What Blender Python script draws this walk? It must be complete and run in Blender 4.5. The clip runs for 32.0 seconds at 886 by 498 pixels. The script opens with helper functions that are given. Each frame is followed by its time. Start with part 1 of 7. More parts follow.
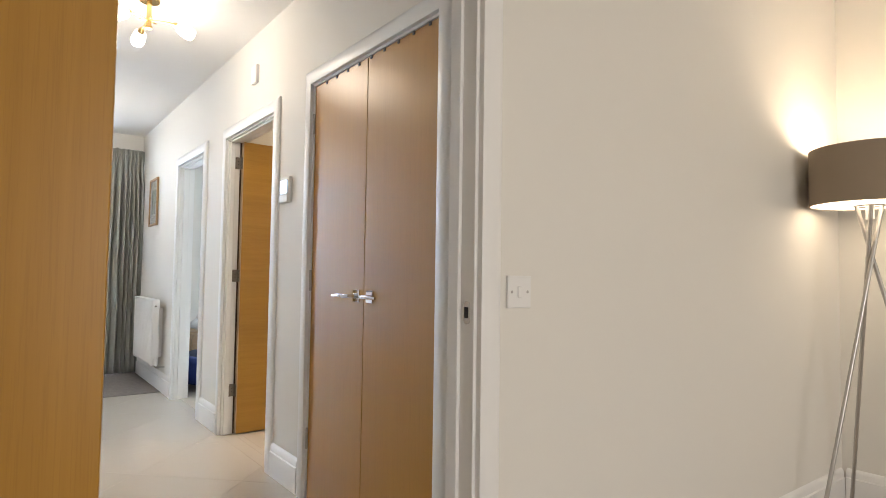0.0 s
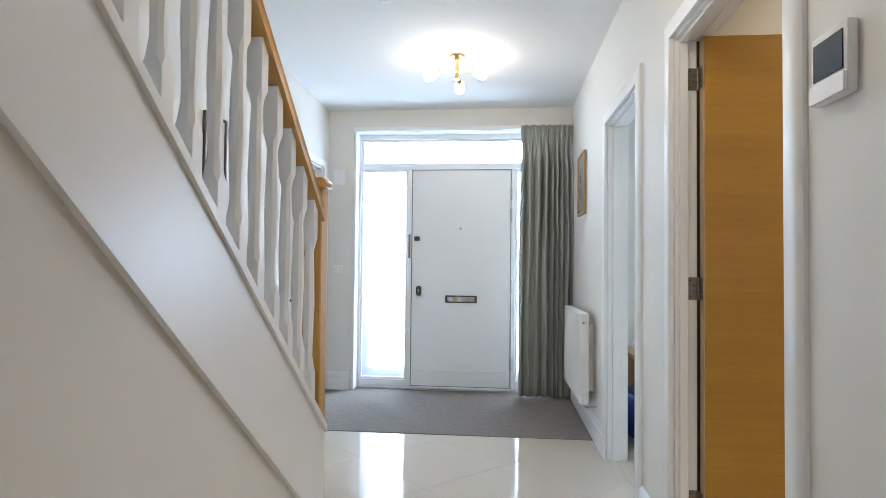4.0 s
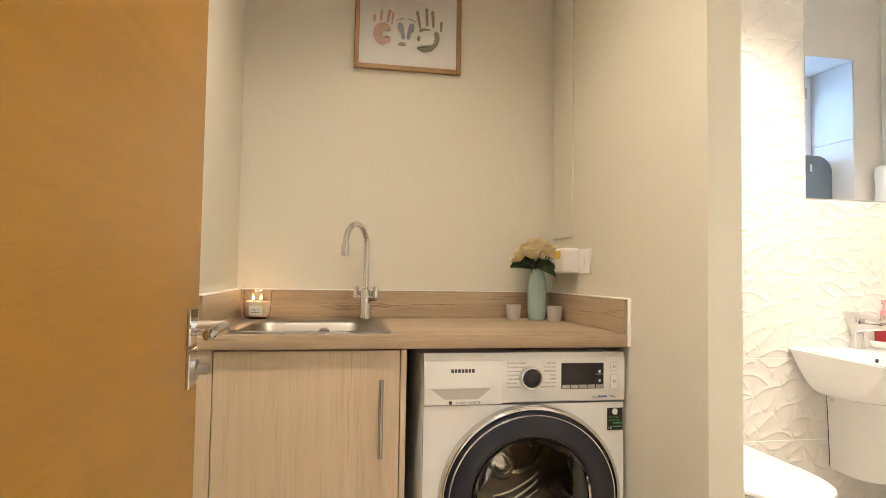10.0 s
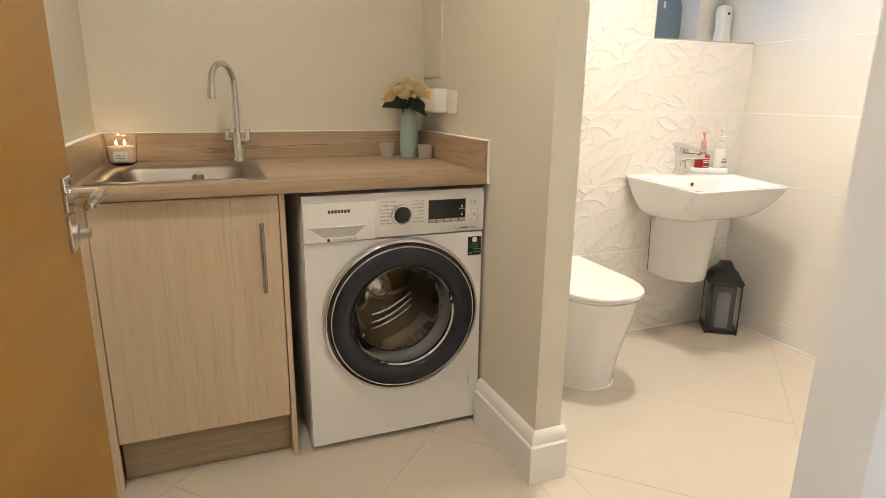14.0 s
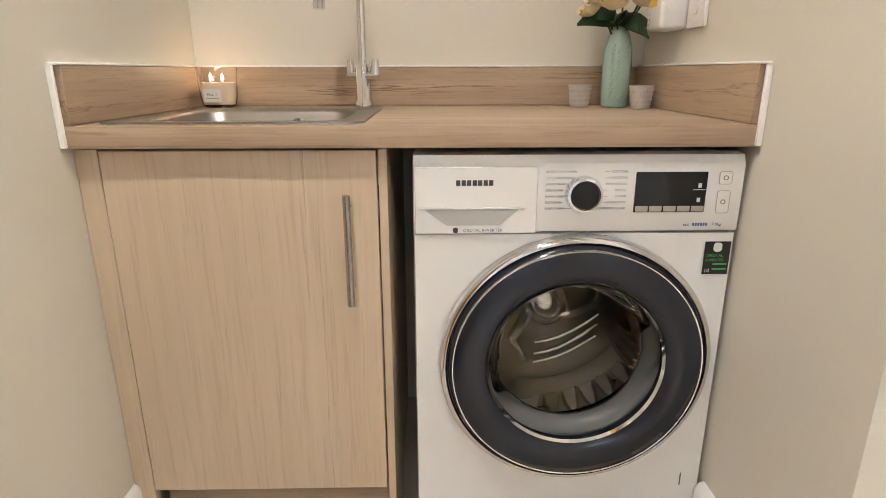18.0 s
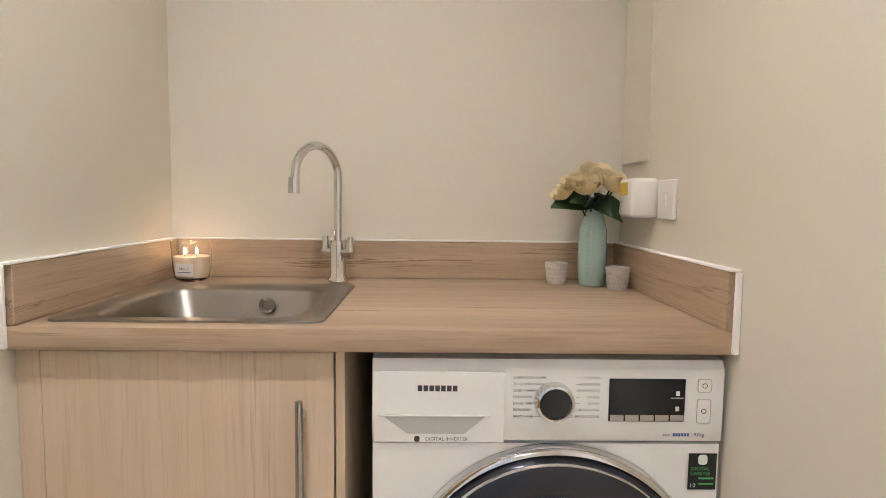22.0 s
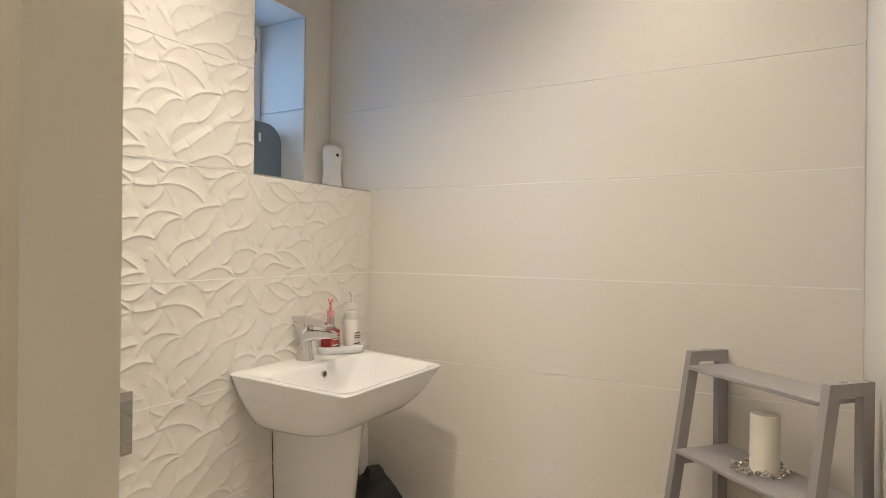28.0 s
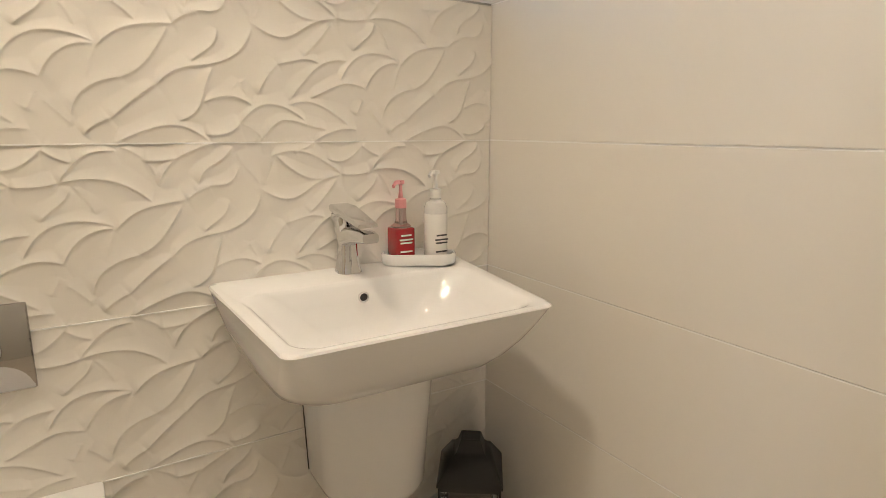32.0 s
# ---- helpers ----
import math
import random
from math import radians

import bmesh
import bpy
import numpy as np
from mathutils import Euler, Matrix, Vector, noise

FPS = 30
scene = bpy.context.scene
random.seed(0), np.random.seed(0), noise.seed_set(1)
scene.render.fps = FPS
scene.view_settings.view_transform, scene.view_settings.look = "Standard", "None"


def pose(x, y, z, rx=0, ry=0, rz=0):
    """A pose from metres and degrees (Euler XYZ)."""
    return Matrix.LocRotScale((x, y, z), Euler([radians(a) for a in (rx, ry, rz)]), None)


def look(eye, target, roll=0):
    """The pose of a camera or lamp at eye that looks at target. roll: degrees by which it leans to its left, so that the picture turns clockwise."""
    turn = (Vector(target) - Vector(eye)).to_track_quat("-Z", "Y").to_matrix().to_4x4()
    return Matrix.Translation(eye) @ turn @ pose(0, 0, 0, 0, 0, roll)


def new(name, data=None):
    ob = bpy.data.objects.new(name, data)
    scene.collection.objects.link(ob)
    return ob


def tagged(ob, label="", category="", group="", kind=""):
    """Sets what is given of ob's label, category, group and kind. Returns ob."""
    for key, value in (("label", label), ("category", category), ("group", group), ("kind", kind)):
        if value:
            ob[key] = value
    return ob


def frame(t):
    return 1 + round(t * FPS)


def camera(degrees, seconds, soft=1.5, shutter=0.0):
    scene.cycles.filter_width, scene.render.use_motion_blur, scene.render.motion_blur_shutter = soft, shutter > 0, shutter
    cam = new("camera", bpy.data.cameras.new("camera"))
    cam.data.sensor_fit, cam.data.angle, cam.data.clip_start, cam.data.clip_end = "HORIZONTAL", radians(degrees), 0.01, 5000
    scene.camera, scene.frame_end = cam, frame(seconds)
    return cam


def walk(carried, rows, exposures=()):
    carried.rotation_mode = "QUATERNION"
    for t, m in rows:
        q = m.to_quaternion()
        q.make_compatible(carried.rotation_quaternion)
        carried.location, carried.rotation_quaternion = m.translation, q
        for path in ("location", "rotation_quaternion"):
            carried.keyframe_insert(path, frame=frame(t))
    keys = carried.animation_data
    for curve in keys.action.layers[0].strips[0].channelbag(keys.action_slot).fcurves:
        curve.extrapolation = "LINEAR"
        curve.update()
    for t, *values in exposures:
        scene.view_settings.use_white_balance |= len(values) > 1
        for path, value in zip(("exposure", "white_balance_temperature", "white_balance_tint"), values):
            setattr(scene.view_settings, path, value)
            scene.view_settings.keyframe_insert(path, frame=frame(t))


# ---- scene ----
cam = camera(74.4, 32.0, soft=0.6)
PATH = [
    (0, (0.858, 0.296, 1.085), (2.067, 1.887, 1.174), 0.8),
    (0.5, (1.041, 0.441, 1.089), (2.023, 2.181, 1.175), 0.9),
    (1, (1.233, 0.644, 1.108), (1.776, 2.567, 1.185), 0.6),
    (1.5, (1.352, 0.896, 1.103), (1.629, 2.875, 1.174), 0.6),
    (2, (1.438, 1.159, 1.103), (1.543, 3.155, 1.17), 0.7),
    (2.5, (1.515, 1.372, 1.095), (1.389, 3.367, 1.163), 0.9),
    (4.5, (1.372, 2.392, 1.141), (1.183, 4.382, 1.196), 0.6),
    (5, (1.336, 2.677, 1.136), (1.388, 4.675, 1.199), 0.8),
    (5.5, (1.357, 2.883, 1.114), (1.751, 4.843, 1.175), 0.8),
    (6, (1.413, 3.11, 1.107), (2.232, 4.934, 1.173), 0.9),
    (6.5, (1.461, 3.293, 1.093), (2.665, 4.888, 1.172), 1.0),
    (7, (1.537, 3.503, 1.092), (3.106, 4.742, 1.169), 1.0),
    (7.5, (1.638, 3.667, 1.112), (3.459, 4.49, 1.194), 1.2),
    (8, (1.721, 3.831, 1.107), (3.647, 4.365, 1.187), 1.1),
    (8.5, (1.796, 3.931, 1.097), (3.786, 4.106, 1.183), 1.2),
    (9, (1.921, 3.993, 1.069), (3.91, 3.81, 1.153), 1.0),
    (9.5, (1.984, 4.024, 1.068), (3.962, 3.736, 1.151), 0.9),
    (10, (2.0, 4.039, 1.09), (3.966, 3.684, 1.175), 0.9),
    (10.5, (2.009, 4.088, 1.075), (3.948, 3.603, 1.161), 0.9),
    (11, (2.013, 4.106, 1.093), (3.891, 3.424, 1.172), 0.7),
    (11.5, (1.979, 4.104, 1.135), (3.781, 3.238, 1.195), 0.7),
    (12, (1.967, 4.109, 1.166), (3.7, 3.11, 1.151), 0.6),
    (12.5, (1.956, 4.104, 1.161), (3.653, 3.06, 0.995), 0.7),
    (13, (1.94, 4.078, 1.168), (3.631, 3.047, 0.888), 0.9),
    (13.5, (1.895, 4.068, 1.175), (3.618, 3.136, 0.768), 0.8),
    (14, (1.873, 4.043, 1.163), (3.667, 3.32, 0.656), 0.7),
    (14.5, (1.868, 4.007, 1.156), (3.71, 3.439, 0.625), 0.4),
    (15, (1.888, 3.947, 1.122), (3.772, 3.545, 0.583), 0.2),
    (15.5, (1.967, 3.925, 1.104), (3.869, 3.639, 0.556), 0.1),
    (17.5, (2.519, 3.752, 1.002), (4.428, 3.693, 0.409), -0.3),
    (18, (2.579, 3.76, 1.01), (4.492, 3.725, 0.428), -0.1),
    (18.5, (2.61, 3.775, 1.047), (4.524, 3.754, 0.468), -0.0),
    (19, (2.611, 3.768, 1.067), (4.532, 3.749, 0.51), 0.1),
    (19.5, (2.61, 3.769, 1.076), (4.542, 3.747, 0.56), 0.1),
    (20, (2.608, 3.77, 1.068), (4.552, 3.746, 0.596), 0.2),
    (20.5, (2.607, 3.76, 1.065), (4.569, 3.737, 0.678), 0.2),
    (21, (2.622, 3.755, 1.1), (4.606, 3.736, 0.846), 0.4),
    (21.5, (2.649, 3.761, 1.135), (4.641, 3.744, 0.951), 0.6),
    (22, (2.655, 3.695, 1.138), (4.648, 3.658, 0.966), 0.7),
    (22.5, (2.659, 3.597, 1.071), (4.644, 3.41, 0.915), 1.1),
    (23, (2.663, 3.479, 1.037), (4.609, 3.034, 0.923), 1.4),
    (23.5, (2.653, 3.361, 1.015), (4.522, 2.65, 0.974), 1.3),
    (24, (2.648, 3.292, 1.044), (4.384, 2.3, 1.058), 1.1),
    (24.5, (2.636, 3.269, 1.064), (4.234, 2.066, 1.114), 0.7),
    (25, (2.599, 3.266, 1.077), (4.053, 1.894, 1.143), 0.6),
    (25.5, (2.637, 3.243, 1.125), (3.986, 1.768, 1.201), 1.0),
    (27.5, (2.703, 3.328, 1.206), (3.848, 1.69, 1.269), 0.9),
    (28, (2.681, 3.434, 1.197), (3.667, 1.694, 1.196), 0.6),
    (28.5, (2.695, 3.462, 1.198), (3.554, 1.661, 1.073), 0.7),
    (29, (2.719, 3.405, 1.193), (3.49, 1.579, 0.929), 0.6),
    (29.5, (2.754, 3.248, 1.186), (3.527, 1.438, 0.83), 0.6),
    (30, (2.784, 3.106, 1.193), (3.628, 1.333, 0.813), 0.5),
    (30.5, (2.797, 2.956, 1.173), (3.766, 1.247, 0.794), 0.2),
    (31, (2.805, 2.77, 1.159), (3.935, 1.161, 0.792), -0.1),
    (31.5, (2.837, 2.621, 1.14), (4.227, 1.233, 0.768), -0.0),
    (32, (2.873, 2.409, 1.125), (4.54, 1.38, 0.724), 0.1),
]
EXPOSURES = [(0, -0.26, 6250, 13), (2.0, -0.42, 6250, 13), (5.0, -0.62, 5650, 9), (6.0, -0.7, 5800, 9), (7.0, -0.42, 6500, 10), (8.0, 0.0, 7100, 9), (9.0, 0.33, 6350, 10), (10.0, 0.24, 6150, 10), (12.0, -0.08, 5700, 10), (13.0, -0.20, 5800, 11), (15.0, -0.06, 6250, 9), (18.0, 0.32, 5350, 12), (21.0, 0.28, 5300, 13), (22.0, 0.18, 5300, 13), (23.0, 0.03, 5250, 11), (24.0, -0.55, 5550, 12), (25.0, -0.72, 5700, 12), (28.0, -0.95, 6150, 11), (30.0, -0.92, 6250, 11), (32.0, -1.05, 6600, 11)]
walk(cam, [(t, look(eye, target, roll)) for t, eye, target, roll in PATH], EXPOSURES)

CEIL = 2.55

# ---- world and light ----
world = bpy.data.worlds.new("sky")
scene.world = world
world.use_nodes = True
wn = world.node_tree.nodes
sky = wn.new("ShaderNodeTexSky")
sky.sky_type, sky.sun_disc = "NISHITA", False
sky.sun_elevation, sky.sun_rotation = radians(35), radians(20)
world.node_tree.links.new(sky.outputs[0], wn["Background"].inputs[0])
wn["Background"].inputs[1].default_value = 0.12


def sun_lamp():
    ob = new("sun", bpy.data.lights.new("sun", "SUN"))
    ob.data.energy, ob.data.angle, ob.data.color = 0.8, radians(12), (1, 0.96, 0.9)
    ob.matrix_basis = pose(0, 12, 12, -55, 0, -20)


sun_lamp()


def lamp(kind, at, power, color, size=0.05, aim=None, cone=118):
    data = bpy.data.lights.new("light", kind)
    ob = new("light", data)
    data.energy, data.color = power, color
    if kind == "AREA":
        data.shape, data.size = "DISK", size
    elif kind == "SPOT":
        data.shadow_soft_size, data.spot_size, data.spot_blend = size, radians(cone), 1.0
    else:
        data.shadow_soft_size = size
    ob.matrix_basis = look(at, aim or (at[0], at[1] + 1e-4, at[2] - 1))
    return ob


WARM = (1.0, 0.85, 0.66)
WARMER = (1.0, 0.82, 0.60)
DAY = (0.68, 0.84, 1.0)
POWER_HALL, POWER_SPOT, POWER_FLOOR_LAMP = 17.0, 75.0, 10.0


def window_light(at, aim, w, h, power):
    ob = lamp("AREA", at, power, DAY, 1.0, aim)
    ob.data.shape, ob.data.size, ob.data.size_y = "RECTANGLE", w, h
    return ob


window_light((1.05, 7.70, 1.25), (1.05, 0, 1.1), 1.7, 2.2, 200)
window_light((4.80, 1.995, 1.79), (3.0, 1.995, 1.69), 0.65, 0.65, 7).data.color = (0.20, 0.52, 1.0)
window_light((3.40, 7.62, 1.3), (3.40, 4, 1.0), 1.0, 1.3, 110)
# warm fill added from the living room's unseen south end, through an assumed window
window_light((1.4, -3.25, 1.25), (1.4, 0, 1.2), 2.2, 1.8, 87).data.color = (1.0, 0.93, 0.82)

# ---- materials ----


def mat(name, col, rough=0.5, metal=0.0, var=0.05, scale=5.0, bump=0.0, bscale=120.0, coat=0.0, rvar=0.05, trans=0.0, emit=0.0, ior=1.45, stretch=(1, 1, 1)):
    m = bpy.data.materials.new(name)
    m.use_nodes = True
    nt = m.node_tree
    p = nt.nodes["Principled BSDF"]
    p.inputs["Metallic"].default_value = metal
    p.inputs["Coat Weight"].default_value = coat
    p.inputs["Transmission Weight"].default_value = trans
    p.inputs["IOR"].default_value = ior
    if emit:
        p.inputs["Emission Color"].default_value = (*col, 1)
        p.inputs["Emission Strength"].default_value = emit
    tc = nt.nodes.new("ShaderNodeTexCoord")
    mp = nt.nodes.new("ShaderNodeMapping")
    mp.inputs["Scale"].default_value = stretch
    nt.links.new(tc.outputs["Object"], mp.inputs[0])
    big = nt.nodes.new("ShaderNodeTexNoise")
    big.inputs["Scale"].default_value, big.inputs["Detail"].default_value = scale, 6
    fine = nt.nodes.new("ShaderNodeTexNoise")
    fine.inputs["Scale"].default_value, fine.inputs["Detail"].default_value = bscale, 3
    nt.links.new(mp.outputs[0], big.inputs[0])
    nt.links.new(mp.outputs[0], fine.inputs[0])
    mix = nt.nodes.new("ShaderNodeMix")
    mix.data_type = "RGBA"
    mix.inputs[6].default_value = (*[max(0, c * (1 - var)) for c in col], 1)
    mix.inputs[7].default_value = (*[min(1, c * (1 + var)) for c in col], 1)
    add = nt.nodes.new("ShaderNodeMath")
    add.operation = "MULTIPLY_ADD"
    add.inputs[1].default_value = 0.35
    nt.links.new(fine.outputs[0], add.inputs[0])
    sub = nt.nodes.new("ShaderNodeMath")
    sub.operation = "MULTIPLY"
    sub.inputs[1].default_value = 0.65
    nt.links.new(big.outputs[0], sub.inputs[0])
    nt.links.new(sub.outputs[0], add.inputs[2])
    nt.links.new(add.outputs[0], mix.inputs[0])
    nt.links.new(mix.outputs[2], p.inputs["Base Color"])
    rr = nt.nodes.new("ShaderNodeMapRange")
    rr.inputs[3].default_value, rr.inputs[4].default_value = max(0.01, rough - rvar), min(1, rough + rvar)
    nt.links.new(big.outputs[0], rr.inputs[0])
    nt.links.new(rr.outputs[0], p.inputs["Roughness"])
    if bump:
        b = nt.nodes.new("ShaderNodeBump")
        b.inputs["Strength"].default_value, b.inputs["Distance"].default_value = min(1, bump), 0.002
        nt.links.new(fine.outputs[0], b.inputs["Height"])
        nt.links.new(b.outputs[0], p.inputs["Normal"])
    return m


def wood(name, dark, light, axis=2, rough=0.4, scale=1.0, bump=0.08, coat=0.0, contrast=1.0, per_object=0.0, long=0.9, pores=0.6, cracks=0.0):
    """Grain that runs along one axis: stretched noise bent by a slow one."""
    m = bpy.data.materials.new(name)
    m.use_nodes = True
    nt = m.node_tree
    p = nt.nodes["Principled BSDF"]
    p.inputs["Roughness"].default_value = rough
    p.inputs["Coat Weight"].default_value = coat
    tc = nt.nodes.new("ShaderNodeTexCoord")
    mp = nt.nodes.new("ShaderNodeMapping")
    st = [14.0 * scale] * 3
    st[axis] = long * scale
    mp.inputs["Scale"].default_value = st
    nt.links.new(tc.outputs["Object"], mp.inputs[0])
    slow = nt.nodes.new("ShaderNodeTexNoise")
    slow.inputs["Scale"].default_value, slow.inputs["Detail"].default_value, slow.inputs["Distortion"].default_value = 0.55, 5, 1.2
    quick = nt.nodes.new("ShaderNodeTexNoise")
    quick.inputs["Scale"].default_value, quick.inputs["Detail"].default_value, quick.inputs["Roughness"].default_value = 4.0, 8, 0.7
    pore = nt.nodes.new("ShaderNodeTexNoise")
    pore.inputs["Scale"].default_value, pore.inputs["Detail"].default_value = 22.0, 4
    for n in (slow, quick, pore):
        nt.links.new(mp.outputs[0], n.inputs[0])
    a = nt.nodes.new("ShaderNodeMath")
    a.operation = "MULTIPLY_ADD"
    a.inputs[1].default_value = 0.45
    nt.links.new(quick.outputs[0], a.inputs[0])
    s = nt.nodes.new("ShaderNodeMath")
    s.operation = "MULTIPLY"
    s.inputs[1].default_value = 0.55
    nt.links.new(slow.outputs[0], s.inputs[0])
    nt.links.new(s.outputs[0], a.inputs[2])
    ramp = nt.nodes.new("ShaderNodeValToRGB")
    w = 0.16 / contrast
    ramp.color_ramp.elements[0].position, ramp.color_ramp.elements[1].position = 0.5 - w, 0.5 + w
    ramp.color_ramp.elements[0].color, ramp.color_ramp.elements[1].color = (*dark, 1), (*light, 1)
    nt.links.new(a.outputs[0], ramp.inputs[0])
    pr = nt.nodes.new("ShaderNodeValToRGB")
    pr.color_ramp.elements[0].position, pr.color_ramp.elements[1].position = 0.36, 0.46
    pr.color_ramp.elements[0].color, pr.color_ramp.elements[1].color = (0.78, 0.74, 0.70, 1), (1, 1, 1, 1)
    nt.links.new(pore.outputs[0], pr.inputs[0])
    mul = nt.nodes.new("ShaderNodeMix")
    mul.data_type, mul.blend_type = "RGBA", "MULTIPLY"
    mul.inputs[0].default_value = pores
    nt.links.new(ramp.outputs[0], mul.inputs[6])
    nt.links.new(pr.outputs[0], mul.inputs[7])
    out = mul.outputs[2]
    if cracks:
        seam = nt.nodes.new("ShaderNodeTexNoise")
        seam.inputs["Scale"].default_value, seam.inputs["Detail"].default_value, seam.inputs["Roughness"].default_value = 1.1, 7, 0.62
        nt.links.new(mp.outputs[0], seam.inputs[0])
        line = nt.nodes.new("ShaderNodeValToRGB")
        for pos, v in ((0.478, 0.0), (0.502, 0.0)):
            line.color_ramp.elements.new(pos)
        for el, (pos, v) in zip(line.color_ramp.elements, ((0.0, 0), (0.480, 0), (0.490, 1), (0.500, 0))):
            el.position, el.color = pos, (v, v, v, 1)
        nt.links.new(seam.outputs[0], line.inputs[0])
        where = nt.nodes.new("ShaderNodeMapRange")
        where.inputs[1].default_value, where.inputs[2].default_value, where.inputs[4].default_value = 0.50, 0.62, cracks
        nt.links.new(slow.outputs[0], where.inputs[0])
        both = nt.nodes.new("ShaderNodeMath")
        both.operation = "MULTIPLY"
        nt.links.new(line.outputs[0], both.inputs[0])
        nt.links.new(where.outputs[0], both.inputs[1])
        dk = nt.nodes.new("ShaderNodeMix")
        dk.data_type = "RGBA"
        dk.inputs[7].default_value = (dark[0] * 0.35, dark[1] * 0.3, dark[2] * 0.28, 1)
        nt.links.new(both.outputs[0], dk.inputs[0])
        nt.links.new(out, dk.inputs[6])
        out = dk.outputs[2]
    nt.links.new(out, p.inputs["Base Color"])
    b = nt.nodes.new("ShaderNodeBump")
    b.inputs["Strength"].default_value, b.inputs["Distance"].default_value = bump, 0.001
    nt.links.new(pore.outputs[0], b.inputs["Height"])
    nt.links.new(b.outputs[0], p.inputs["Normal"])
    return m


M_WALL = mat("wall paint", (0.76, 0.735, 0.68), 0.62, var=0.02, scale=1.5, bump=0.06, bscale=260)
M_CREAMWALL = mat("cream wall paint", (0.69, 0.657, 0.565), 0.62, var=0.02, scale=1.5, bump=0.06, bscale=260)
M_CEIL = mat("ceiling paint", (0.82, 0.81, 0.79), 0.8, var=0.015, scale=2, bump=0.05, bscale=200)
M_GLOSS = mat("white gloss paint", (0.82, 0.81, 0.79), 0.33, var=0.015, scale=4, bump=0.006, bscale=60, rvar=0.02)
M_CASING = mat("gloss white casing paint", (0.83, 0.825, 0.81), 0.32, var=0.01, scale=4, rvar=0.015)
M_DOOR = wood("oak veneer", (0.34, 0.160, 0.014), (0.44, 0.225, 0.026), axis=2, rough=0.34, contrast=0.7, bump=0.04, long=0.35, pores=0.3)
M_DOOR_H = wood("oak veneer across", (0.31, 0.152, 0.014), (0.425, 0.222, 0.029), axis=0, rough=0.34, contrast=0.7, bump=0.04, long=0.6, pores=0.3)
M_DOOR_C = wood("oak veneer satin", (0.40, 0.195, 0.030), (0.48, 0.25, 0.048), axis=2, rough=0.34, contrast=0.5, bump=0.015, long=0.35, pores=0.25)
M_LIP = wood("pale oak lipping", (0.40, 0.27, 0.145), (0.52, 0.37, 0.215), axis=2, rough=0.4)
M_OAK = wood("varnished oak rail", (0.48, 0.25, 0.055), (0.62, 0.35, 0.09), axis=2, rough=0.3)
M_FLOOR = mat("polished porcelain", (0.575, 0.52, 0.44), 0.08, var=0.03, scale=2.2, bscale=90, rvar=0.03)
M_GROUT = mat("grout", (0.52, 0.455, 0.37), 0.6)
M_CARPET = mat("grey brown carpet", (0.20, 0.175, 0.155), 0.95, var=0.45, scale=26, bump=1.0, bscale=420)
M_CREAM = mat("cream carpet", (0.55, 0.49, 0.42), 0.95, var=0.2, scale=30, bump=1.0, bscale=420)
M_TILE = mat("white matt tile", (0.76, 0.73, 0.68), 0.34, var=0.015, scale=3, bscale=150)
M_TILEGROUT = mat("white grout", (0.88, 0.87, 0.85), 0.8)
M_CHROME = mat("chrome", (0.70, 0.70, 0.70), 0.05, metal=1, var=0.02, rvar=0.03)
# flush plate chrome, its colour darkened in place of dark room reflections
M_PLATE = mat("chrome darkened for reflections", (0.44, 0.43, 0.42), 0.03, metal=1, var=0.02, rvar=0.01)
M_STEEL = mat("brushed steel", (0.50, 0.48, 0.46), 0.30, metal=1, var=0.06, scale=30)
M_HINGE = mat("dull hinge steel", (0.23, 0.195, 0.16), 0.45, metal=1, var=0.1, scale=40)
M_IRON = mat("dark bronzed steel", (0.075, 0.07, 0.066), 0.34, metal=1, var=0.12, scale=40)
M_SINK = mat("stainless sink", (0.29, 0.27, 0.245), 0.30, metal=1, var=0.05, scale=20)
M_BRASS = mat("brass", (0.72, 0.52, 0.22), 0.2, metal=1, var=0.05)
M_CERAMIC = mat("white ceramic", (0.82, 0.815, 0.81), 0.05, var=0.01, coat=0.3, rvar=0.02)
M_PLASTIC = mat("white plastic", (0.80, 0.79, 0.77), 0.35, var=0.01)
M_APPL = mat("white enamel", (0.82, 0.82, 0.81), 0.22, var=0.01)
M_BLACKGLASS = mat("black glass", (0.012, 0.013, 0.016), 0.05, var=0.1)
M_NAVY = mat("dark blue gloss", (0.018, 0.021, 0.031), 0.10, var=0.1)
M_BLACK = mat("black paint", (0.015, 0.015, 0.016), 0.45, var=0.2)
M_DARK = mat("shadow gap lining", (0.05, 0.047, 0.045), 0.8)
M_JOINT = mat("grey filler", (0.58, 0.55, 0.50), 0.8)
# dark brown that paints the shade in the utility door's hinge gap
M_REBATE_SHADE = mat("painted rebate shade", (0.10, 0.055, 0.03), 0.7, var=0.2)
M_RUBBER = mat("grey rubber", (0.12, 0.12, 0.12), 0.6)
M_UNIT = wood("pale oak laminate", (0.555, 0.435, 0.294), (0.675, 0.552, 0.402), axis=2, rough=0.42, scale=0.55, contrast=1.0, long=0.5, pores=0.4, cracks=0.6)
M_TOP = wood("oak laminate worktop", (0.330, 0.240, 0.153), (0.508, 0.390, 0.266), axis=1, rough=0.42, scale=0.75, contrast=1.1, long=0.5, cracks=0.9)
M_TOP_X = wood("oak laminate upstand", (0.330, 0.240, 0.153), (0.508, 0.390, 0.266), axis=0, rough=0.42, scale=0.75, contrast=1.1, long=0.5, cracks=0.9)
M_CURTAIN = mat("grey green curtain", (0.40, 0.405, 0.36), 0.9, var=0.12, scale=9, bump=0.5, bscale=500, stretch=(1, 1, 0.1))
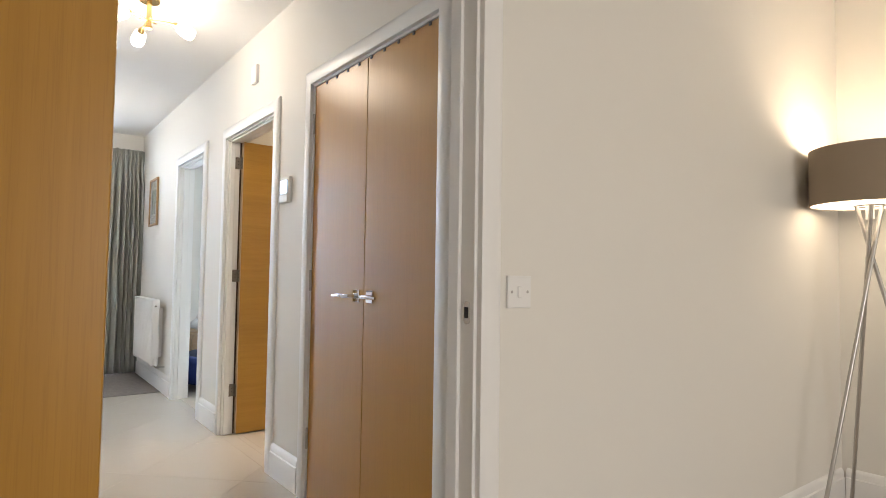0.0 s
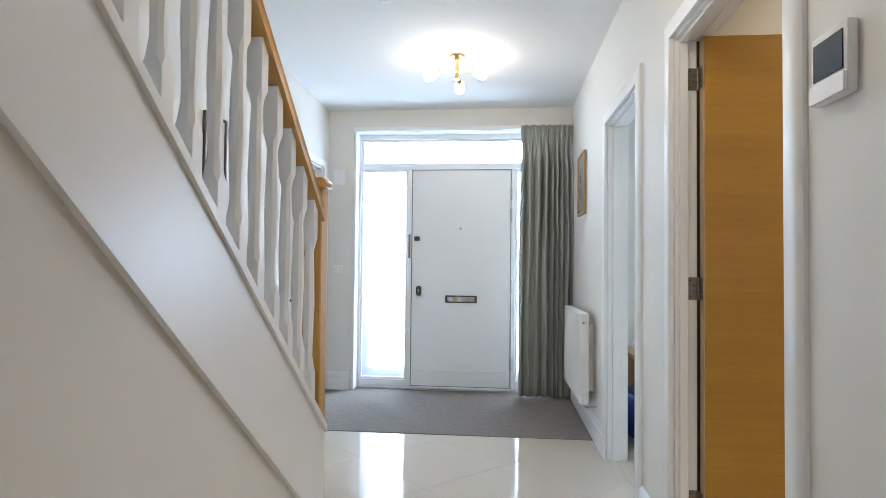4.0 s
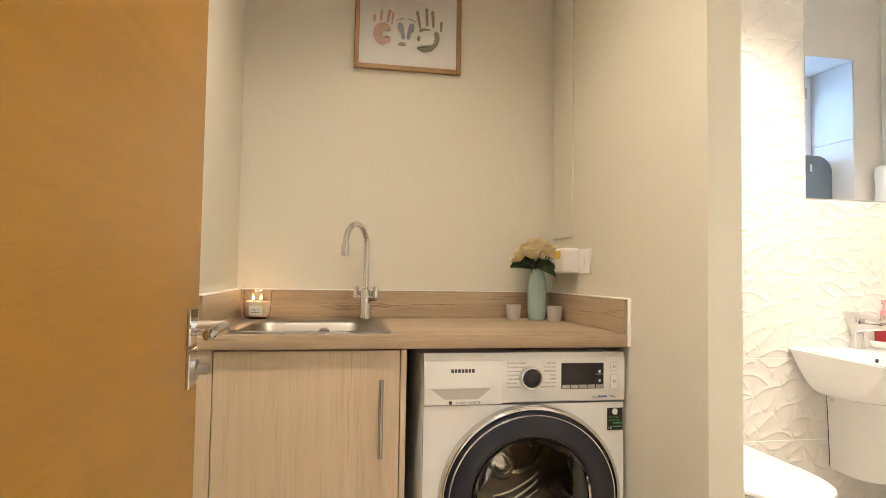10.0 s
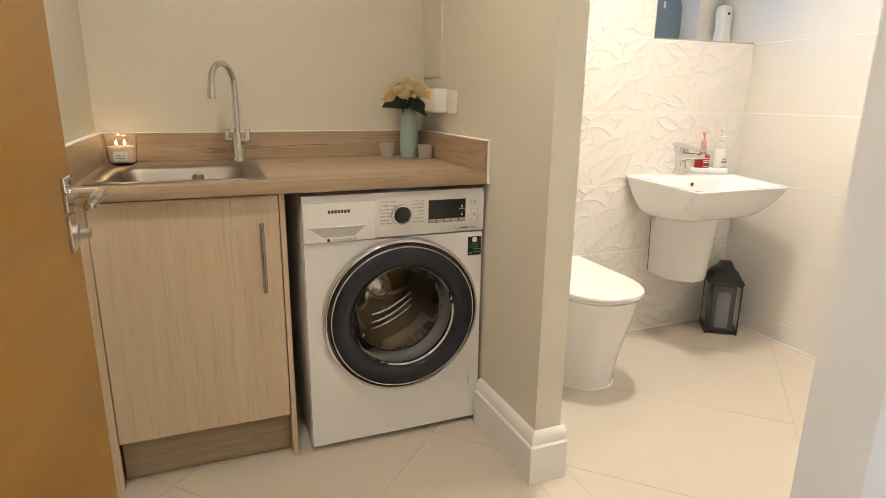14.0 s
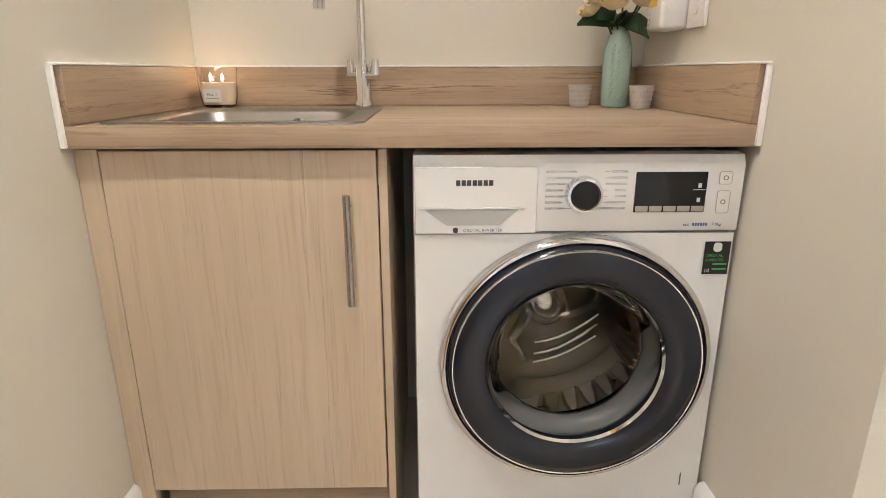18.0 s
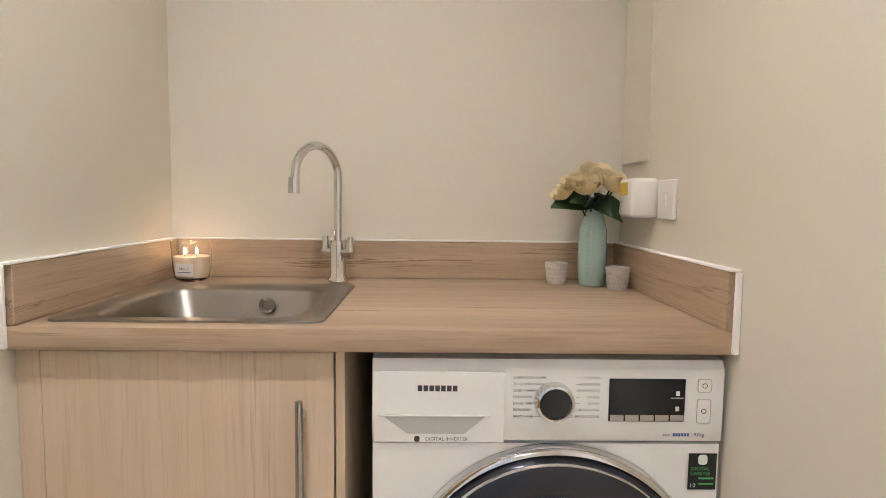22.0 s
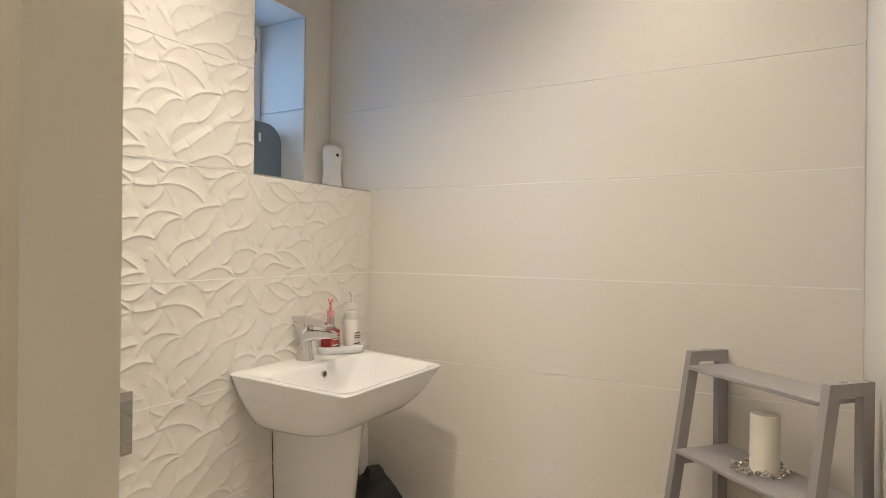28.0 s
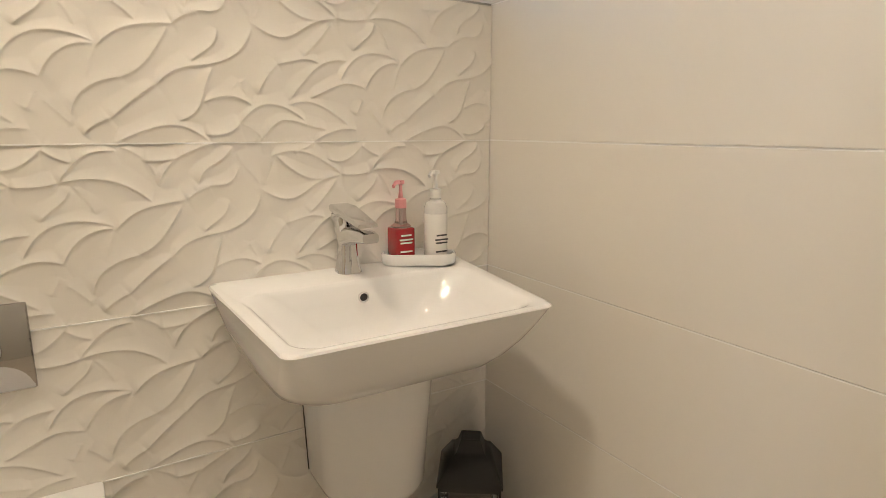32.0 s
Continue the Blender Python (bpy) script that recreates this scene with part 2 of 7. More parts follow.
M_GREYWOOD = wood("grey painted wood", (0.30, 0.285, 0.285), (0.35, 0.335, 0.335), axis=2, rough=0.5, contrast=0.6, pores=0.2)
M_SHADE = mat("taupe lampshade", (0.29, 0.225, 0.16), 0.9, var=0.08, bump=0.4, bscale=600)
M_BLUE = mat("navy blue fabric", (0.010, 0.026, 0.14), 0.9, var=0.25, scale=18, bump=0.5, bscale=400)
M_GLOW = mat("lit frosted glass", (1.0, 0.93, 0.80), 0.4, emit=9.0)
M_GLASS = mat("clear glass", (1, 1, 1), 0.02, trans=1.0, var=0.0, rvar=0.01)
M_FROST = mat("frosted glass", (0.95, 0.97, 1), 0.35, trans=1.0, var=0.0)
M_UPVC = mat("white window frame", (0.87, 0.88, 0.89), 0.3, var=0.01)

# ---- mesh helpers ----


def box(lo, hi, bev=0.0, bm=None, seg=1):
    bm = bm or bmesh.new()
    v = [bm.verts.new((x, y, z)) for x in (lo[0], hi[0]) for y in (lo[1], hi[1]) for z in (lo[2], hi[2])]
    fs = [bm.faces.new([v[i] for i in q]) for q in ((0, 1, 3, 2), (4, 6, 7, 5), (0, 4, 5, 1), (2, 3, 7, 6), (0, 2, 6, 4), (1, 5, 7, 3))]
    if bev:
        bmesh.ops.bevel(bm, geom=list({e for f in fs for e in f.edges}), offset=bev, segments=seg, affect="EDGES", profile=0.5)
    return bm


def prism(poly, lo, hi, axis=2, bm=None):
    """A polygon in the two other axes, drawn out along one axis."""
    bm = bm or bmesh.new()

    def at(p, h):
        q = list(p)
        q.insert(axis, h)
        return q
    a = [bm.verts.new(at(p, lo)) for p in poly]
    b = [bm.verts.new(at(p, hi)) for p in poly]
    n = len(poly)
    fs = [bm.faces.new(a), bm.faces.new(b[::-1])]
    for i in range(n):
        fs.append(bm.faces.new((a[i], b[i], b[(i + 1) % n], a[(i + 1) % n])))
    bmesh.ops.recalc_face_normals(bm, faces=fs)
    return bm


def tube(points, r, seg=12, bm=None, closed=False, cap=True):
    """A round bar along points; r is one radius or one for each point."""
    bm = bm or bmesh.new()
    pts = [Vector(p) for p in points]
    n = len(pts)
    rs = r if isinstance(r, (list, tuple)) else [r] * n
    rings, side = [], None
    for i, p in enumerate(pts):
        a = pts[i - 1] if i or closed else p
        b = pts[(i + 1) % n] if i < n - 1 or closed else p
        d = (b - a).normalized()
        if side is None:
            side = d.orthogonal().normalized()
        side = (side - d * side.dot(d)).normalized()
        up = d.cross(side)
        rings.append([bm.verts.new(p + rs[i] * (math.cos(2 * math.pi * k / seg) * side + math.sin(2 * math.pi * k / seg) * up)) for k in range(seg)])
    fs = []
    for i in range(n if closed else n - 1):
        u, w = rings[i], rings[(i + 1) % n]
        for k in range(seg):
            fs.append(bm.faces.new((u[k], u[(k + 1) % seg], w[(k + 1) % seg], w[k])))
    if cap and not closed:
        fs += [bm.faces.new(rings[0][::-1]), bm.faces.new(rings[-1])]
    bmesh.ops.recalc_face_normals(bm, faces=fs)
    return bm


def lathe(profile, seg=32, bm=None, at=(0, 0, 0), axis="z", close=False):
    """Turned round the z axis (or laid along -x): rows of radius and height."""
    bm = bm or bmesh.new()

    def place(r, h, k):
        c, s = math.cos(2 * math.pi * k / seg), math.sin(2 * math.pi * k / seg)
        if axis == "z":
            return (at[0] + r * c, at[1] + r * s, at[2] + h)
        if axis == "x":
            return (at[0] - h, at[1] + r * c, at[2] + r * s)
        return (at[0] + r * c, at[1] - h, at[2] + r * s)
    rings = []
    for r, h in profile:
        rings.append([bm.verts.new(place(0, h, 0))] if r < 1e-6 else [bm.verts.new(place(r, h, k)) for k in range(seg)])
    pairs = list(zip(rings, rings[1:]))
    if close:
        pairs.append((rings[-1], rings[0]))
    fs = []
    for u, w in pairs:
        for k in range(seg):
            j = (k + 1) % seg
            if len(u) == 1 and len(w) == 1:
                continue
            if len(u) == 1:
                fs.append(bm.faces.new((u[0], w[j], w[k])))
            elif len(w) == 1:
                fs.append(bm.faces.new((u[k], u[j], w[0])))
            else:
                fs.append(bm.faces.new((u[k], u[j], w[j], w[k])))
    bmesh.ops.recalc_face_normals(bm, faces=fs)
    return bm


def loft(rings, bm=None, cap=True, first=True):
    """Skin between rings of equally many points."""
    bm = bm or bmesh.new()
    vs = [[bm.verts.new(p) for p in ring] for ring in rings]
    n = len(vs[0])
    fs = []
    for u, w in zip(vs, vs[1:]):
        for k in range(n):
            fs.append(bm.faces.new((u[k], u[(k + 1) % n], w[(k + 1) % n], w[k])))
    if cap:
        fs += ([bm.faces.new(vs[0][::-1])] if first else []) + [bm.faces.new(vs[-1])]
    bmesh.ops.recalc_face_normals(bm, faces=fs)
    return bm


def rounded(w, d, r, cx=0.0, cy=0.0, n=6):
    """The outline of a rounded rectangle, w along x and d along y."""
    out = []
    for sx, sy, a0 in ((1, 1, 0), (-1, 1, 90), (-1, -1, 180), (1, -1, 270)):
        for k in range(n + 1):
            a = radians(a0 + 90 * k / n)
            out.append((cx + sx * (w / 2 - r) + r * math.cos(a), cy + sy * (d / 2 - r) + r * math.sin(a)))
    return out


def mesh_object(name, bm, material, smooth=40):
    me = bpy.data.meshes.new(name)
    bm.to_mesh(me)
    bm.free()
    me.materials.append(material)
    if smooth:
        me.shade_smooth()
        me.set_sharp_from_angle(angle=radians(smooth))
    return new(name, me)


def part(name, bm, material, parent, label="", smooth=40):
    ob = mesh_object(name, bm, material, smooth)
    ob.parent = parent
    if label:
        ob["label"] = label
    return ob


def thing(name, at, label, category, turn=0.0, group="", kind=""):
    ob = new(name)
    ob.empty_display_size = 0.1
    ob.matrix_basis = pose(*at, 0, 0, turn)
    return tagged(ob, label, category, group, kind)


def structure(name, bm, material, label, smooth=40):
    return tagged(mesh_object(name, bm, material, smooth), label, name.split("_")[0], kind="structure")


def wall(name, axis, lo, hi, a0, a1, z0, z1, holes, material, label):
    """A wall across axis from lo to hi, along the other level axis from a0 to a1, with rectangular holes (a, b, bottom, top)."""
    aa = sorted({a0, a1, *[h[0] for h in holes], *[h[1] for h in holes]})
    zz = sorted({z0, z1, *[h[2] for h in holes], *[h[3] for h in holes]})
    aa = [a for a in aa if a0 <= a <= a1]
    zz = [z for z in zz if z0 <= z <= z1]
    full = {}
    for i in range(len(aa) - 1):
        for k in range(len(zz) - 1):
            m, n = (aa[i] + aa[i + 1]) / 2, (zz[k] + zz[k + 1]) / 2
            full[i, k] = not any(h[0] < m < h[1] and h[2] < n < h[3] for h in holes)
    bm = bmesh.new()
    seen = {}

    def v(s, a, z):
        key = (s, a, z)
        if key not in seen:
            seen[key] = bm.verts.new((s, a, z) if axis == 0 else (a, s, z))
        return seen[key]
    for (i, k), on in full.items():
        if not on:
            continue
        p, q, r, s = aa[i], aa[i + 1], zz[k], zz[k + 1]
        for side in (lo, hi):
            bm.faces.new((v(side, p, r), v(side, q, r), v(side, q, s), v(side, p, s)))
        for (di, dk), (c, d) in (((-1, 0), ((p, r), (p, s))), ((1, 0), ((q, r), (q, s))), ((0, -1), ((p, r), (q, r))), ((0, 1), ((p, s), (q, s)))):
            if not full.get((i + di, k + dk), False):
                bm.faces.new((v(lo, *c), v(hi, *c), v(hi, *d), v(lo, *d)))
    bmesh.ops.recalc_face_normals(bm, faces=bm.faces)
    return structure(name, bm, material, label, smooth=0)

# ---- the large structure ----
HX = 2.07          # hall's east wall
wall("wall_east", 0, HX, 2.19, 1.525, 7.32, 0, CEIL, [(1.90, 2.98, 0, 2.03), (3.44, 4.335, 0, 2.0), (4.85, 5.66, 0, 2.0)], M_WALL, "white painted hall wall with three doorways")
wall("wall_living_north", 1, 1.42, 1.4835, 2.34, 4.20, 0, CEIL, [], M_WALL, "off-white painted living room wall")
wall("wall_living", 1, 1.42, 1.525, -2.0, 2.34, 0, CEIL, [(0.93, 1.835, 0, 2.0)], M_WALL, "off-white painted wall with an open doorway")
wall("wall_front", 1, 7.32, 7.62, -0.25, 5.0, 0, CEIL, [(0.105, 1.95, 0, 2.38), (2.90, 4.0, 0.62, 1.95)], M_WALL, "white painted front wall round the entrance")
wall("wall_west", 0, -0.25, -0.13, 1.525, 7.32, 0, 5.0, [(6.40, 7.15, 0, 2.0)], M_WALL, "white painted wall beside the stairs")
wall("wall_utility_north", 1, 4.40, 4.52, 2.19, 4.35, 0, CEIL, [], M_CREAMWALL, "cream painted utility wall")
wall("wall_utility_back", 0, 4.25, 4.35, 3.07, 4.40, 0, CEIL, [], M_CREAMWALL, "cream painted wall behind the sink")
structure("wall_partition", prism([(3.246, 3.086), (4.249, 3.074), (4.249, 3.181), (3.55, 3.181), (3.246, 3.177)], 0.0, CEIL), M_CREAMWALL, "cream painted partition beside the washing machine", smooth=0)
wall("wall_nib", 1, 3.05, 3.17, 2.19, 2.445, 0, CEIL, [], M_WALL, "white painted wall end with a light switch")
wall("wall_wc_west", 0, 2.34, 2.466, 1.4836, 3.05, 0, CEIL, [], M_WALL, "cream painted side wall of the toilet room")
wall("wall_wc_outer", 0, 4.35, 4.70, 1.40, 3.07, 0, CEIL, [(1.643, 2.353, 1.428, 2.138)], M_WALL, "white outer wall with a small window")
wall("wall_living_east", 0, 4.20, 4.32, -3.0, 1.42, 0, CEIL, [], M_WALL, "off-white living room wall")
wall("wall_living_south", 1, -3.12, -3.0, -2.0, 4.20, 0, CEIL, [(0.2, 2.6, 0.2, 2.2)], M_WALL, "unseen off-white living room wall with an added wide opening for fill light")
wall("wall_living_west", 0, -2.12, -2.0, -3.0, 1.42, 0, CEIL, [], M_WALL, "off-white living room wall")
wall("wall_study_east", 0, 5.0, 5.12, 4.52, 7.32, 0, CEIL, [], M_WALL, "white study wall")
wall("wall_side_room", 0, -2.4, -2.28, 5.9, 7.62, 0, CEIL, [], M_WALL, "white wall of a side room")
wall("wall_side_room_south", 1, 5.78, 5.9, -2.4, -0.25, 0, CEIL, [], M_WALL, "white wall of a side room")
wall("wall_side_room_north", 1, 7.5, 7.62, -2.28, -0.25, 0, CEIL, [], M_WALL, "white wall of a side room")
wall("wall_stairwell_east", 0, 0.83, 0.95, 1.525, 4.15, CEIL + 0.2, 5.0, [], M_WALL, "white upper stairwell wall")
wall("wall_stairwell_north", 1, 4.15, 4.27, -0.13, 0.95, CEIL + 0.2, 5.0, [], M_WALL, "white upper stairwell wall")
wall("wall_stairwell_south", 1, 1.40, 1.525, -0.25, 0.95, CEIL + 0.2, 5.0, [], M_WALL, "white upper stairwell wall")


def ceilings():
    def slab(name, rects, z, label):
        bm = bmesh.new()
        for x0, x1, y0, y1 in rects:
            box((x0, y0, z), (x1, y1, z + 0.2), bm=bm)
        structure(name, bm, M_CEIL, label, smooth=0)
    slab("ceiling_hall", [(0.83, 2.19, 1.40, 4.15)], CEIL, "white hall ceiling")
    slab("ceiling_entrance", [(-2.4, 2.19, 4.15, 7.62)], CEIL, "white ceiling over the entrance")
    slab("ceiling_study", [(2.19, 5.12, 4.46, 7.62)], CEIL, "white study ceiling")
    slab("ceiling_utility", [(2.19, 4.70, 1.525, 4.46)], CEIL, "white utility and toilet room ceiling")
    slab("ceiling_living", [(-2.12, 4.32, -3.12, 1.40)], CEIL, "white living room ceiling")
    slab("ceiling_stairwell", [(-0.25, 0.95, 1.40, 4.27)], 5.0, "white stairwell ceiling")


ceilings()


def floors():
    def slab(name, rect, z, material, label, thick=0.1):
        x0, x1, y0, y1 = rect
        return structure(name, box((x0, y0, z - thick), (x1, y1, z)), material, label, smooth=0)
    slab("floor", (-2.4, 5.12, 1.475, 7.62), -0.0016, M_GROUT, "cream floor grout bed", 0.12)
    slab("floor_living", (-2.12, 4.32, -3.12, 1.475), 0.004, M_CREAM, "cream living room carpet")
    slab("floor_study", (2.13, 5.0, 4.52, 7.32), 0.004, M_CREAM, "beige study carpet", 0.012)
    slab("floor_side_room", (-2.28, -0.19, 5.9, 7.5), 0.004, M_CREAM, "beige side room carpet", 0.012)
    slab("floor_mat", (-0.13, 2.07, 6.03, 7.46), 0.004, M_CARPET, "grey brown entrance carpet with a flecked pile", 0.012)
    bm = box((-40, 7.9, -0.25), (60, 120, -0.15))
    structure("ground", bm, mat("paving", (0.35, 0.34, 0.32), 0.8, var=0.2, scale=2), "pale paving outside the front door", smooth=0)


floors()


def backdrop():
    glow = mat("white overcast distance", (0.80, 0.90, 1.0), 1.0, emit=6.0, var=0.0)
    for x0, x1, y0, y1, z0, z1, nm in ((-30, 40, 60, 60.2, -2, 30, "backdrop"), (65, 65.2, -30, 40, -2, 30, "backdrop")):
        structure(nm, box((x0, y0, z0), (x1, y1, z1)), glow, "white overcast sky beyond the house", smooth=0)


backdrop()


def clip(poly, rect):
    """A convex polygon cut to a rectangle."""
    x0, x1, y0, y1 = rect
    for n, lim, sign in ((0, x0, 1), (0, x1, -1), (1, y0, 1), (1, y1, -1)):
        out = []
        for i in range(len(poly)):
            a, b = poly[i - 1], poly[i]
            da, db = sign * (a[n] - lim), sign * (b[n] - lim)
            if da * db < 0:
                s = da / (da - db)
                out.append((a[0] + s * (b[0] - a[0]), a[1] + s * (b[1] - a[1])))
            if db >= 0:
                out.append(b)
        poly = out
        if len(poly) < 3:
            return []
    return poly


SKIRT = [(0, 0), (0.018, 0), (0.018, 0.125), (0.013, 0.130), (0.013, 0.152), (0.008, 0.165), (0, 0.170)]


def skirting(a, b, out, mitre=(0, 0), deep=1.0):
    """A moulded skirting board along the floor from a to b, standing out to the side `out`, mitred round outer corners."""
    o = Vector((*out, 0))
    run = (Vector((*b, 0)) - Vector((*a, 0))).normalized()
    rings = [[Vector((*p, 0)) + run * (d * deep * m) + o * (d * deep) + Vector((0, 0, h)) for d, h in SKIRT] for p, m in ((a, -mitre[0]), (b, mitre[1]))]
    return structure("baseboard", loft(rings), M_GLOSS, "white gloss moulded skirting board")


for a, b, o in (((HX, 3.04), (HX, 3.384), (-1, 0)), ((HX, 4.397), (HX, 4.791), (-1, 0)), ((HX, 5.72), (HX, 7.30), (-1, 0)),
                ((0.85, 1.56), (0.85, 4.02), (1, 0)), ((-0.11, 7.32), (0.085, 7.32), (0, -1)),
                ((1.895, 1.42), (4.18, 1.42), (0, -1)), ((4.20, 1.40), (4.20, -2.9), (-1, 0)),
                ((2.19, 4.40), (3.68, 4.40), (0, -1)), 
                ((2.20, 3.17), (2.445, 3.17), (0, 1)), ((1.895, 1.525), (2.05, 1.525), (0, 1))):
    skirting(a, b, o)
skirting((3.246, 3.177), (3.62, 3.1825), (-0.013, 0.9999), (1, 0), 1.5)
skirting((3.246, 3.074), (3.246, 3.177), (-1, 0), (0, 1), 1.5)
structure("baseboard_end", box((3.2465, 3.074, 0.0), (3.40, 3.084, 0.150), 0.002), M_GLOSS, "white skirting return at the end of the partition")

ARCH = [(0, 0), (0, 0.0165), (0.003, 0.019), (0.046, 0.019), (0.056, 0.0175), (0.066, 0.0135), (0.070, 0.010), (0.070, 0)]


def architrave(axis, at, side, a0, a1, top, parent_name="trim"):
    """A moulded casing on three sides of a doorway, on the wall face at `at`, standing out by side."""
    holder = thing(parent_name, (0, 0, 0), "white gloss moulded door casing", "trim", kind="structure")

    def pt(a, z, d):
        return (at + side * d, a, z) if axis == 0 else (a, at + side * d, z)
    for edge, sgn in ((a0, -1), (a1, 1)):
        rings = [[pt(edge + sgn * u, (top + u) if z else 0.0, d) for u, d in ARCH] for z in (0, 1)]
        part("casing", loft(rings), M_CASING if axis == 0 else M_GLOSS, holder)
    rings = [[pt(e + s * u, top + u, d) for u, d in ARCH] for e, s in ((a0, -1), (a1, 1))]
    part("casing", loft(rings), M_CASING if axis == 0 else M_GLOSS, holder)
    return holder


def lining(axis, lo, hi, a0, a1, top, stop=None):
    """The white boards inside a doorway, with a stop bead."""
    holder = thing("trim", (0, 0, 0), "white gloss door lining", "trim", kind="structure")

    def bx(al, ah, zl, zh, l=lo, h=hi):
        return box((l, al, zl), (h, ah, zh), 0.0015) if axis == 0 else box((al, l, zl), (ah, h, zh), 0.0015)
    t = 0.022
    part("jamb", bx(a0 + 0.001, a0 + t, 0, top - t, lo + 0.001, hi - 0.001), M_GLOSS, holder)
    part("jamb", bx(a1 - t, a1 - 0.001, 0, top - t, lo + 0.001, hi - 0.001), M_GLOSS, holder)
    part("head", bx(a0 + 0.001, a1 - 0.001, top - t, top - 0.001, lo + 0.001, hi - 0.001), M_GLOSS, holder)
    if stop:
        l, h = stop
        part("stop_bead", bx(a0 + t, a0 + t + 0.012, 0, top - t, l, h), M_GLOSS, holder)
        part("stop_bead", bx(a1 - t - 0.012, a1 - t, 0, top - t, l, h), M_GLOSS, holder)
        part("stop_bead", bx(a0 + t + 0.012, a1 - t - 0.012, top - t - 0.012, top - t, l, h), M_GLOSS, holder)
    return holder


# hall doorways
for a0, a1, top in ((1.90, 2.98, 2.03), (3.443, 4.338, 2.0), (4.85, 5.66, 2.0)):
    architrave(0, HX, -1, a0 + 0.012, a1 - 0.012, top - 0.010)
lining(0, HX, 2.150, 3.44, 4.335, 2.0, (2.085, 2.115))
# dark sheet in the hinge-side rebate: its colour stands in for shade
structure("door_rebate", box((2.1505, 4.3285, 0.0), (2.189, 4.3340, 1.978)), M_REBATE_SHADE, "dark sheet painted as shade in the rebate behind the open utility door", smooth=0)
structure("door_rebate_far", box((2.1505, 3.4410, 0.0), (2.189, 3.4520, 1.978)), M_GLOSS, "white rebate of the utility doorway", smooth=0)
structure("door_rebate_head", box((2.1505, 3.4410, 1.979), (2.189, 4.3340, 1.999)), M_GLOSS, "white rebate over the utility doorway", smooth=0)
lining(0, HX, 2.19, 4.85, 5.66, 2.0, (2.10, 2.145))
lining(0, HX, 2.19, 1.90, 2.98, 2.03)
architrave(1, 1.42, -1, 0.942, 1.823, 1.99)
architrave(1, 1.525, 1, 0.942, 1.823, 1.99)
lining(1, 1.42, 1.525, 0.93, 1.835, 2.0, (1.472, 1.505))
architrave(0, -0.13, 1, 6.412, 7.138, 1.99)
lining(0, -0.25, -0.13, 6.40, 7.15, 2.0, (-0.21, -0.18))


# ---- doors ----
def lever(parent, at, side, along, mirror=1):
    """A lever handle with a square rose: at on the door's face, standing out by side along local y, pointing along local x."""
    x, y, z = at
    grip = part("handle", tube([(x, y + side * 0.004, z), (x, y + side * 0.045, z), (x + along * 0.012, y + side * 0.052, z), (x + along * 0.05, y + side * 0.052, z + 0.001), (x + along * 0.115, y + side * 0.050, z - 0.002), (x + along * 0.120, y + side * 0.050, z - 0.002)], [0.009, 0.009, 0.010, 0.009, 0.008, 0.004], 12), M_CHROME, parent, "polished chrome lever handle")
    return grip


def flush_door(name, at, turn, width, height, material, label, thick=0.044):
    """A leaf hung at its own origin, running along local +x, with its front face towards local -y."""
    d = thing(name, at, label, "door", turn)
    part("leaf", box((0.002, 0, 0.008), (width, thick, height), 0.002), material, d)
    return d


def utility_door():
    d = flush_door("utility_door", (2.157, 4.262, 0), 0.0, 0.866, 1.972, M_DOOR_H, "oak veneer flush door standing open into the utility room")
    edge = 0.866
    for side, y in ((-1, 0.0), (1, 0.044)):
        pl = part("lock_plate", box((edge - 0.078, min(y, y + side * 0.006), 0.908), (edge - 0.028, max(y, y + side * 0.006), 0.968), 0.0015), M_CHROME, d, "polished chrome lock plate")
        part("rose", box((edge - 0.078, min(y, y + side * 0.006), 0.974), (edge - 0.028, max(y, y + side * 0.006), 1.030), 0.0015), M_CHROME, d, "square chrome rose")
        part("turn", lathe([(0.016, 0), (0.016, 0.006), (0.009, 0.008), (0.008, 0.022), (0, 0.023)], 20, at=(edge - 0.053, y + side * 0.006, 0.935), axis="y"), M_STEEL, pl)
        lever(d, (edge - 0.053, y, 1.002), side, -1)
    part("latch_plate", box((edge - 0.001, 0.010, 0.90), (edge + 0.0015, 0.034, 1.06), 0.0004), M_STEEL, d)
    part("lipping", box((-0.0005, 0.0005, 0.009), (0.0019, 0.0435, 1.971)), M_LIP, d, "pale oak edge lipping")
    for z in (0.29, 1.06, 1.83):
        h = part("hinge", prism(rounded(0.031, 0.082, 0.007, 0.0275, z), -0.0022, -0.0006, axis=0), M_HINGE, d, "dull grey steel butt hinge")
        part("hinge_leaf", prism(rounded(0.036, 0.082, 0.008, -0.027, z), 0.0485, 0.0506, axis=1), M_HINGE, h)
        part("knuckle", tube([(-0.0055, 0.0465, z - 0.041), (-0.0055, 0.0465, z + 0.041)], 0.0062, 12), M_HINGE, h)
        for dz in (-0.014, 0.014):
            part("knuckle_gap", tube([(-0.0055, 0.0465, z + dz - 0.0008), (-0.0055, 0.0465, z + dz + 0.0008)], 0.0064, 12), M_BLACK, h)
        for dz in (-0.030, -0.010, 0.010, 0.030):
            part("screw", lathe([(0.0029, 0), (0.0029, 0.001), (0, 0.0013)], 12, at=(-0.034 if abs(dz) > 0.02 else -0.020, 0.0485, z + dz), axis="y"), M_BLACK, h)
            part("screw", lathe([(0.0029, 0), (0.0029, 0.001), (0, 0.0013)], 12, at=(-0.0022, 0.028, z + dz), axis="x"), M_BLACK, h)
    return d


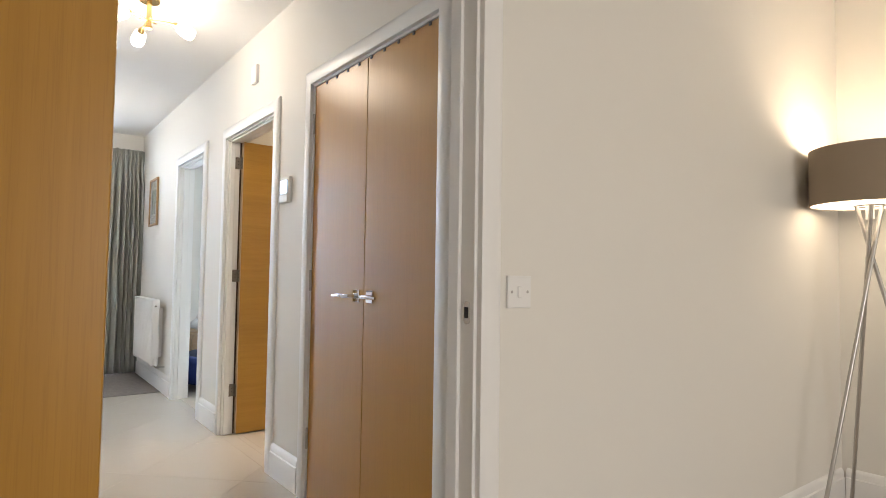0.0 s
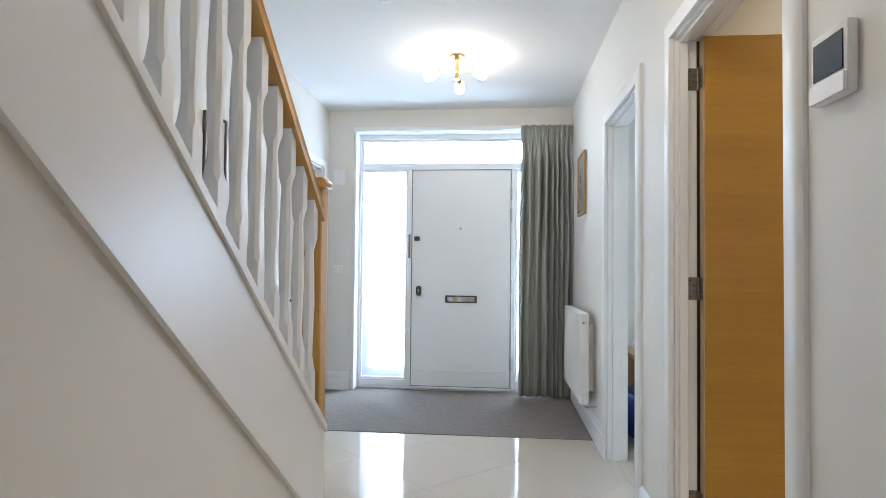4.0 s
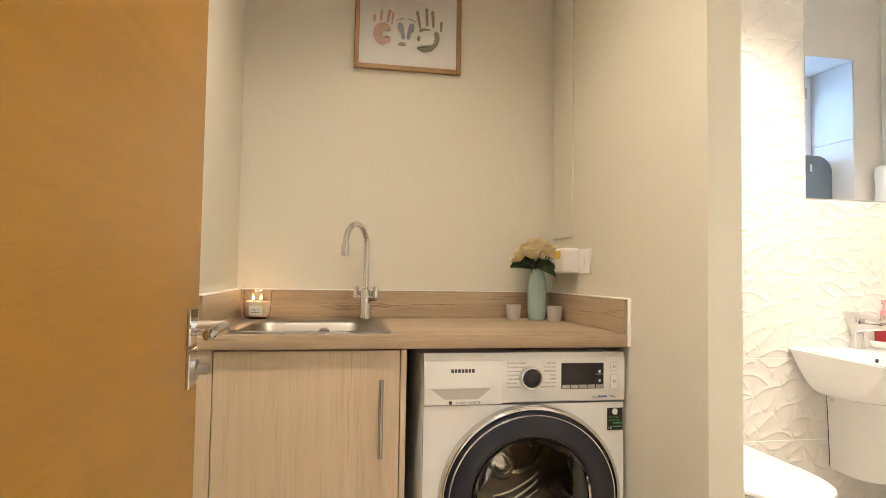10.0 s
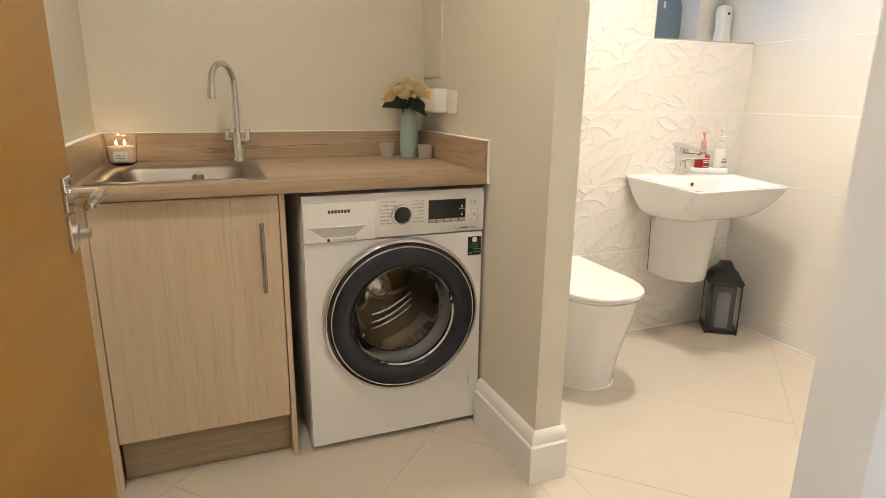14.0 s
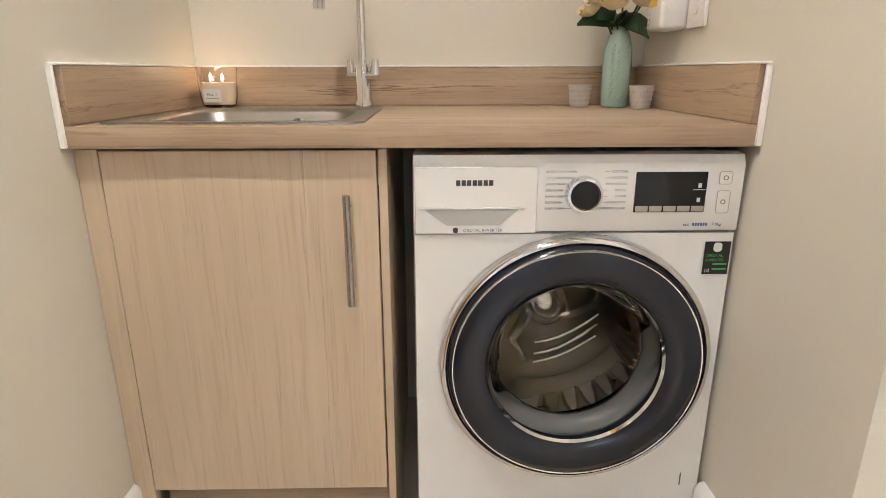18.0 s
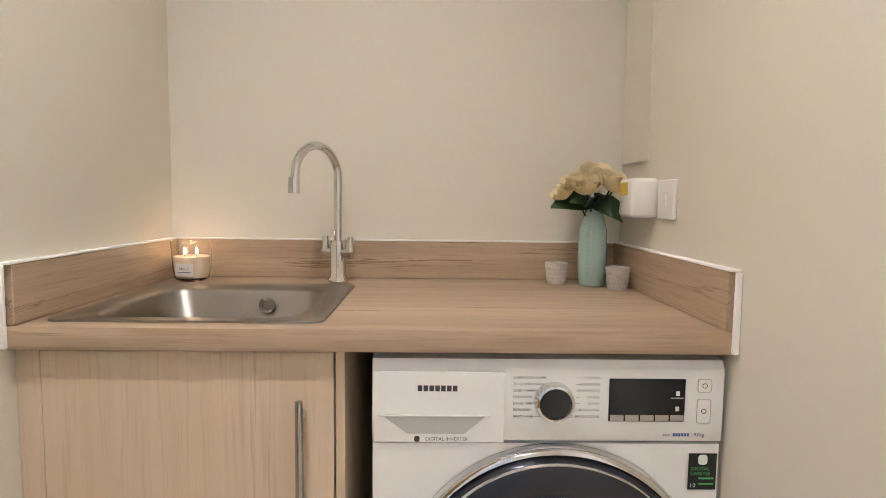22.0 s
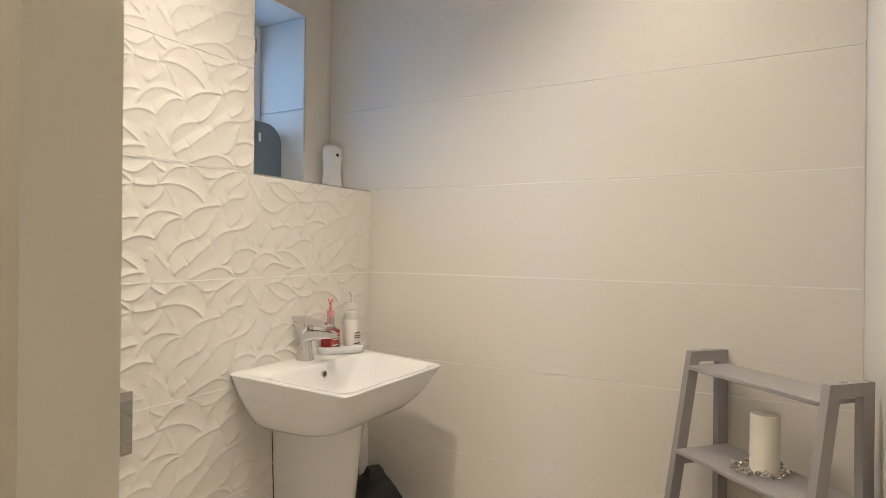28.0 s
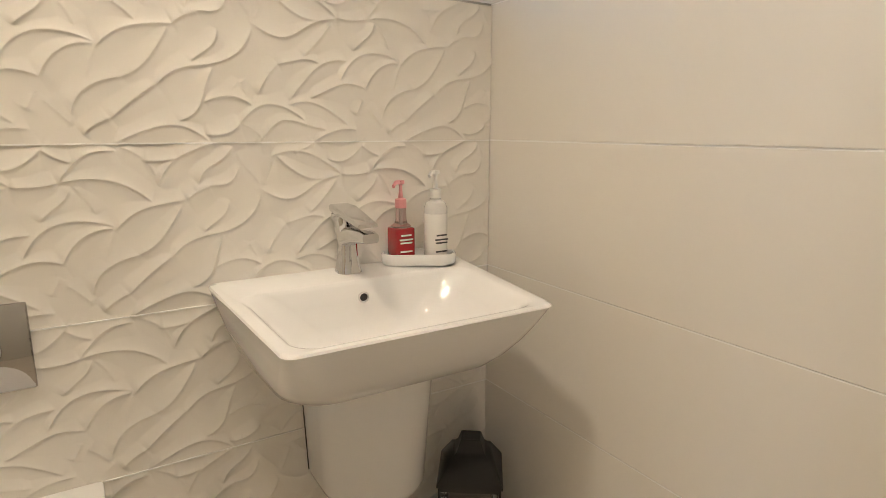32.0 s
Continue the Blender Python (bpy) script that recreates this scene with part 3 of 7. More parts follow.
def cupboard():
    """Two oak leaves, flush with the casing, with a lever on each."""
    for y0, y1, hinge_at, lev, along in ((1.925, 2.438, 1.925, 2.385, -1), (2.442, 2.955, 2.955, 2.497, 1)):
        d = thing("cupboard_door", (2.075, y0, 0), "oak veneer cupboard leaf with a satin sheen, shut", "door", group="cupboard doors")
        w = y1 - y0
        part("leaf", box((0, 0, 0.008), (0.040, w, 2.005), 0.0015), M_DOOR_C, d)
        ly = lev - y0
        rose = part("rose", box((-0.008, ly - 0.026, 0.965), (0, ly + 0.026, 1.017), 0.0015), M_CHROME, d, "square chrome rose")
        part("handle", tube([(-0.006, ly, 0.991), (-0.048, ly, 0.991), (-0.054, ly + along * 0.014, 0.991), (-0.054, ly + along * 0.06, 0.993), (-0.052, ly + along * 0.125, 0.990)], [0.009, 0.009, 0.010, 0.009, 0.006], 12), M_CHROME, rose, "polished chrome lever handle")
        hy = hinge_at - y0
        for z in (0.29, 1.05, 1.82):
            part("hinge", tube([(-0.004, hy + (0.004 if hy > 0.1 else -0.004), z - 0.05), (-0.004, hy + (0.004 if hy > 0.1 else -0.004), z + 0.05)], 0.006, 10), M_STEEL, d, "satin steel hinge knuckle")
    # small grey blocks added to draw the dark ticks along the leaves' top edge
    for k in range(9):
        y = 1.99 + 0.105 * k
        tk = thing("top_tick", (2.073, y, 1.9945), "small grey block added as a dark tick along the top of the cupboard doors", "packing", group="cupboard packing pieces")
        part("block", box((-0.003, -0.007, -0.004), (0.002, 0.007, 0.010), 0.0008), M_RUBBER, tk)
    bm = box((2.125, 1.925, 0.0), (2.13, 2.955, 2.0))
    structure("cupboard_lining", bm, M_DARK, "dark inside of the hall cupboard")


def living_door():
    d = flush_door("living_room_door", (1.004, 1.400, 0), 171, 0.84, 1.972, M_DOOR, "oak veneer flush door folded back against the living room wall")
    lever(d, (0.70, 0.0, 1.0), -1, -1)
    lever(d, (0.70, 0.044, 1.0), 1, -1)
    return d


def side_room_door():
    d = flush_door("side_room_door", (-0.255, 7.085, 0), 176, 0.72, 1.972, M_DOOR, "oak veneer flush door open into a side room")
    for z in (0.29, 1.06, 1.83):
        part("hinge", box((-0.03, 0.040, z - 0.05), (0.028, 0.0475, z + 0.05), 0.001), M_STEEL, d, "satin steel butt hinge")
    return d


utility_door()
cupboard()
living_door()
side_room_door()


def strike(at, axis, label="small satin steel strike plate"):
    """A latch keeper let into a door lining."""
    s = thing("strike_plate", at, label, "strike plate")
    pts = [(a, b) for a, b in rounded(0.024, 0.058, 0.011)]
    if axis == 0:
        pl = part("plate", prism(pts, -0.002, 0.0005, axis=0), M_CHROME, s)
        part("keep", box((-0.003, -0.006, -0.014), (0.001, 0.008, 0.014)), M_BLACK, pl)
    else:
        pl = part("plate", prism(pts, -0.0005, 0.002, axis=1), M_STEEL, s)
        part("keep", box((-0.006, -0.001, -0.014), (0.008, 0.003, 0.014)), M_BLACK, pl)
    return s


strike((1.8125, 1.447, 0.99), 0)
strike((2.125, 5.6375, 1.0), 1)
strike((2.135, 3.4625, 0.98), 1, "tall satin steel strike plate")


# ---- front entrance ----
def front_door():
    f = thing("front_door_frame", (0, 0, 0), "white entrance frame with a top light and side lights", "door frame", kind="structure")
    y0, y1 = 7.44, 7.52
    glass_bm = []
    bars = [(0.107, 0.150, 0.0, 2.378), (1.905, 1.948, 0.0, 2.378), (0.590, 0.627, 0.0, 2.02), (1.542, 1.580, 0.0, 2.02)]
    for a, b, z0, z1 in bars:
        part("post", box((a, y0, z0), (b, y1, z1), 0.004), M_UPVC, f)
    for a, b, z0, z1 in ((0.150, 1.905, 2.020, 2.062), (0.150, 1.905, 2.30, 2.378), (0.150, 0.590, 0.0, 0.085), (1.580, 1.905, 0.0, 0.085), (0.627, 1.542, 0.0, 0.028)):
        part("rail", box((a, y0, z0), (b, y1, z1), 0.004), M_UPVC, f)
    for a, b, z0, z1 in ((0.150, 1.905, 2.062, 2.30), (0.150, 0.590, 0.085, 2.020), (1.580, 1.905, 0.085, 2.020)):
        g = part("pane", box((a, 7.475, z0), (b, 7.481, z1)), M_FROST, f, "frosted glass pane", smooth=0)
        g.visible_shadow = False
        for lo, hi in (((a, z0), (a + 0.020, z1)), ((b - 0.020, z0), (b, z1)), ((a + 0.020, z0), (b - 0.020, z0 + 0.020)), ((a + 0.020, z1 - 0.020), (b - 0.020, z1))):
            part("glazing_bead", box((lo[0], 7.452, lo[1]), (hi[0], 7.4745, hi[1]), 0.003), M_UPVC, f)
    part("head_board", box((0.107, 7.3215, 2.345), (1.948, 7.4395, 2.3785), 0.003), M_UPVC, f)
    part("side_board", box((0.1065, 7.3215, 0.0), (0.128, 7.4395, 2.3445), 0.003), M_UPVC, f)
    d = thing("front_door", (0, 0, 0), "plain white front door, shut, with a steel letterbox", "door")
    part("leaf", box((0.632, 7.446, 0.032), (1.537, 7.50, 2.015), 0.004), M_UPVC, d)
    for lo, hi in (((0.6275, 7.4435, 0.030), (0.6315, 7.50, 2.0195)), ((1.5375, 7.4435, 0.030), (1.5415, 7.50, 2.0195)), ((0.6315, 7.4435, 2.0155), (1.5375, 7.50, 2.0195)), ((0.6315, 7.4435, 0.0285), (1.5375, 7.50, 0.0318))):
        part("draught_seal", box(lo, hi), M_RUBBER, d, "dark rubber seal")
    part("weather_bar", box((0.66, 7.436, 0.17), (1.51, 7.446, 0.176), 0.002), M_UPVC, d)
    lb = part("letterbox", box((0.945, 7.436, 0.795), (1.235, 7.447, 0.862), 0.003), M_IRON, d, "dull steel letterbox")
    part("flap", box((0.965, 7.431, 0.806), (1.215, 7.437, 0.850), 0.002), M_CHROME, lb)
    part("spyhole", lathe([(0.011, 0), (0.011, 0.004), (0.006, 0.006), (0, 0.005)], 16, at=(1.08, 7.446, 1.475), axis="y"), M_STEEL, d)
    part("latch", box((0.655, 7.42, 1.36), (0.705, 7.447, 1.40), 0.004), M_IRON, d, "dark steel night latch")
    part("latch_keep", box((0.600, 7.425, 1.20), (0.618, 7.441, 1.42), 0.003), M_HINGE, d)
    cy = part("lock", prism(rounded(0.050, 0.090, 0.022, 0.70, 0.90), 7.432, 7.447, axis=1), M_IRON, d, "oval steel lock")
    part("thumb_turn", box((0.694, 7.415, 0.885), (0.706, 7.433, 0.915), 0.003), M_CHROME, cy)
    for z in (0.25, 0.95, 1.6, 1.80):
        part("hinge", tube([(1.541, 7.440, z - 0.06), (1.541, 7.440, z + 0.06)], 0.009, 10), M_STEEL, d)
    part("threshold", box((0.15, 7.40, 0.0), (1.90, 7.44, 0.018), 0.003), M_STEEL, f, "dark metal threshold")


front_door()


def curtain():
    c = thing("curtain", (1.83, 7.225, 0), "grey green pencil-pleat curtain drawn to one side, reaching the floor", "curtain")
    n, rows = 150, 26
    bm = bmesh.new()
    grid = []
    for k in range(rows + 1):
        s = k / rows
        z = 2.37 - s * 2.355
        row = []
        for i in range(n + 1):
            u = i / n
            ph = 2 * math.pi * (8.5 * u + 0.45 * math.sin(6 * u + 1.3) + 0.16 * math.sin(19 * u) * s + 0.05 * math.sin(9 * s + 8 * u))
            pleat = 0.008 + (0.046 + 0.014 * math.sin(11 * u + 2)) * min(1, max(0, (s - 0.05) / 0.10))
            gather = 0.012 * math.sin(2 * math.pi * 46 * u) * max(0, 1 - s / 0.06)
            y = pleat * math.sin(ph) + 0.007 * math.sin(3 * ph + 2 * s) + gather + 0.006 * math.sin(40 * u + 12 * s)
            half = 0.222 + 0.008 * s * s + 0.002 * math.sin(math.pi * s) - (0.012 if 0.05 < s < 0.12 else 0)
            row.append(bm.verts.new((0.012 - half + 2 * half * u + 0.010 * math.sin(ph * 2) * s, y, z + 0.006 * math.sin(ph) * (k == 0))))
        grid.append(row)
    for a, b in zip(grid, grid[1:]):
        for i in range(n):
            bm.faces.new((a[i], a[i + 1], b[i + 1], b[i]))
    ob = part("cloth", bm, M_CURTAIN, c, smooth=180)
    so = ob.modifiers.new("thick", "SOLIDIFY")
    so.thickness = 0.003
    t = thing("curtain_track", (0, 0, 0), "white curtain track above the entrance", "curtain track")
    part("rail", box((0.11, 7.285, 2.350), (2.05, 7.318, 2.386), 0.004), M_PLASTIC, t)
    for i in range(11):
        x = 1.62 + i * 0.04
        part("glider", box((x - 0.006, 7.235, 2.340), (x + 0.006, 7.286, 2.366), 0.001), M_PLASTIC, t)


curtain()


# ---- stairs ----
def stairs():
    s = thing("staircase", (0, 0, 0), "white painted staircase with oak handrail, rising from the hall", "staircase")

    def lo(y):
        return 0.183 + 0.805 * (4.13 - y)

    def up(y):
        return 0.505 + 0.805 * (4.13 - y)
    panel = structure("wall_understairs", prism([(1.53, 0), (4.02, 0), (4.02, lo(4.02) + 0.03), (1.53, lo(1.53) + 0.03)], 0.75, 0.83, axis=0), M_WALL, "cream painted panel closing the space under the stairs", smooth=0)
    part("string", prism([(4.045, lo(4.045)), (4.045, up(4.045) - 0.005), (1.55, up(1.55)), (1.55, lo(1.55))], 0.79, 0.845, axis=0), M_GLOSS, s, "white gloss stair string")
    part("string_cap", prism([(4.045, up(4.045) - 0.004), (4.045, up(4.045) + 0.022), (1.55, up(1.55) + 0.026), (1.55, up(1.55))], 0.775, 0.855, axis=0), M_GLOSS, s)
    part("string", prism([(4.045, lo(4.045)), (4.045, up(4.045)), (1.55, up(1.55)), (1.55, lo(1.55))], -0.13, -0.10, axis=0), M_GLOSS, s)
    rise, going = 0.19, 0.236
    for i in range(11):
        y = 4.08 - i * going
        z = (i + 1) * rise
        part("tread", box((-0.10, y - going - 0.02, z - 0.025), (0.79, y + 0.025, z), 0.01, seg=2), M_GLOSS, s)
        part("riser", box((-0.10, y - 0.02, z - rise), (0.79, y, z - 0.025)), M_GLOSS, s)
    part("bullnose", prism(rounded(1.02, 0.30, 0.09, 0.385, 4.16), 0.155, 0.19), M_GLOSS, s)
    part("bullnose_riser", prism(rounded(0.98, 0.26, 0.08, 0.385, 4.15), 0.0, 0.155), M_GLOSS, s)

    def rail(y):
        return 1.261 + 0.835 * (4.045 - y)
    ny = 4.06
    nw = part("newel_post", box((0.758, ny - 0.036, 0.0), (0.830, ny + 0.036, 1.395), 0.004), M_OAK, s, "varnished oak newel post")
    part("newel_cap", box((0.746, ny - 0.048, 1.395), (0.842, ny + 0.048, 1.423), 0.005, seg=2), M_OAK, nw)
    part("newel_cap", box((0.754, ny - 0.040, 1.423), (0.834, ny + 0.040, 1.430), 0.003, seg=2), M_OAK, nw)
    prof = [(-0.033, -0.005), (-0.033, 0.020), (-0.027, 0.028), (-0.032, 0.044), (-0.018, 0.058), (0.018, 0.058), (0.032, 0.044), (0.027, 0.028), (0.033, 0.020), (0.033, -0.005)]
    part("handrail", loft([[(0.81 + u, y, rail(y) + v) for u, v in prof] for y in (4.018, 1.55)]), M_OAK, s, "varnished oak handrail")
    for i in range(21):
        y = 3.960 - i * 0.1085
        zb, zt = up(y) + 0.03, rail(y) - 0.006
        L = zt - zb
        bm = bmesh.new()
        prof2 = [(0.0, 0.0205), (0.165, 0.0205), (0.195, 0.0195), (0.25, 0.0140), (0.30, 0.0140), (0.50, 0.0180), (0.70, 0.0150), (0.765, 0.0130), (0.80, 0.0170), (0.835, 0.0205), (1.0, 0.0205)]
        rings = []
        for k, (u, r) in enumerate(prof2):
            c = 0.0012 if r > 0.0202 else r * 0.55
            z = zb + u * L
            dz0 = 0.805 * 1 if k == 0 else (0.835 if k == len(prof2) - 1 else 0)
            ring = []
            for sx, sy, ax in ((1, 1, 0), (-1, 1, 1), (-1, -1, 0), (1, -1, 1)):
                pts = [(sx * r, sy * (r - c)), (sx * (r - c), sy * r)]
                for px, py in (pts if ax == 0 else pts[::-1]):
                    ring.append((0.81 + px, y + py, z - dz0 * py))
            rings.append(ring)
        part("baluster", loft(rings, bm), M_GLOSS, s, smooth=30)


stairs()


# ---- utility room ----
M_HANDLE = mat("polished steel bar", (0.42, 0.40, 0.38), 0.16, metal=1, var=0.04, scale=30)


def sink_unit():
    c = thing("base_cabinet", (3.634, 3.842, 0), "pale oak laminate base cabinet with one shut door under the sink", "cabinet")
    part("end_panel", box((0.0, 0.0, 0.0), (0.60, 0.016, 0.878), 0.001), M_UNIT, c)
    part("carcass", box((0.022, 0.017, 0.15), (0.60, 0.51, 0.70), 0.001), M_DARK, c)
    part("filler", box((0.002, 0.516, 0.0), (0.020, 0.557, 0.878), 0.001), M_UNIT, c)
    part("plinth", box((0.055, 0.017, 0.0), (0.073, 0.516, 0.148), 0.001), M_TOP, c)
    d = part("door", box((-0.002, 0.019, 0.155), (0.019, 0.513, 0.8755), 0.0015), M_UNIT, c)
    h = part("handle", tube([(-0.031, 0.072, 0.588), (-0.031, 0.072, 0.799)], 0.0068, 14), M_HANDLE, d, "polished steel bar handle", smooth=60)
    for z in (0.615, 0.770):
        part("stem", box((-0.028, 0.067, z - 0.006), (-0.002, 0.077, z + 0.006), 0.001), M_STEEL, h)


sink_unit()


def worktop():
    w = thing("worktop", (0, 0, 0), "oak laminate worktop with matching upstands", "worktop")
    # the cut-out for the bowl is left open
    sx0, sx1, sy0, sy1 = 3.685, 4.02, 3.93, 4.315
    bm = loft([[(x0, y0, z), (x1, y0, z), (x1, y1, z), (x0, y1, z)] for x0, x1, y0, y1, z in ((3.612, 4.248, 3.183, 4.398, 0.882), (3.612, 4.248, 3.183, 4.398, 0.920), (sx0, sx1, sy0, sy1, 0.920), (sx0, sx1, sy0, sy1, 0.882), (3.612, 4.248, 3.183, 4.398, 0.882))], cap=False)
    bmesh.ops.remove_doubles(bm, verts=bm.verts, dist=1e-5)
    part("top", bm, M_TOP, w, smooth=0)
    part("front_edge", prism([(3.612, 0.882), (3.6085, 0.8822), (3.608, 0.8830), (3.608, 0.9192), (3.6085, 0.9200), (3.612, 0.920)], 3.1835, 4.3975, axis=1), M_TOP, w)
    part("upstand", box((4.232, 3.199, 0.921), (4.2485, 4.382, 1.022), 0.001), M_TOP, w)
    part("upstand", box((3.615, 4.382, 0.921), (4.2485, 4.3985, 1.022), 0.001), M_TOP_X, w)
    part("upstand", box((3.615, 3.1825, 0.921), (4.2485, 3.199, 1.022), 0.001), M_TOP_X, w)
    cap = M_TILEGROUT
    part("sealant", box((4.231, 3.191, 1.0222), (4.249, 4.39, 1.0262), 0.001), cap, w, "white sealant line")
    part("sealant", box((3.605, 4.381, 1.0222), (4.230, 4.3990, 1.0262), 0.001), cap, w, "white sealant line")
    part("sealant", box((3.605, 3.182, 1.0222), (4.230, 3.2000, 1.0262), 0.001), cap, w, "white sealant line")
    part("sealant", box((3.600, 4.389, 0.884), (3.6075, 4.3990, 1.022), 0.001), cap, w, "white sealant line")
    part("sealant", box((3.600, 3.1820, 0.884), (3.6075, 3.192, 1.022), 0.001), cap, w, "white sealant line")


worktop()


def sink():
    s = thing("sink", (3.870, 4.122, 0.920), "small stainless steel inset sink", "sink")
    def ring(w, d, r, z, cx=0.0, cy=0.0):
        return [(x, y, z) for x, y in rounded(w, d, r, cx, cy)]
    rings = [ring(0.440, 0.478, 0.02, 0.0005), ring(0.438, 0.476, 0.02, 0.0040), ring(0.428, 0.466, 0.02, 0.0045), ring(0.410, 0.448, 0.03, 0.0025), ring(0.335, 0.385, 0.06, 0.003, -0.02), ring(0.322, 0.372, 0.06, -0.005, -0.02), ring(0.300, 0.345, 0.07, -0.125, -0.02), ring(0.26, 0.30, 0.07, -0.145, -0.02), ring(0.09, 0.09, 0.044, -0.150, -0.02), ring(0.08, 0.08, 0.039, -0.152, -0.02)]
    part("bowl", loft(rings, first=False), M_SINK, s, smooth=60)
    part("waste", lathe([(0.038, 0.0), (0.036, 0.003), (0.020, 0.004), (0.012, -0.002), (0, -0.002)], 24, at=(-0.02, 0, -0.150)), M_CHROME, s)
    part("overflow", lathe([(0.019, 0), (0.019, 0.004), (0.012, 0.005), (0.011, 0.0), (0, 0.0)], 20, at=(0.134, -0.045, -0.034), axis="x"), M_CHROME, s)


sink()


def sink_tap():
    t = thing("sink_mixer_tap", (4.140, 3.935, 0.924), "chrome swan-neck mixer tap beside the sink", "tap", turn=149)
    part("base", lathe([(0, 0), (0.026, 0), (0.026, 0.008), (0.020, 0.016), (0.019, 0.095), (0.015, 0.105), (0, 0.105)], 24), M_CHROME, t)
    for s in (-1, 1):
        st = part("valve", tube([(0, s * 0.012, 0.075), (0, s * 0.045, 0.075)], 0.012, 16), M_CHROME, t)
        part("lever", tube([(0, s * 0.038, 0.078), (0.0, s * 0.040, 0.115)], [0.013, 0.008], 12), M_CHROME, st)
    pts = [(0, 0, 0.10), (0, 0, 0.20), (0, 0, 0.262)]
    r = 0.075
    for k in range(1, 15):
        a = math.pi * k / 14
        pts.append((r - r * math.cos(a), 0, 0.262 + r * math.sin(a)))
    pts += [(0.152, 0, 0.240)]
    part("spout", tube(pts, 0.0105, 16), M_CHROME, t)
    part("nozzle", tube([(0.152, 0, 0.258), (0.154, 0, 0.222)], 0.0135, 16), M_CHROME, t)


sink_tap()


def text(body, size, parent, material, origin, right=(0, -1, 0), up=(0, 0, 1), align="LEFT", name="lettering"):
    """Flat lettering as a mesh, laid on the face that right and up span."""
    cu = bpy.data.curves.new(name, "FONT")
    cu.body, cu.size, cu.align_x = body, size, align
    cu.resolution_u = 2
    tmp = bpy.data.objects.new(name, cu)
    scene.collection.objects.link(tmp)
    me = bpy.data.meshes.new_from_object(tmp.evaluated_get(bpy.context.evaluated_depsgraph_get()))
    bpy.data.objects.remove(tmp)
    bpy.data.curves.remove(cu)
    me.materials.clear()
    me.materials.append(material)
    r, u = Vector(right), Vector(up)
    n = r.cross(u)
    m = Matrix((r, u, n)).transposed().to_4x4()
    m.translation = Vector(origin)
    me.transform(m)
    ob = new(name, me)
    ob.parent = parent
    return ob


M_INK = mat("dark print", (0.05, 0.05, 0.055), 0.6)
M_BLUEINK = mat("blue print", (0.08, 0.14, 0.40), 0.6)
M_GREENINK = mat("green print", (0.10, 0.42, 0.12), 0.6)
M_PALE = mat("pale print", (0.75, 0.78, 0.76), 0.6)
M_BOOT = mat("grey seal rubber", (0.17, 0.175, 0.17), 0.30)
M_DRUM = mat("drum steel", (0.40, 0.355, 0.295), 0.30, metal=1, var=0.2, scale=12)
M_RIB = mat("bright pressed steel", (0.74, 0.71, 0.66), 0.24, metal=1, var=0.06, scale=20)
M_SMOKE = mat("tinted door glass", (0.90, 0.90, 0.88), 0.02, trans=1.0, var=0.0, rvar=0.01, ior=1.05)


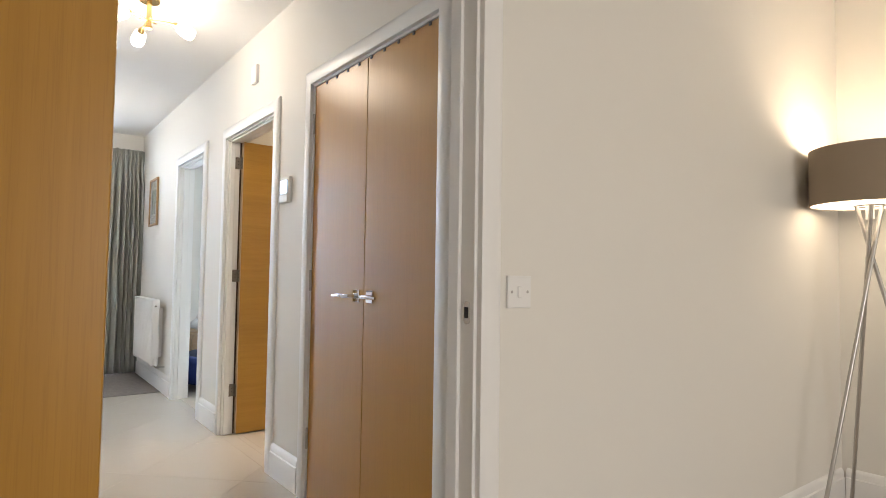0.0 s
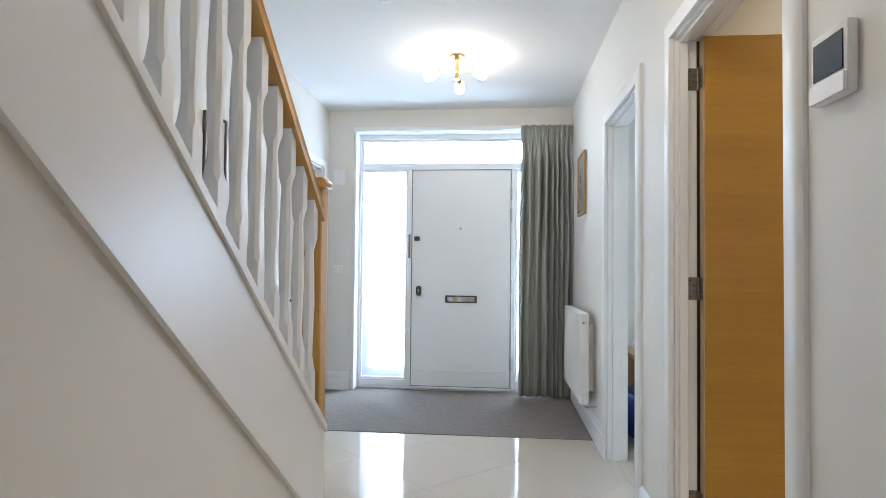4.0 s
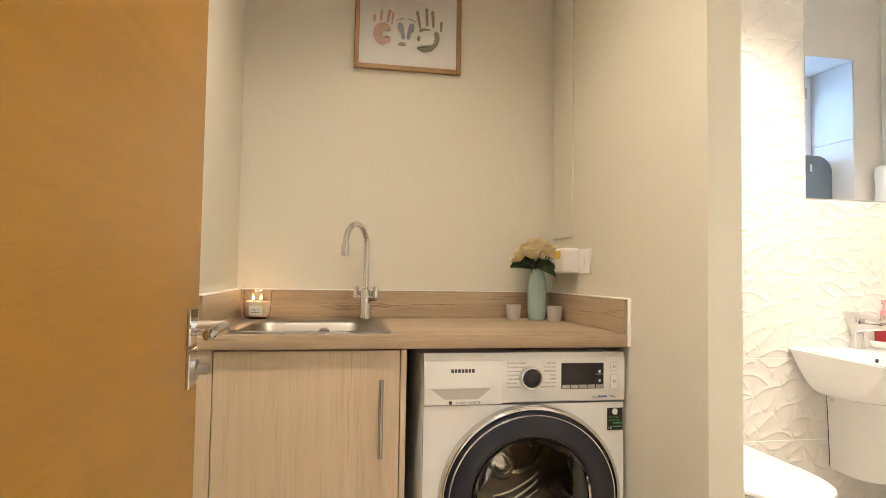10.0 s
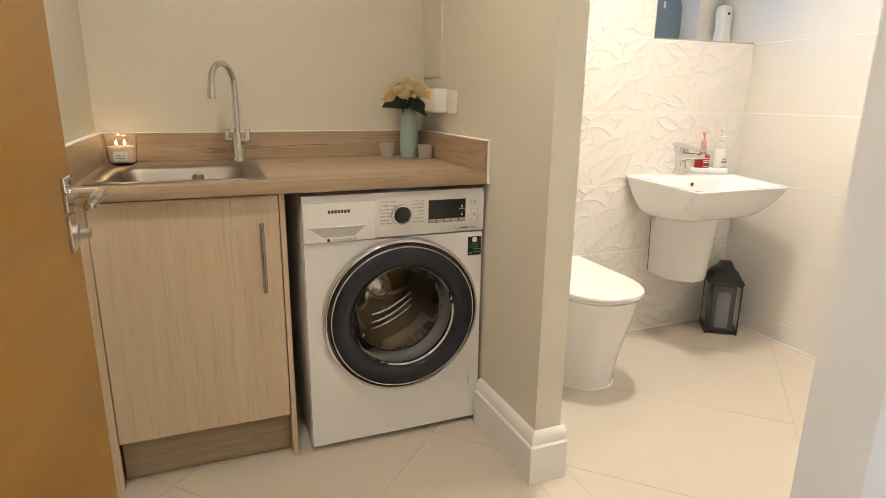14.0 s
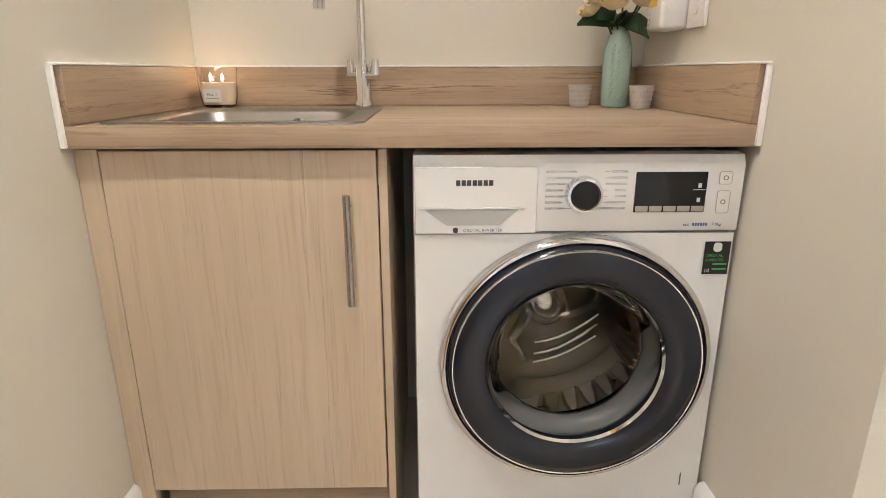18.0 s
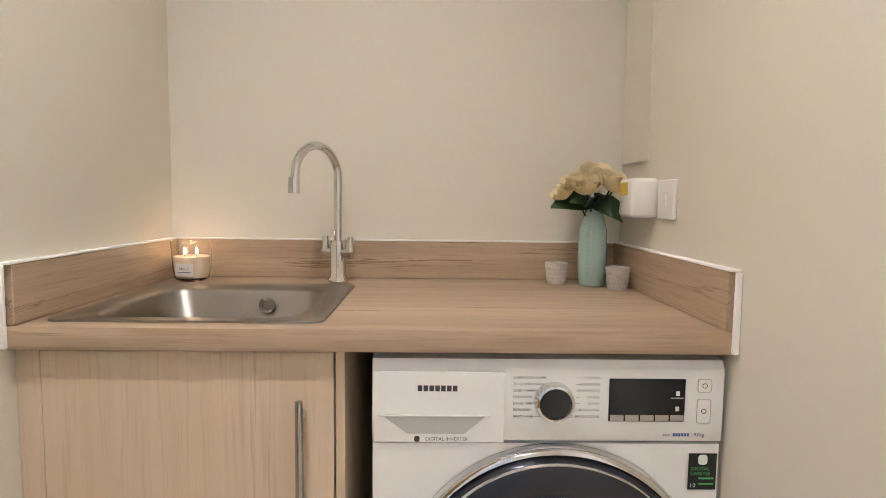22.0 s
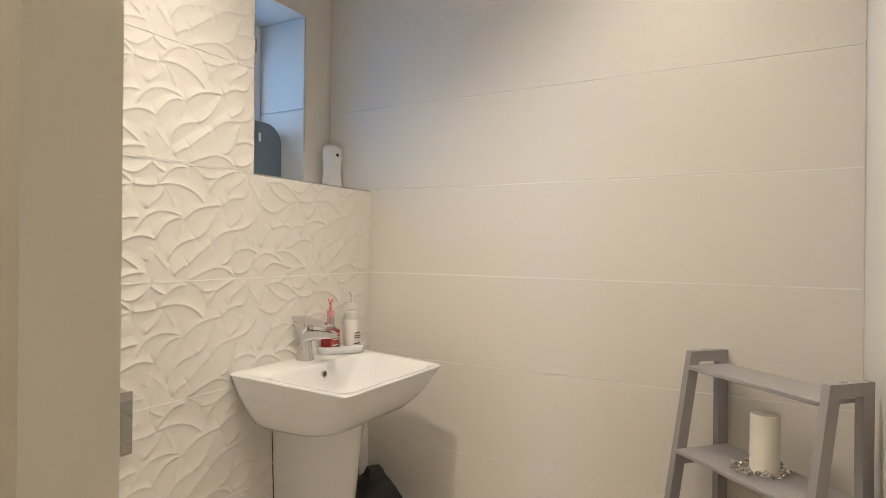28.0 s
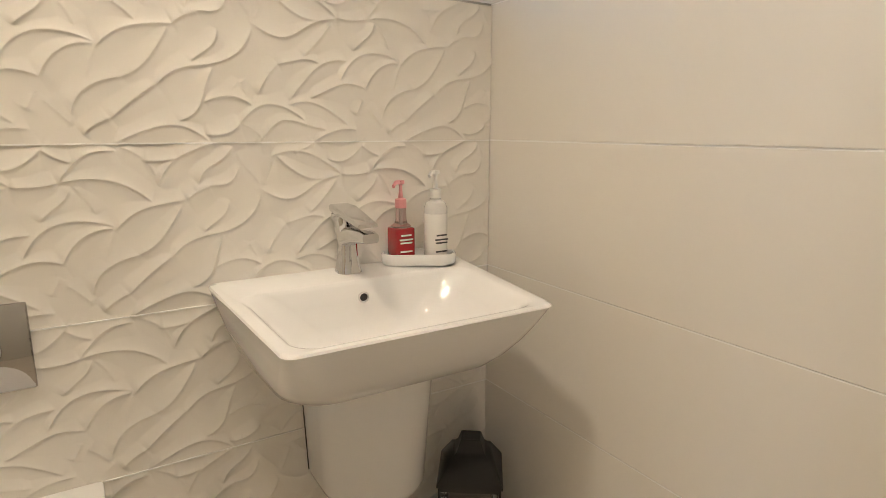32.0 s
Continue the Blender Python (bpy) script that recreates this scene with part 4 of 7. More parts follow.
def washing_machine():
    """Origin at the front's lower right corner seen from the room: local x goes into the machine, y along its front."""
    w = thing("washing_machine", (3.628, 3.190, 0.0), "white front-loading washing machine with a dark round door", "washing machine")
    w.scale = (1.0, 1.017, 1.0)
    W = 0.596
    bm = box((0.012, 0.0, 0.014), (0.57, W, 0.860), 0.008, seg=2)
    front = [f for f in bm.faces if f.normal.x < -0.99]
    bmesh.ops.delete(bm, geom=front, context="FACES")
    part("body", bm, M_APPL, w)
    for y in (0.06, W - 0.06):
        for x in (0.06, 0.5):
            part("foot", lathe([(0, 0), (0.022, 0), (0.022, 0.008), (0.012, 0.012), (0.012, 0.03)], 16, at=(x, y, 0)), M_RUBBER, w)
    # front panel with the round opening
    cy, cz, R = 0.284, 0.452, 0.266
    seg = 72
    bm = bmesh.new()
    inner = [(0.004, cy + R * math.cos(2 * math.pi * k / seg), cz + R * math.sin(2 * math.pi * k / seg)) for k in range(seg)]
    outer = []
    y0, y1, z0, z1 = 0.003, W - 0.003, 0.02, 0.719
    for k in range(seg):
        c, s = math.cos(2 * math.pi * k / seg), math.sin(2 * math.pi * k / seg)
        f = min((y1 - cy) / c if c > 1e-6 else 9, (y0 - cy) / c if c < -1e-6 else 9, (z1 - cz) / s if s > 1e-6 else 9, (z0 - cz) / s if s < -1e-6 else 9)
        outer.append((0.0, cy + f * c, cz + f * s))
    for y, z in ((y1, z1), (y0, z1), (y0, z0), (y1, z0)):
        k = min(range(seg), key=lambda j: (outer[j][1] - y) ** 2 + (outer[j][2] - z) ** 2)
        outer[k] = (0.0, y, z)
    back = [(0.03, p[1], p[2]) for p in inner]
    edge = [(0.014, p[1], p[2]) for p in outer]
    loft([edge, outer, inner, back], bm, cap=False)
    part("front_panel", bm, M_APPL, w, smooth=30)
    # raised fascia
    fas = prism([(0.0, 0.724), (-0.004, 0.729), (-0.002, 0.852), (0.004, 0.866), (0.03, 0.869), (0.03, 0.724)], 0.002, W - 0.002, axis=1)
    f = part("control_panel", fas, M_APPL, w)
    g = part("programme_panel", box((-0.0032, 0.012, 0.735), (-0.0028, 0.372, 0.846)), M_APPL, f)
    g.location = (0, -0.0105, 0.0065)
    # soap drawer, at the left as seen
    dr = part("drawer", box((-0.0062, 0.372, 0.722), (-0.002, W - 0.004, 0.846), 0.0015), M_APPL, f)
    part("drawer_grip", prism([(0.405, 0.768), (0.575, 0.768), (0.535, 0.738), (0.440, 0.738)], -0.0075, -0.006, axis=0), mat("grey recess", (0.50, 0.50, 0.49), 0.4), dr)
    part("drawer_lip", box((-0.010, 0.395, 0.7685), (-0.006, 0.585, 0.772), 0.001), M_APPL, dr)
    # brand mark drawn as plain blocks
    for i in range(7):
        part("mark", box((-0.0068, 0.452 + i * 0.0098, 0.812), (-0.0062, 0.4595 + i * 0.0098, 0.822)), M_INK, dr)
    text("DIGITAL INVERTER", 0.0085, dr, M_INK, (-0.0066, 0.505, 0.7255))
    part("mark", prism(rounded(0.009, 0.010, 0.003, 0.519, 0.7285), -0.0067, -0.0062, axis=0), M_INK, dr)
    kn = part("dial", lathe([(0.034, 0.0), (0.034, 0.008), (0.031, 0.018), (0.027, 0.0195), (0.0255, 0.017)], 40, at=(-0.004, 0.300, 0.789), axis="x"), M_CHROME, g, "chrome-ringed programme dial")
    part("dial_face", lathe([(0.0258, 0.012), (0.0254, 0.0165), (0.024, 0.0172), (0, 0.0170)], 40, at=(-0.004, 0.300, 0.789), axis="x"), M_BLACKGLASS, kn)
    left = ("SUPER ECO WASH", "15' QUICK WASH", "DAILY WASH", "DELICATES", "DARK GARMENT", "BEDDING", "BABY CARE")
    right = ("COTTON", "E COTTON", "SYNTHETICS", "WOOL", "DENIM", "RINSE+SPIN", "ECO DRUM CLEAN")
    for i, s in enumerate(left):
        z = 0.8275 - i * 0.0113
        text(s, 0.0066, g, M_INK, (-0.0042, 0.3685, z))
        part("tick", box((-0.0042, 0.337 if i not in (0, 6) else 0.318, z + 0.0018), (-0.0038, 0.345 if i else 0.322, z + 0.0024)), M_INK, g)
    for i, s in enumerate(right):
        z = 0.8275 - i * 0.0113
        text(s, 0.0066, g, M_INK, (-0.0042, 0.2225, z), align="RIGHT")
        part("tick", box((-0.0042, 0.256, z + 0.0018), (-0.0038, 0.263, z + 0.0024)), M_INK, g)
    disp = part("display", box((-0.0062, 0.078, 0.754), (-0.003, 0.207, 0.829), 0.001), M_BLACKGLASS, g, "black display")
    for i in range(5):
        part("key", box((-0.0068, 0.0795 + i * 0.0255, 0.7555), (-0.006, 0.1025 + i * 0.0255, 0.766), 0.0004), M_STEEL, disp)
    for z in (0.800, 0.773):
        part("segment", box((-0.0068, 0.088, z), (-0.0061, 0.094, z + 0.008)), M_PALE, disp)
    part("segment", box((-0.0068, 0.080, 0.7955), (-0.0061, 0.103, 0.7965)), M_PALE, disp)
    for z0_, z1_ in ((0.806, 0.829), (0.752, 0.794)):
        b = part("button", prism(rounded(0.023, z1_ - z0_, 0.004, 0.0455, (z0_ + z1_) / 2), -0.0058, -0.003, axis=0), M_PLASTIC, g)
        part("rim", tube([(-0.0058, p[0], p[1]) for p in rounded(0.023, z1_ - z0_, 0.004, 0.0455, (z0_ + z1_) / 2)], 0.0006, 6, closed=True), M_STEEL, b)
        part("symbol", lathe([(0.0045, 0), (0.0045, 0.0004), (0.0033, 0.0004), (0.0033, 0.0)], 16, at=(-0.0058, 0.0455, (z0_ + z1_) / 2), axis="x"), M_INK, b)
    text("9.0kg", 0.0085, g, M_INK, (-0.0042, 0.0600, 0.7275))
    text("eco", 0.0085, g, M_INK, (-0.0042, 0.1130, 0.7275))
    for i in range(6):
        part("mark", box((-0.0043, 0.068 + i * 0.0048, 0.7275), (-0.0039, 0.0716 + i * 0.0048, 0.733)), M_BLUEINK, g)
    lab = part("energy_sticker", box((-0.0012, 0.006, 0.637), (-0.0002, 0.054, 0.702)), M_BLACK, w, "black and green guarantee sticker")
    text("DIGITAL", 0.0085, lab, M_GREENINK, (-0.0016, 0.0495, 0.672))
    text("INVERTER", 0.0078, lab, M_GREENINK, (-0.0016, 0.0505, 0.663))
    text("10", 0.011, lab, M_PALE, (-0.0016, 0.0515, 0.641))
    part("mark", prism(rounded(0.016, 0.018, 0.006, 0.030, 0.691), -0.0016, -0.0010, axis=0), M_PALE, lab)
    for z in (0.656, 0.646):
        part("bar", box((-0.0016, 0.010, z), (-0.0011, 0.036, z + 0.003)), M_GREENINK, lab)
    # round door
    at = (0.0, cy, cz)
    dr2 = part("door", lathe([(0.2560, -0.002), (0.2550, 0.012), (0.2508, 0.018), (0.2446, 0.019), (0.2415, 0.014)], 96, at=at, axis="x"), M_CHROME, w, "chrome outer door ring", smooth=60)
    part("door_rim", lathe([(0.2415, 0.006), (0.2394, 0.020), (0.2301, 0.030), (0.1969, 0.036), (0.1741, 0.030), (0.1658, 0.012), (0.1638, 0.0)], 96, at=at, axis="x"), M_NAVY, dr2, "glossy dark blue door rim", smooth=60)
    part("trim_ring", lathe([(0.2342, 0.0265), (0.2327, 0.031), (0.2306, 0.0300)], 96, at=at, axis="x"), M_CHROME, dr2, smooth=60)
    part("inner_ring", lathe([(0.1689, 0.018), (0.1669, 0.022), (0.1627, 0.016)], 96, at=at, axis="x"), M_CHROME, dr2, smooth=60)
    outer = [(0.1650, 0.010), (0.1555, -0.010), (0.1400, -0.075), (0.1240, -0.097), (0.06, -0.108), (0, -0.110)]
    part("glass", lathe(outer + [(r * 0.972, h + 0.004) for r, h in outer[::-1]], 72, at=at, axis="x"), M_SMOKE, dr2, "clear bowl-shaped door glass", smooth=60).visible_shadow = False
    part("seal", lathe([(0.2550, -0.004), (0.2125, -0.030), (0.1866, -0.060), (0.1928, -0.080), (0.1969, -0.12)], 64, at=at, axis="x"), M_BOOT, w, "grey rubber door seal", smooth=60)
    dm = part("drum", lathe([(0.1969, -0.120), (0.2380, -0.125), (0.2400, -0.30), (0.225, -0.325), (0.190, -0.318), (0.150, -0.300), (0.105, -0.296), (0.098, -0.288), (0.060, -0.270), (0.030, -0.262), (0, -0.260)], 64, at=at, axis="x"), M_DRUM, w, "perforated steel drum", smooth=60)
    # pressed back plate: in each third a curved strip and three bowed ribs
    for k in range(3):
        a = radians(120 * k)
        c, s_ = math.cos(a), math.sin(a)

        def on_back(y, z, x=0.284):
            return (x, cy + y * c - z * s_, cz + y * s_ + z * c)
        part("strip", tube([on_back(y, z, x) for y, z, x in ((0.020, 0.010, 0.262), (0.044, -0.036, 0.264), (0.066, -0.096, 0.284), (0.036, -0.158, 0.296))], [0.008, 0.011, 0.010, 0.007], 8), M_RIB, dm)
        for z0, dz, r in ((-0.104, 0.064, 0.0055), (-0.134, 0.070, 0.0060), (-0.156, 0.062, 0.0050)):
            part("rib", tube([on_back(0.020 - 0.150 * u, z0 + dz * u ** 1.7, 0.280 + 0.012 * u) for u in (0, 0.2, 0.4, 0.6, 0.8, 1.0)], [0.003, r, r, r, r, 0.003], 8), M_RIB, dm)
    for k in range(34):
        q = radians(10.55 * k + 1)
        def on_side(x, da, r):
            return (x, cy + r * math.cos(q + da), cz + r * math.sin(q + da))
        part("tooth", loft([[on_side(0.250, -0.080, 0.2375), on_side(0.250, 0.080, 0.2375), on_side(0.165, 0.012, 0.2375)], [on_side(0.252, -0.070, 0.2200), on_side(0.252, 0.070, 0.2200), on_side(0.168, 0.012, 0.2340)]]), M_RIB, dm, smooth=0)
    part("hub", lathe([(0.050, -0.268), (0.046, -0.258), (0.030, -0.252), (0.026, -0.256), (0.014, -0.250), (0, -0.248)], 32, at=at, axis="x"), M_RIB, dm, "bright pressed hub", smooth=60)
    for row in range(5):
        for k in range(26):
            q = radians(360 / 26 * (k + 0.5 * (row % 2)))
            x = 0.145 + 0.034 * row
            part("hole", tube([(x, cy + 0.2405 * math.cos(q), cz + 0.2392 * math.sin(q)), (x, cy + 0.2370 * math.cos(q), cz + 0.2370 * math.sin(q))], 0.0030, 6), M_BLACK, dm)
    for k in range(3):
        q = radians(205 + 120 * k)
        c, s_ = math.cos(q), math.sin(q)

        def lift(x, r, side):
            return (x, cy + r * c - side * s_, cz + r * s_ + side * c)
        rings = [[lift(x, 0.236, wd), lift(x, 0.236 - h, wd * 0.45), lift(x, 0.236 - h, -wd * 0.45), lift(x, 0.236, -wd)] for x, h, wd in ((0.130, 0.020, 0.030), (0.150, 0.050, 0.044), (0.285, 0.050, 0.044), (0.300, 0.020, 0.030))]
        pd = part("paddle", loft(rings), M_RIB, dm)
        for side in (-0.016, 0.0, 0.016):
            part("ridge", tube([lift(x, r, side * f) for x, r, f in ((0.135, 0.212, 0.8), (0.152, 0.184, 1.0), (0.215, 0.180, 1.15), (0.284, 0.184, 1.0), (0.298, 0.208, 0.7))], 0.0045, 8), M_RIB, pd)
    part("mouth_ring", lathe([(0.1530, -0.056), (0.1545, -0.053), (0.1515, -0.052), (0.1500, -0.055)], 72, at=at, axis="x", close=True), M_CHROME, w, "bright ring round the drum mouth", smooth=60)
    part("mouth_lip", lathe([(0.1545, -0.057), (0.1700, -0.050), (0.1790, -0.020)], 64, at=at, axis="x"), M_BOOT, w, "grey lip of the door seal", smooth=60)
    part("drum_ring", lathe([(0.190, -0.116), (0.186, -0.112), (0.182, -0.118)], 64, at=at, axis="x"), M_CHROME, dm, smooth=60)
    wide = Matrix.Translation(Vector(at)) @ Matrix.Diagonal((1.0, 1.038, 1.038, 1.0)) @ Matrix.Translation(-Vector(at))
    dr2.matrix_basis = wide
    part("handle_recess", box((-0.030, cy - 0.222, cz - 0.05), (-0.022, cy - 0.205, cz + 0.05), 0.003), M_BLACK, dr2)
    part("filter_flap_mark", box((-0.0006, 0.040, 0.155), (0.001, 0.042, 0.185)), M_RUBBER, w)


washing_machine()


# ---- toilet room ----
JOINTS = [-0.234, 0.099, 0.432, 0.765, 1.098, 1.431, 1.764, 2.097, 2.430, 2.763]


def plain_tiles():
    """The smooth south wall: long tiles laid in courses, half-bonded."""
    structure("wall_tile_bed", box((2.4662, 1.4837, 0.0), (4.348, 1.4885, CEIL - 0.002)), M_TILEGROUT, "white grout behind the tiles", smooth=0)
    holder = thing("wall_tiling", (0, 0, 0), "smooth matt white wall tiles in long courses", "tiles", kind="structure")
    for k in range(len(JOINTS) - 1):
        z0, z1 = max(0.001, JOINTS[k] + 0.0022), min(CEIL - 0.003, JOINTS[k + 1] - 0.0018)
        if JOINTS[k] > 0:
            part("grout_bead", box((2.467, 1.4880, JOINTS[k] - 0.0018), (4.139 if JOINTS[k] < 1.44 else 4.347, 1.4917, JOINTS[k] + 0.0009)), M_TILEGROUT, holder, smooth=0)
        off = 3.55 if k % 2 else 3.06
        xs = sorted({2.467, 4.139 if JOINTS[k + 1] < 1.44 else 4.347, *[x for x in (off - 1.0, off, off + 1.0) if 2.5 < x < 4.1]})
        for x0, x1 in zip(xs, xs[1:]):
            part("tile", box((x0 + 0.00001, 1.4860, z0), (x1 - 0.00001, 1.4920, z1)), M_TILE, holder, smooth=0)


plain_tiles()


CELL_W, CELL_H = 0.611, 0.333
# one cell of the leaf pattern: start, end, bow and sway of each ridge
RIDGES_UPPER = [(0.178, 0.249, 0.245, 0.321, 0.063, 0.048), (0.166, 0.238, 0.257, 0.28, -0.114, 0.07), (0.18, 0.155, 0.234, 0.212, -0.09, 0.025), (0.17, 0.146, 0.298, 0.217, -0.16, 0.014), (0.308, 0.231, 0.479, 0.259, -0.11, -0.067), (0.335, 0.308, 0.482, 0.261, 0.144, 0.019), (0.34, 0.303, 0.47, 0.257, -0.162, 0.008), (0.448, 0.297, 0.534, 0.325, -0.2, -0.022), (0.534, 0.325, 0.579, 0.299, -0.064, 0), (0.553, 0.264, 0.643, 0.321, 0.15, -0.018), (0.482, 0.261, 0.553, 0.264, -0.052, 0), (0.553, 0.264, 0.704, 0.22, 0.155, -0.002), (0.694, 0.301, 0.764, 0.308, -0.062, 0), (0.719, 0.259, 0.817, 0.332, 0.121, 0.019)]
RIDGES_MIDDLE = [(0.519, 0.198, 0.571, 0.256, -0.065, 0.024), (0.402, 0.176, 0.47, 0.249, -0.027, 0), (0.349, 0.159, 0.443, 0.163, 0.099, -0.025), (0.307, 0.099, 0.349, 0.159, 0.049, 0), (0.373, 0.089, 0.506, 0.173, 0.147, -0.025), (0.414, 0.091, 0.545, 0.117, 0.117, -0.027), (0.485, 0.127, 0.63, 0.181, 0.249, 0.01), (0.547, 0.117, 0.63, 0.176, 0.17, -0.008), (0.636, 0.171, 0.765, 0.221, 0.12, 0.015), (0.765, 0.221, 0.814, 0.246, 0.094, 0), (0.588, 0.057, 0.672, 0.12, 0.17, 0.012), (0.672, 0.12, 0.755, 0.213, -0.087, -0.014), (0.603, 0.019, 0.648, 0.046, 0.07, 0), (0.648, 0.046, 0.726, 0.109, 0.024, 0)]
RIDGES_LOWER = [(0.732, 0.112, 0.827, 0.152, 0.105, 0.012), (0.76, 0.041, 0.831, 0.145, -0.118, -0.043), (0.655, 0.004, 0.812, 0.007, 0.178, -0.026), (0.363, 0.075, 0.504, 0.034, 0.156, 0.022), (0.267, 0.039, 0.406, 0.042, 0.27, 0.018), (0.199, 0.078, 0.294, 0.074, 0.17, -0.006), (0.201, 0.016, 0.267, 0.038, -0.134, 0.005), (0.313, 0.009, 0.454, 0.025, 0.194, 0.06), (0.427, 0.004, 0.518, 0.027, 0.093, -0.002), (0.373, 0.311, 0.42, 0.331, -0.043, 0)]
RIDGES_FAINT = [(0.256, 0.311, 0.3, 0.247, -0.021, -0.016), (0.658, 0.327, 0.715, 0.27, 0.121, 0), (0.575, 0.258, 0.607, 0.204, 0.059, 0), (0.615, 0.108, 0.636, 0.171, 0.039, 0), (0.522, 0.059, 0.539, 0.092, -0, 0), (0.548, 0.076, 0.585, 0.035, 0.019, 0), (0.267, 0.038, 0.309, 0.009, 0.098, 0), (0.244, 0.097, 0.269, 0.123, -0.049, 0), (0.269, 0.123, 0.286, 0.088, 0.01, 0), (0.307, 0.243, 0.331, 0.298, -0.026, 0)]


def leaf_cell(step=0.0015):
    """Height of one pattern cell, 0 to 1: hollow leaves that meet in sharp ridges."""
    nu, nv = int(round(CELL_W / step)), int(round(CELL_H / step))
    U, V = np.meshgrid(np.arange(nu) * CELL_W / nu, np.arange(nv) * CELL_H / nv)
    high = np.zeros_like(U)
    for (x0, y0, x1, y1, bow, sway), full in [(q, 1.0) for q in RIDGES_UPPER + RIDGES_MIDDLE + RIDGES_LOWER] + [(q, 0.5) for q in RIDGES_FAINT]:
        L = math.hypot(x1 - x0, y1 - y0)
        ca, sa = (x1 - x0) / L, (y1 - y0) / L
        for ku in (-1, 0, 1):
            for kv in (-1, 0, 1):
                du, dv = U + ku * CELL_W - x0, V + kv * CELL_H - y0
                a = (du * ca + dv * sa) / L
                off = L * (4 * bow * a * (1 - a) + sway * np.sin(2 * math.pi * a))
                b = -du * sa + dv * ca - off
                taper = np.clip(np.minimum(a + 0.06, 1.06 - a) / 0.16, 0, 1) ** 0.7
                below = 0.45 * np.exp(np.minimum(b, 0) / 0.0024) + 0.55 * np.exp(np.minimum(b, 0) / 0.024)
                above = np.exp(-np.maximum(b, 0) / 0.014)
                rise = np.where((a > -0.06) & (a < 1.06), full * taper * np.where(b < 0, below, above), 0)
                high = np.maximum(high, rise)
    return high


def relief_tiles():
    """The feature wall behind basin and toilet, each tile a relief of wavy leaves."""
    cell = leaf_cell()

    def relief(u, v):
        fu, fv = (u % CELL_W) / CELL_W * cell.shape[1], np.clip(v / CELL_H, 0, 0.9999) * cell.shape[0]
        i, j = np.floor(fu).astype(int), np.floor(fv).astype(int)
        p, q = fu - i, fv - j
        i0, i1, j0, j1 = i % cell.shape[1], (i + 1) % cell.shape[1], j % cell.shape[0], (j + 1) % cell.shape[0]
        return (cell[j0, i0] * (1 - p) + cell[j0, i1] * p) * (1 - q) + (cell[j1, i0] * (1 - p) + cell[j1, i1] * p) * q
    structure("wall_boxing", box((4.128, 1.4930, 0.0), (4.1328, 3.069, 1.4225)), M_TILEGROUT, "white boxed wall that carries the basin and cistern", smooth=0)
    structure("wall_boxing_upper", box((4.128, 2.1145, 1.4225), (4.1328, 3.069, CEIL - 0.002)), M_TILEGROUT, "white boxed pier beside the window", smooth=0)
    structure("pier_side", box((4.1330, 2.1115, 1.4315), (4.349, 2.1155, CEIL - 0.003)), M_TILE, "smooth white tiled side of the pier", smooth=0)
    structure("window_ledge", box((4.1330, 1.4930, 1.4230), (4.349, 2.1115, 1.4310), 0.001), M_TILE, "smooth white tiled ledge below the window")
    part_trim = structure("tile_trim", box((4.1285, 1.4928, 1.4275), (4.1345, 2.1135, 1.4325), 0.0008), M_STEEL, "thin metal tile trim along the ledge")
    structure("tile_trim_upright", box((4.1285, 2.1090, 1.4326), (4.1345, 2.1140, CEIL - 0.003), 0.0008), M_STEEL, "thin metal tile trim up the pier")
    holder = thing("feature_tiling", (0, 0, 0), "matt white wall tiles with a deep wavy leaf relief", "tiles", kind="structure")
    step = 0.0018
    g = 0.0014
    AMP = 0.0054

    def make(y0, y1, z0, z1, zbase):
        ny, nz = max(2, int((y1 - y0) / step)), max(2, int((z1 - z0) / step))
        yy, zz = np.linspace(y0, y1, ny + 1), np.linspace(z0, z1, nz + 1)
        Y, Z = np.meshgrid(yy, zz)
        X = 4.1268 - AMP * relief(3.0 - Y, Z - zbase)
        n = (ny + 1) * (nz + 1)
        verts = np.stack([X, Y, Z], -1).reshape(-1, 3)
        i = np.arange(n).reshape(nz + 1, ny + 1)
        quads = np.stack([i[:-1, :-1], i[1:, :-1], i[1:, 1:], i[:-1, 1:]], -1).reshape(-1, 4)
        rim = np.concatenate([i[0, :], i[1:, -1], i[-1, -2::-1], i[-2:0:-1, 0]])
        back_ring = verts[rim].copy()
        back_ring[:, 0] = 4.1300
        m = len(rim)
        allv = np.concatenate([verts, back_ring])
        k = np.arange(m)
        sides = np.stack([rim, rim[(k + 1) % m], n + (k + 1) % m, n + k], -1)
        me = bpy.data.meshes.new("relief_tile")
        me.from_pydata(allv.tolist(), [], quads.tolist() + sides.tolist())
        me.materials.append(M_TILE)
        me.shade_smooth()
        me.set_sharp_from_angle(angle=radians(42))
        ob = new("relief_tile", me)
        ob.parent = holder
    for z in JOINTS[1:-1]:
        part("grout_line", box((4.1232, 1.4935 if z < 1.43 else 2.1155, z - g + 0.0002), (4.1278, 3.068, z + g - 0.0002)), M_TILEGROUT, holder) if abs(z - 1.431) > 0.01 else None
    part("grout_line", box((4.1232, 2.1155, 1.4265), (4.1278, 3.068, 1.4296)), M_TILEGROUT, holder)
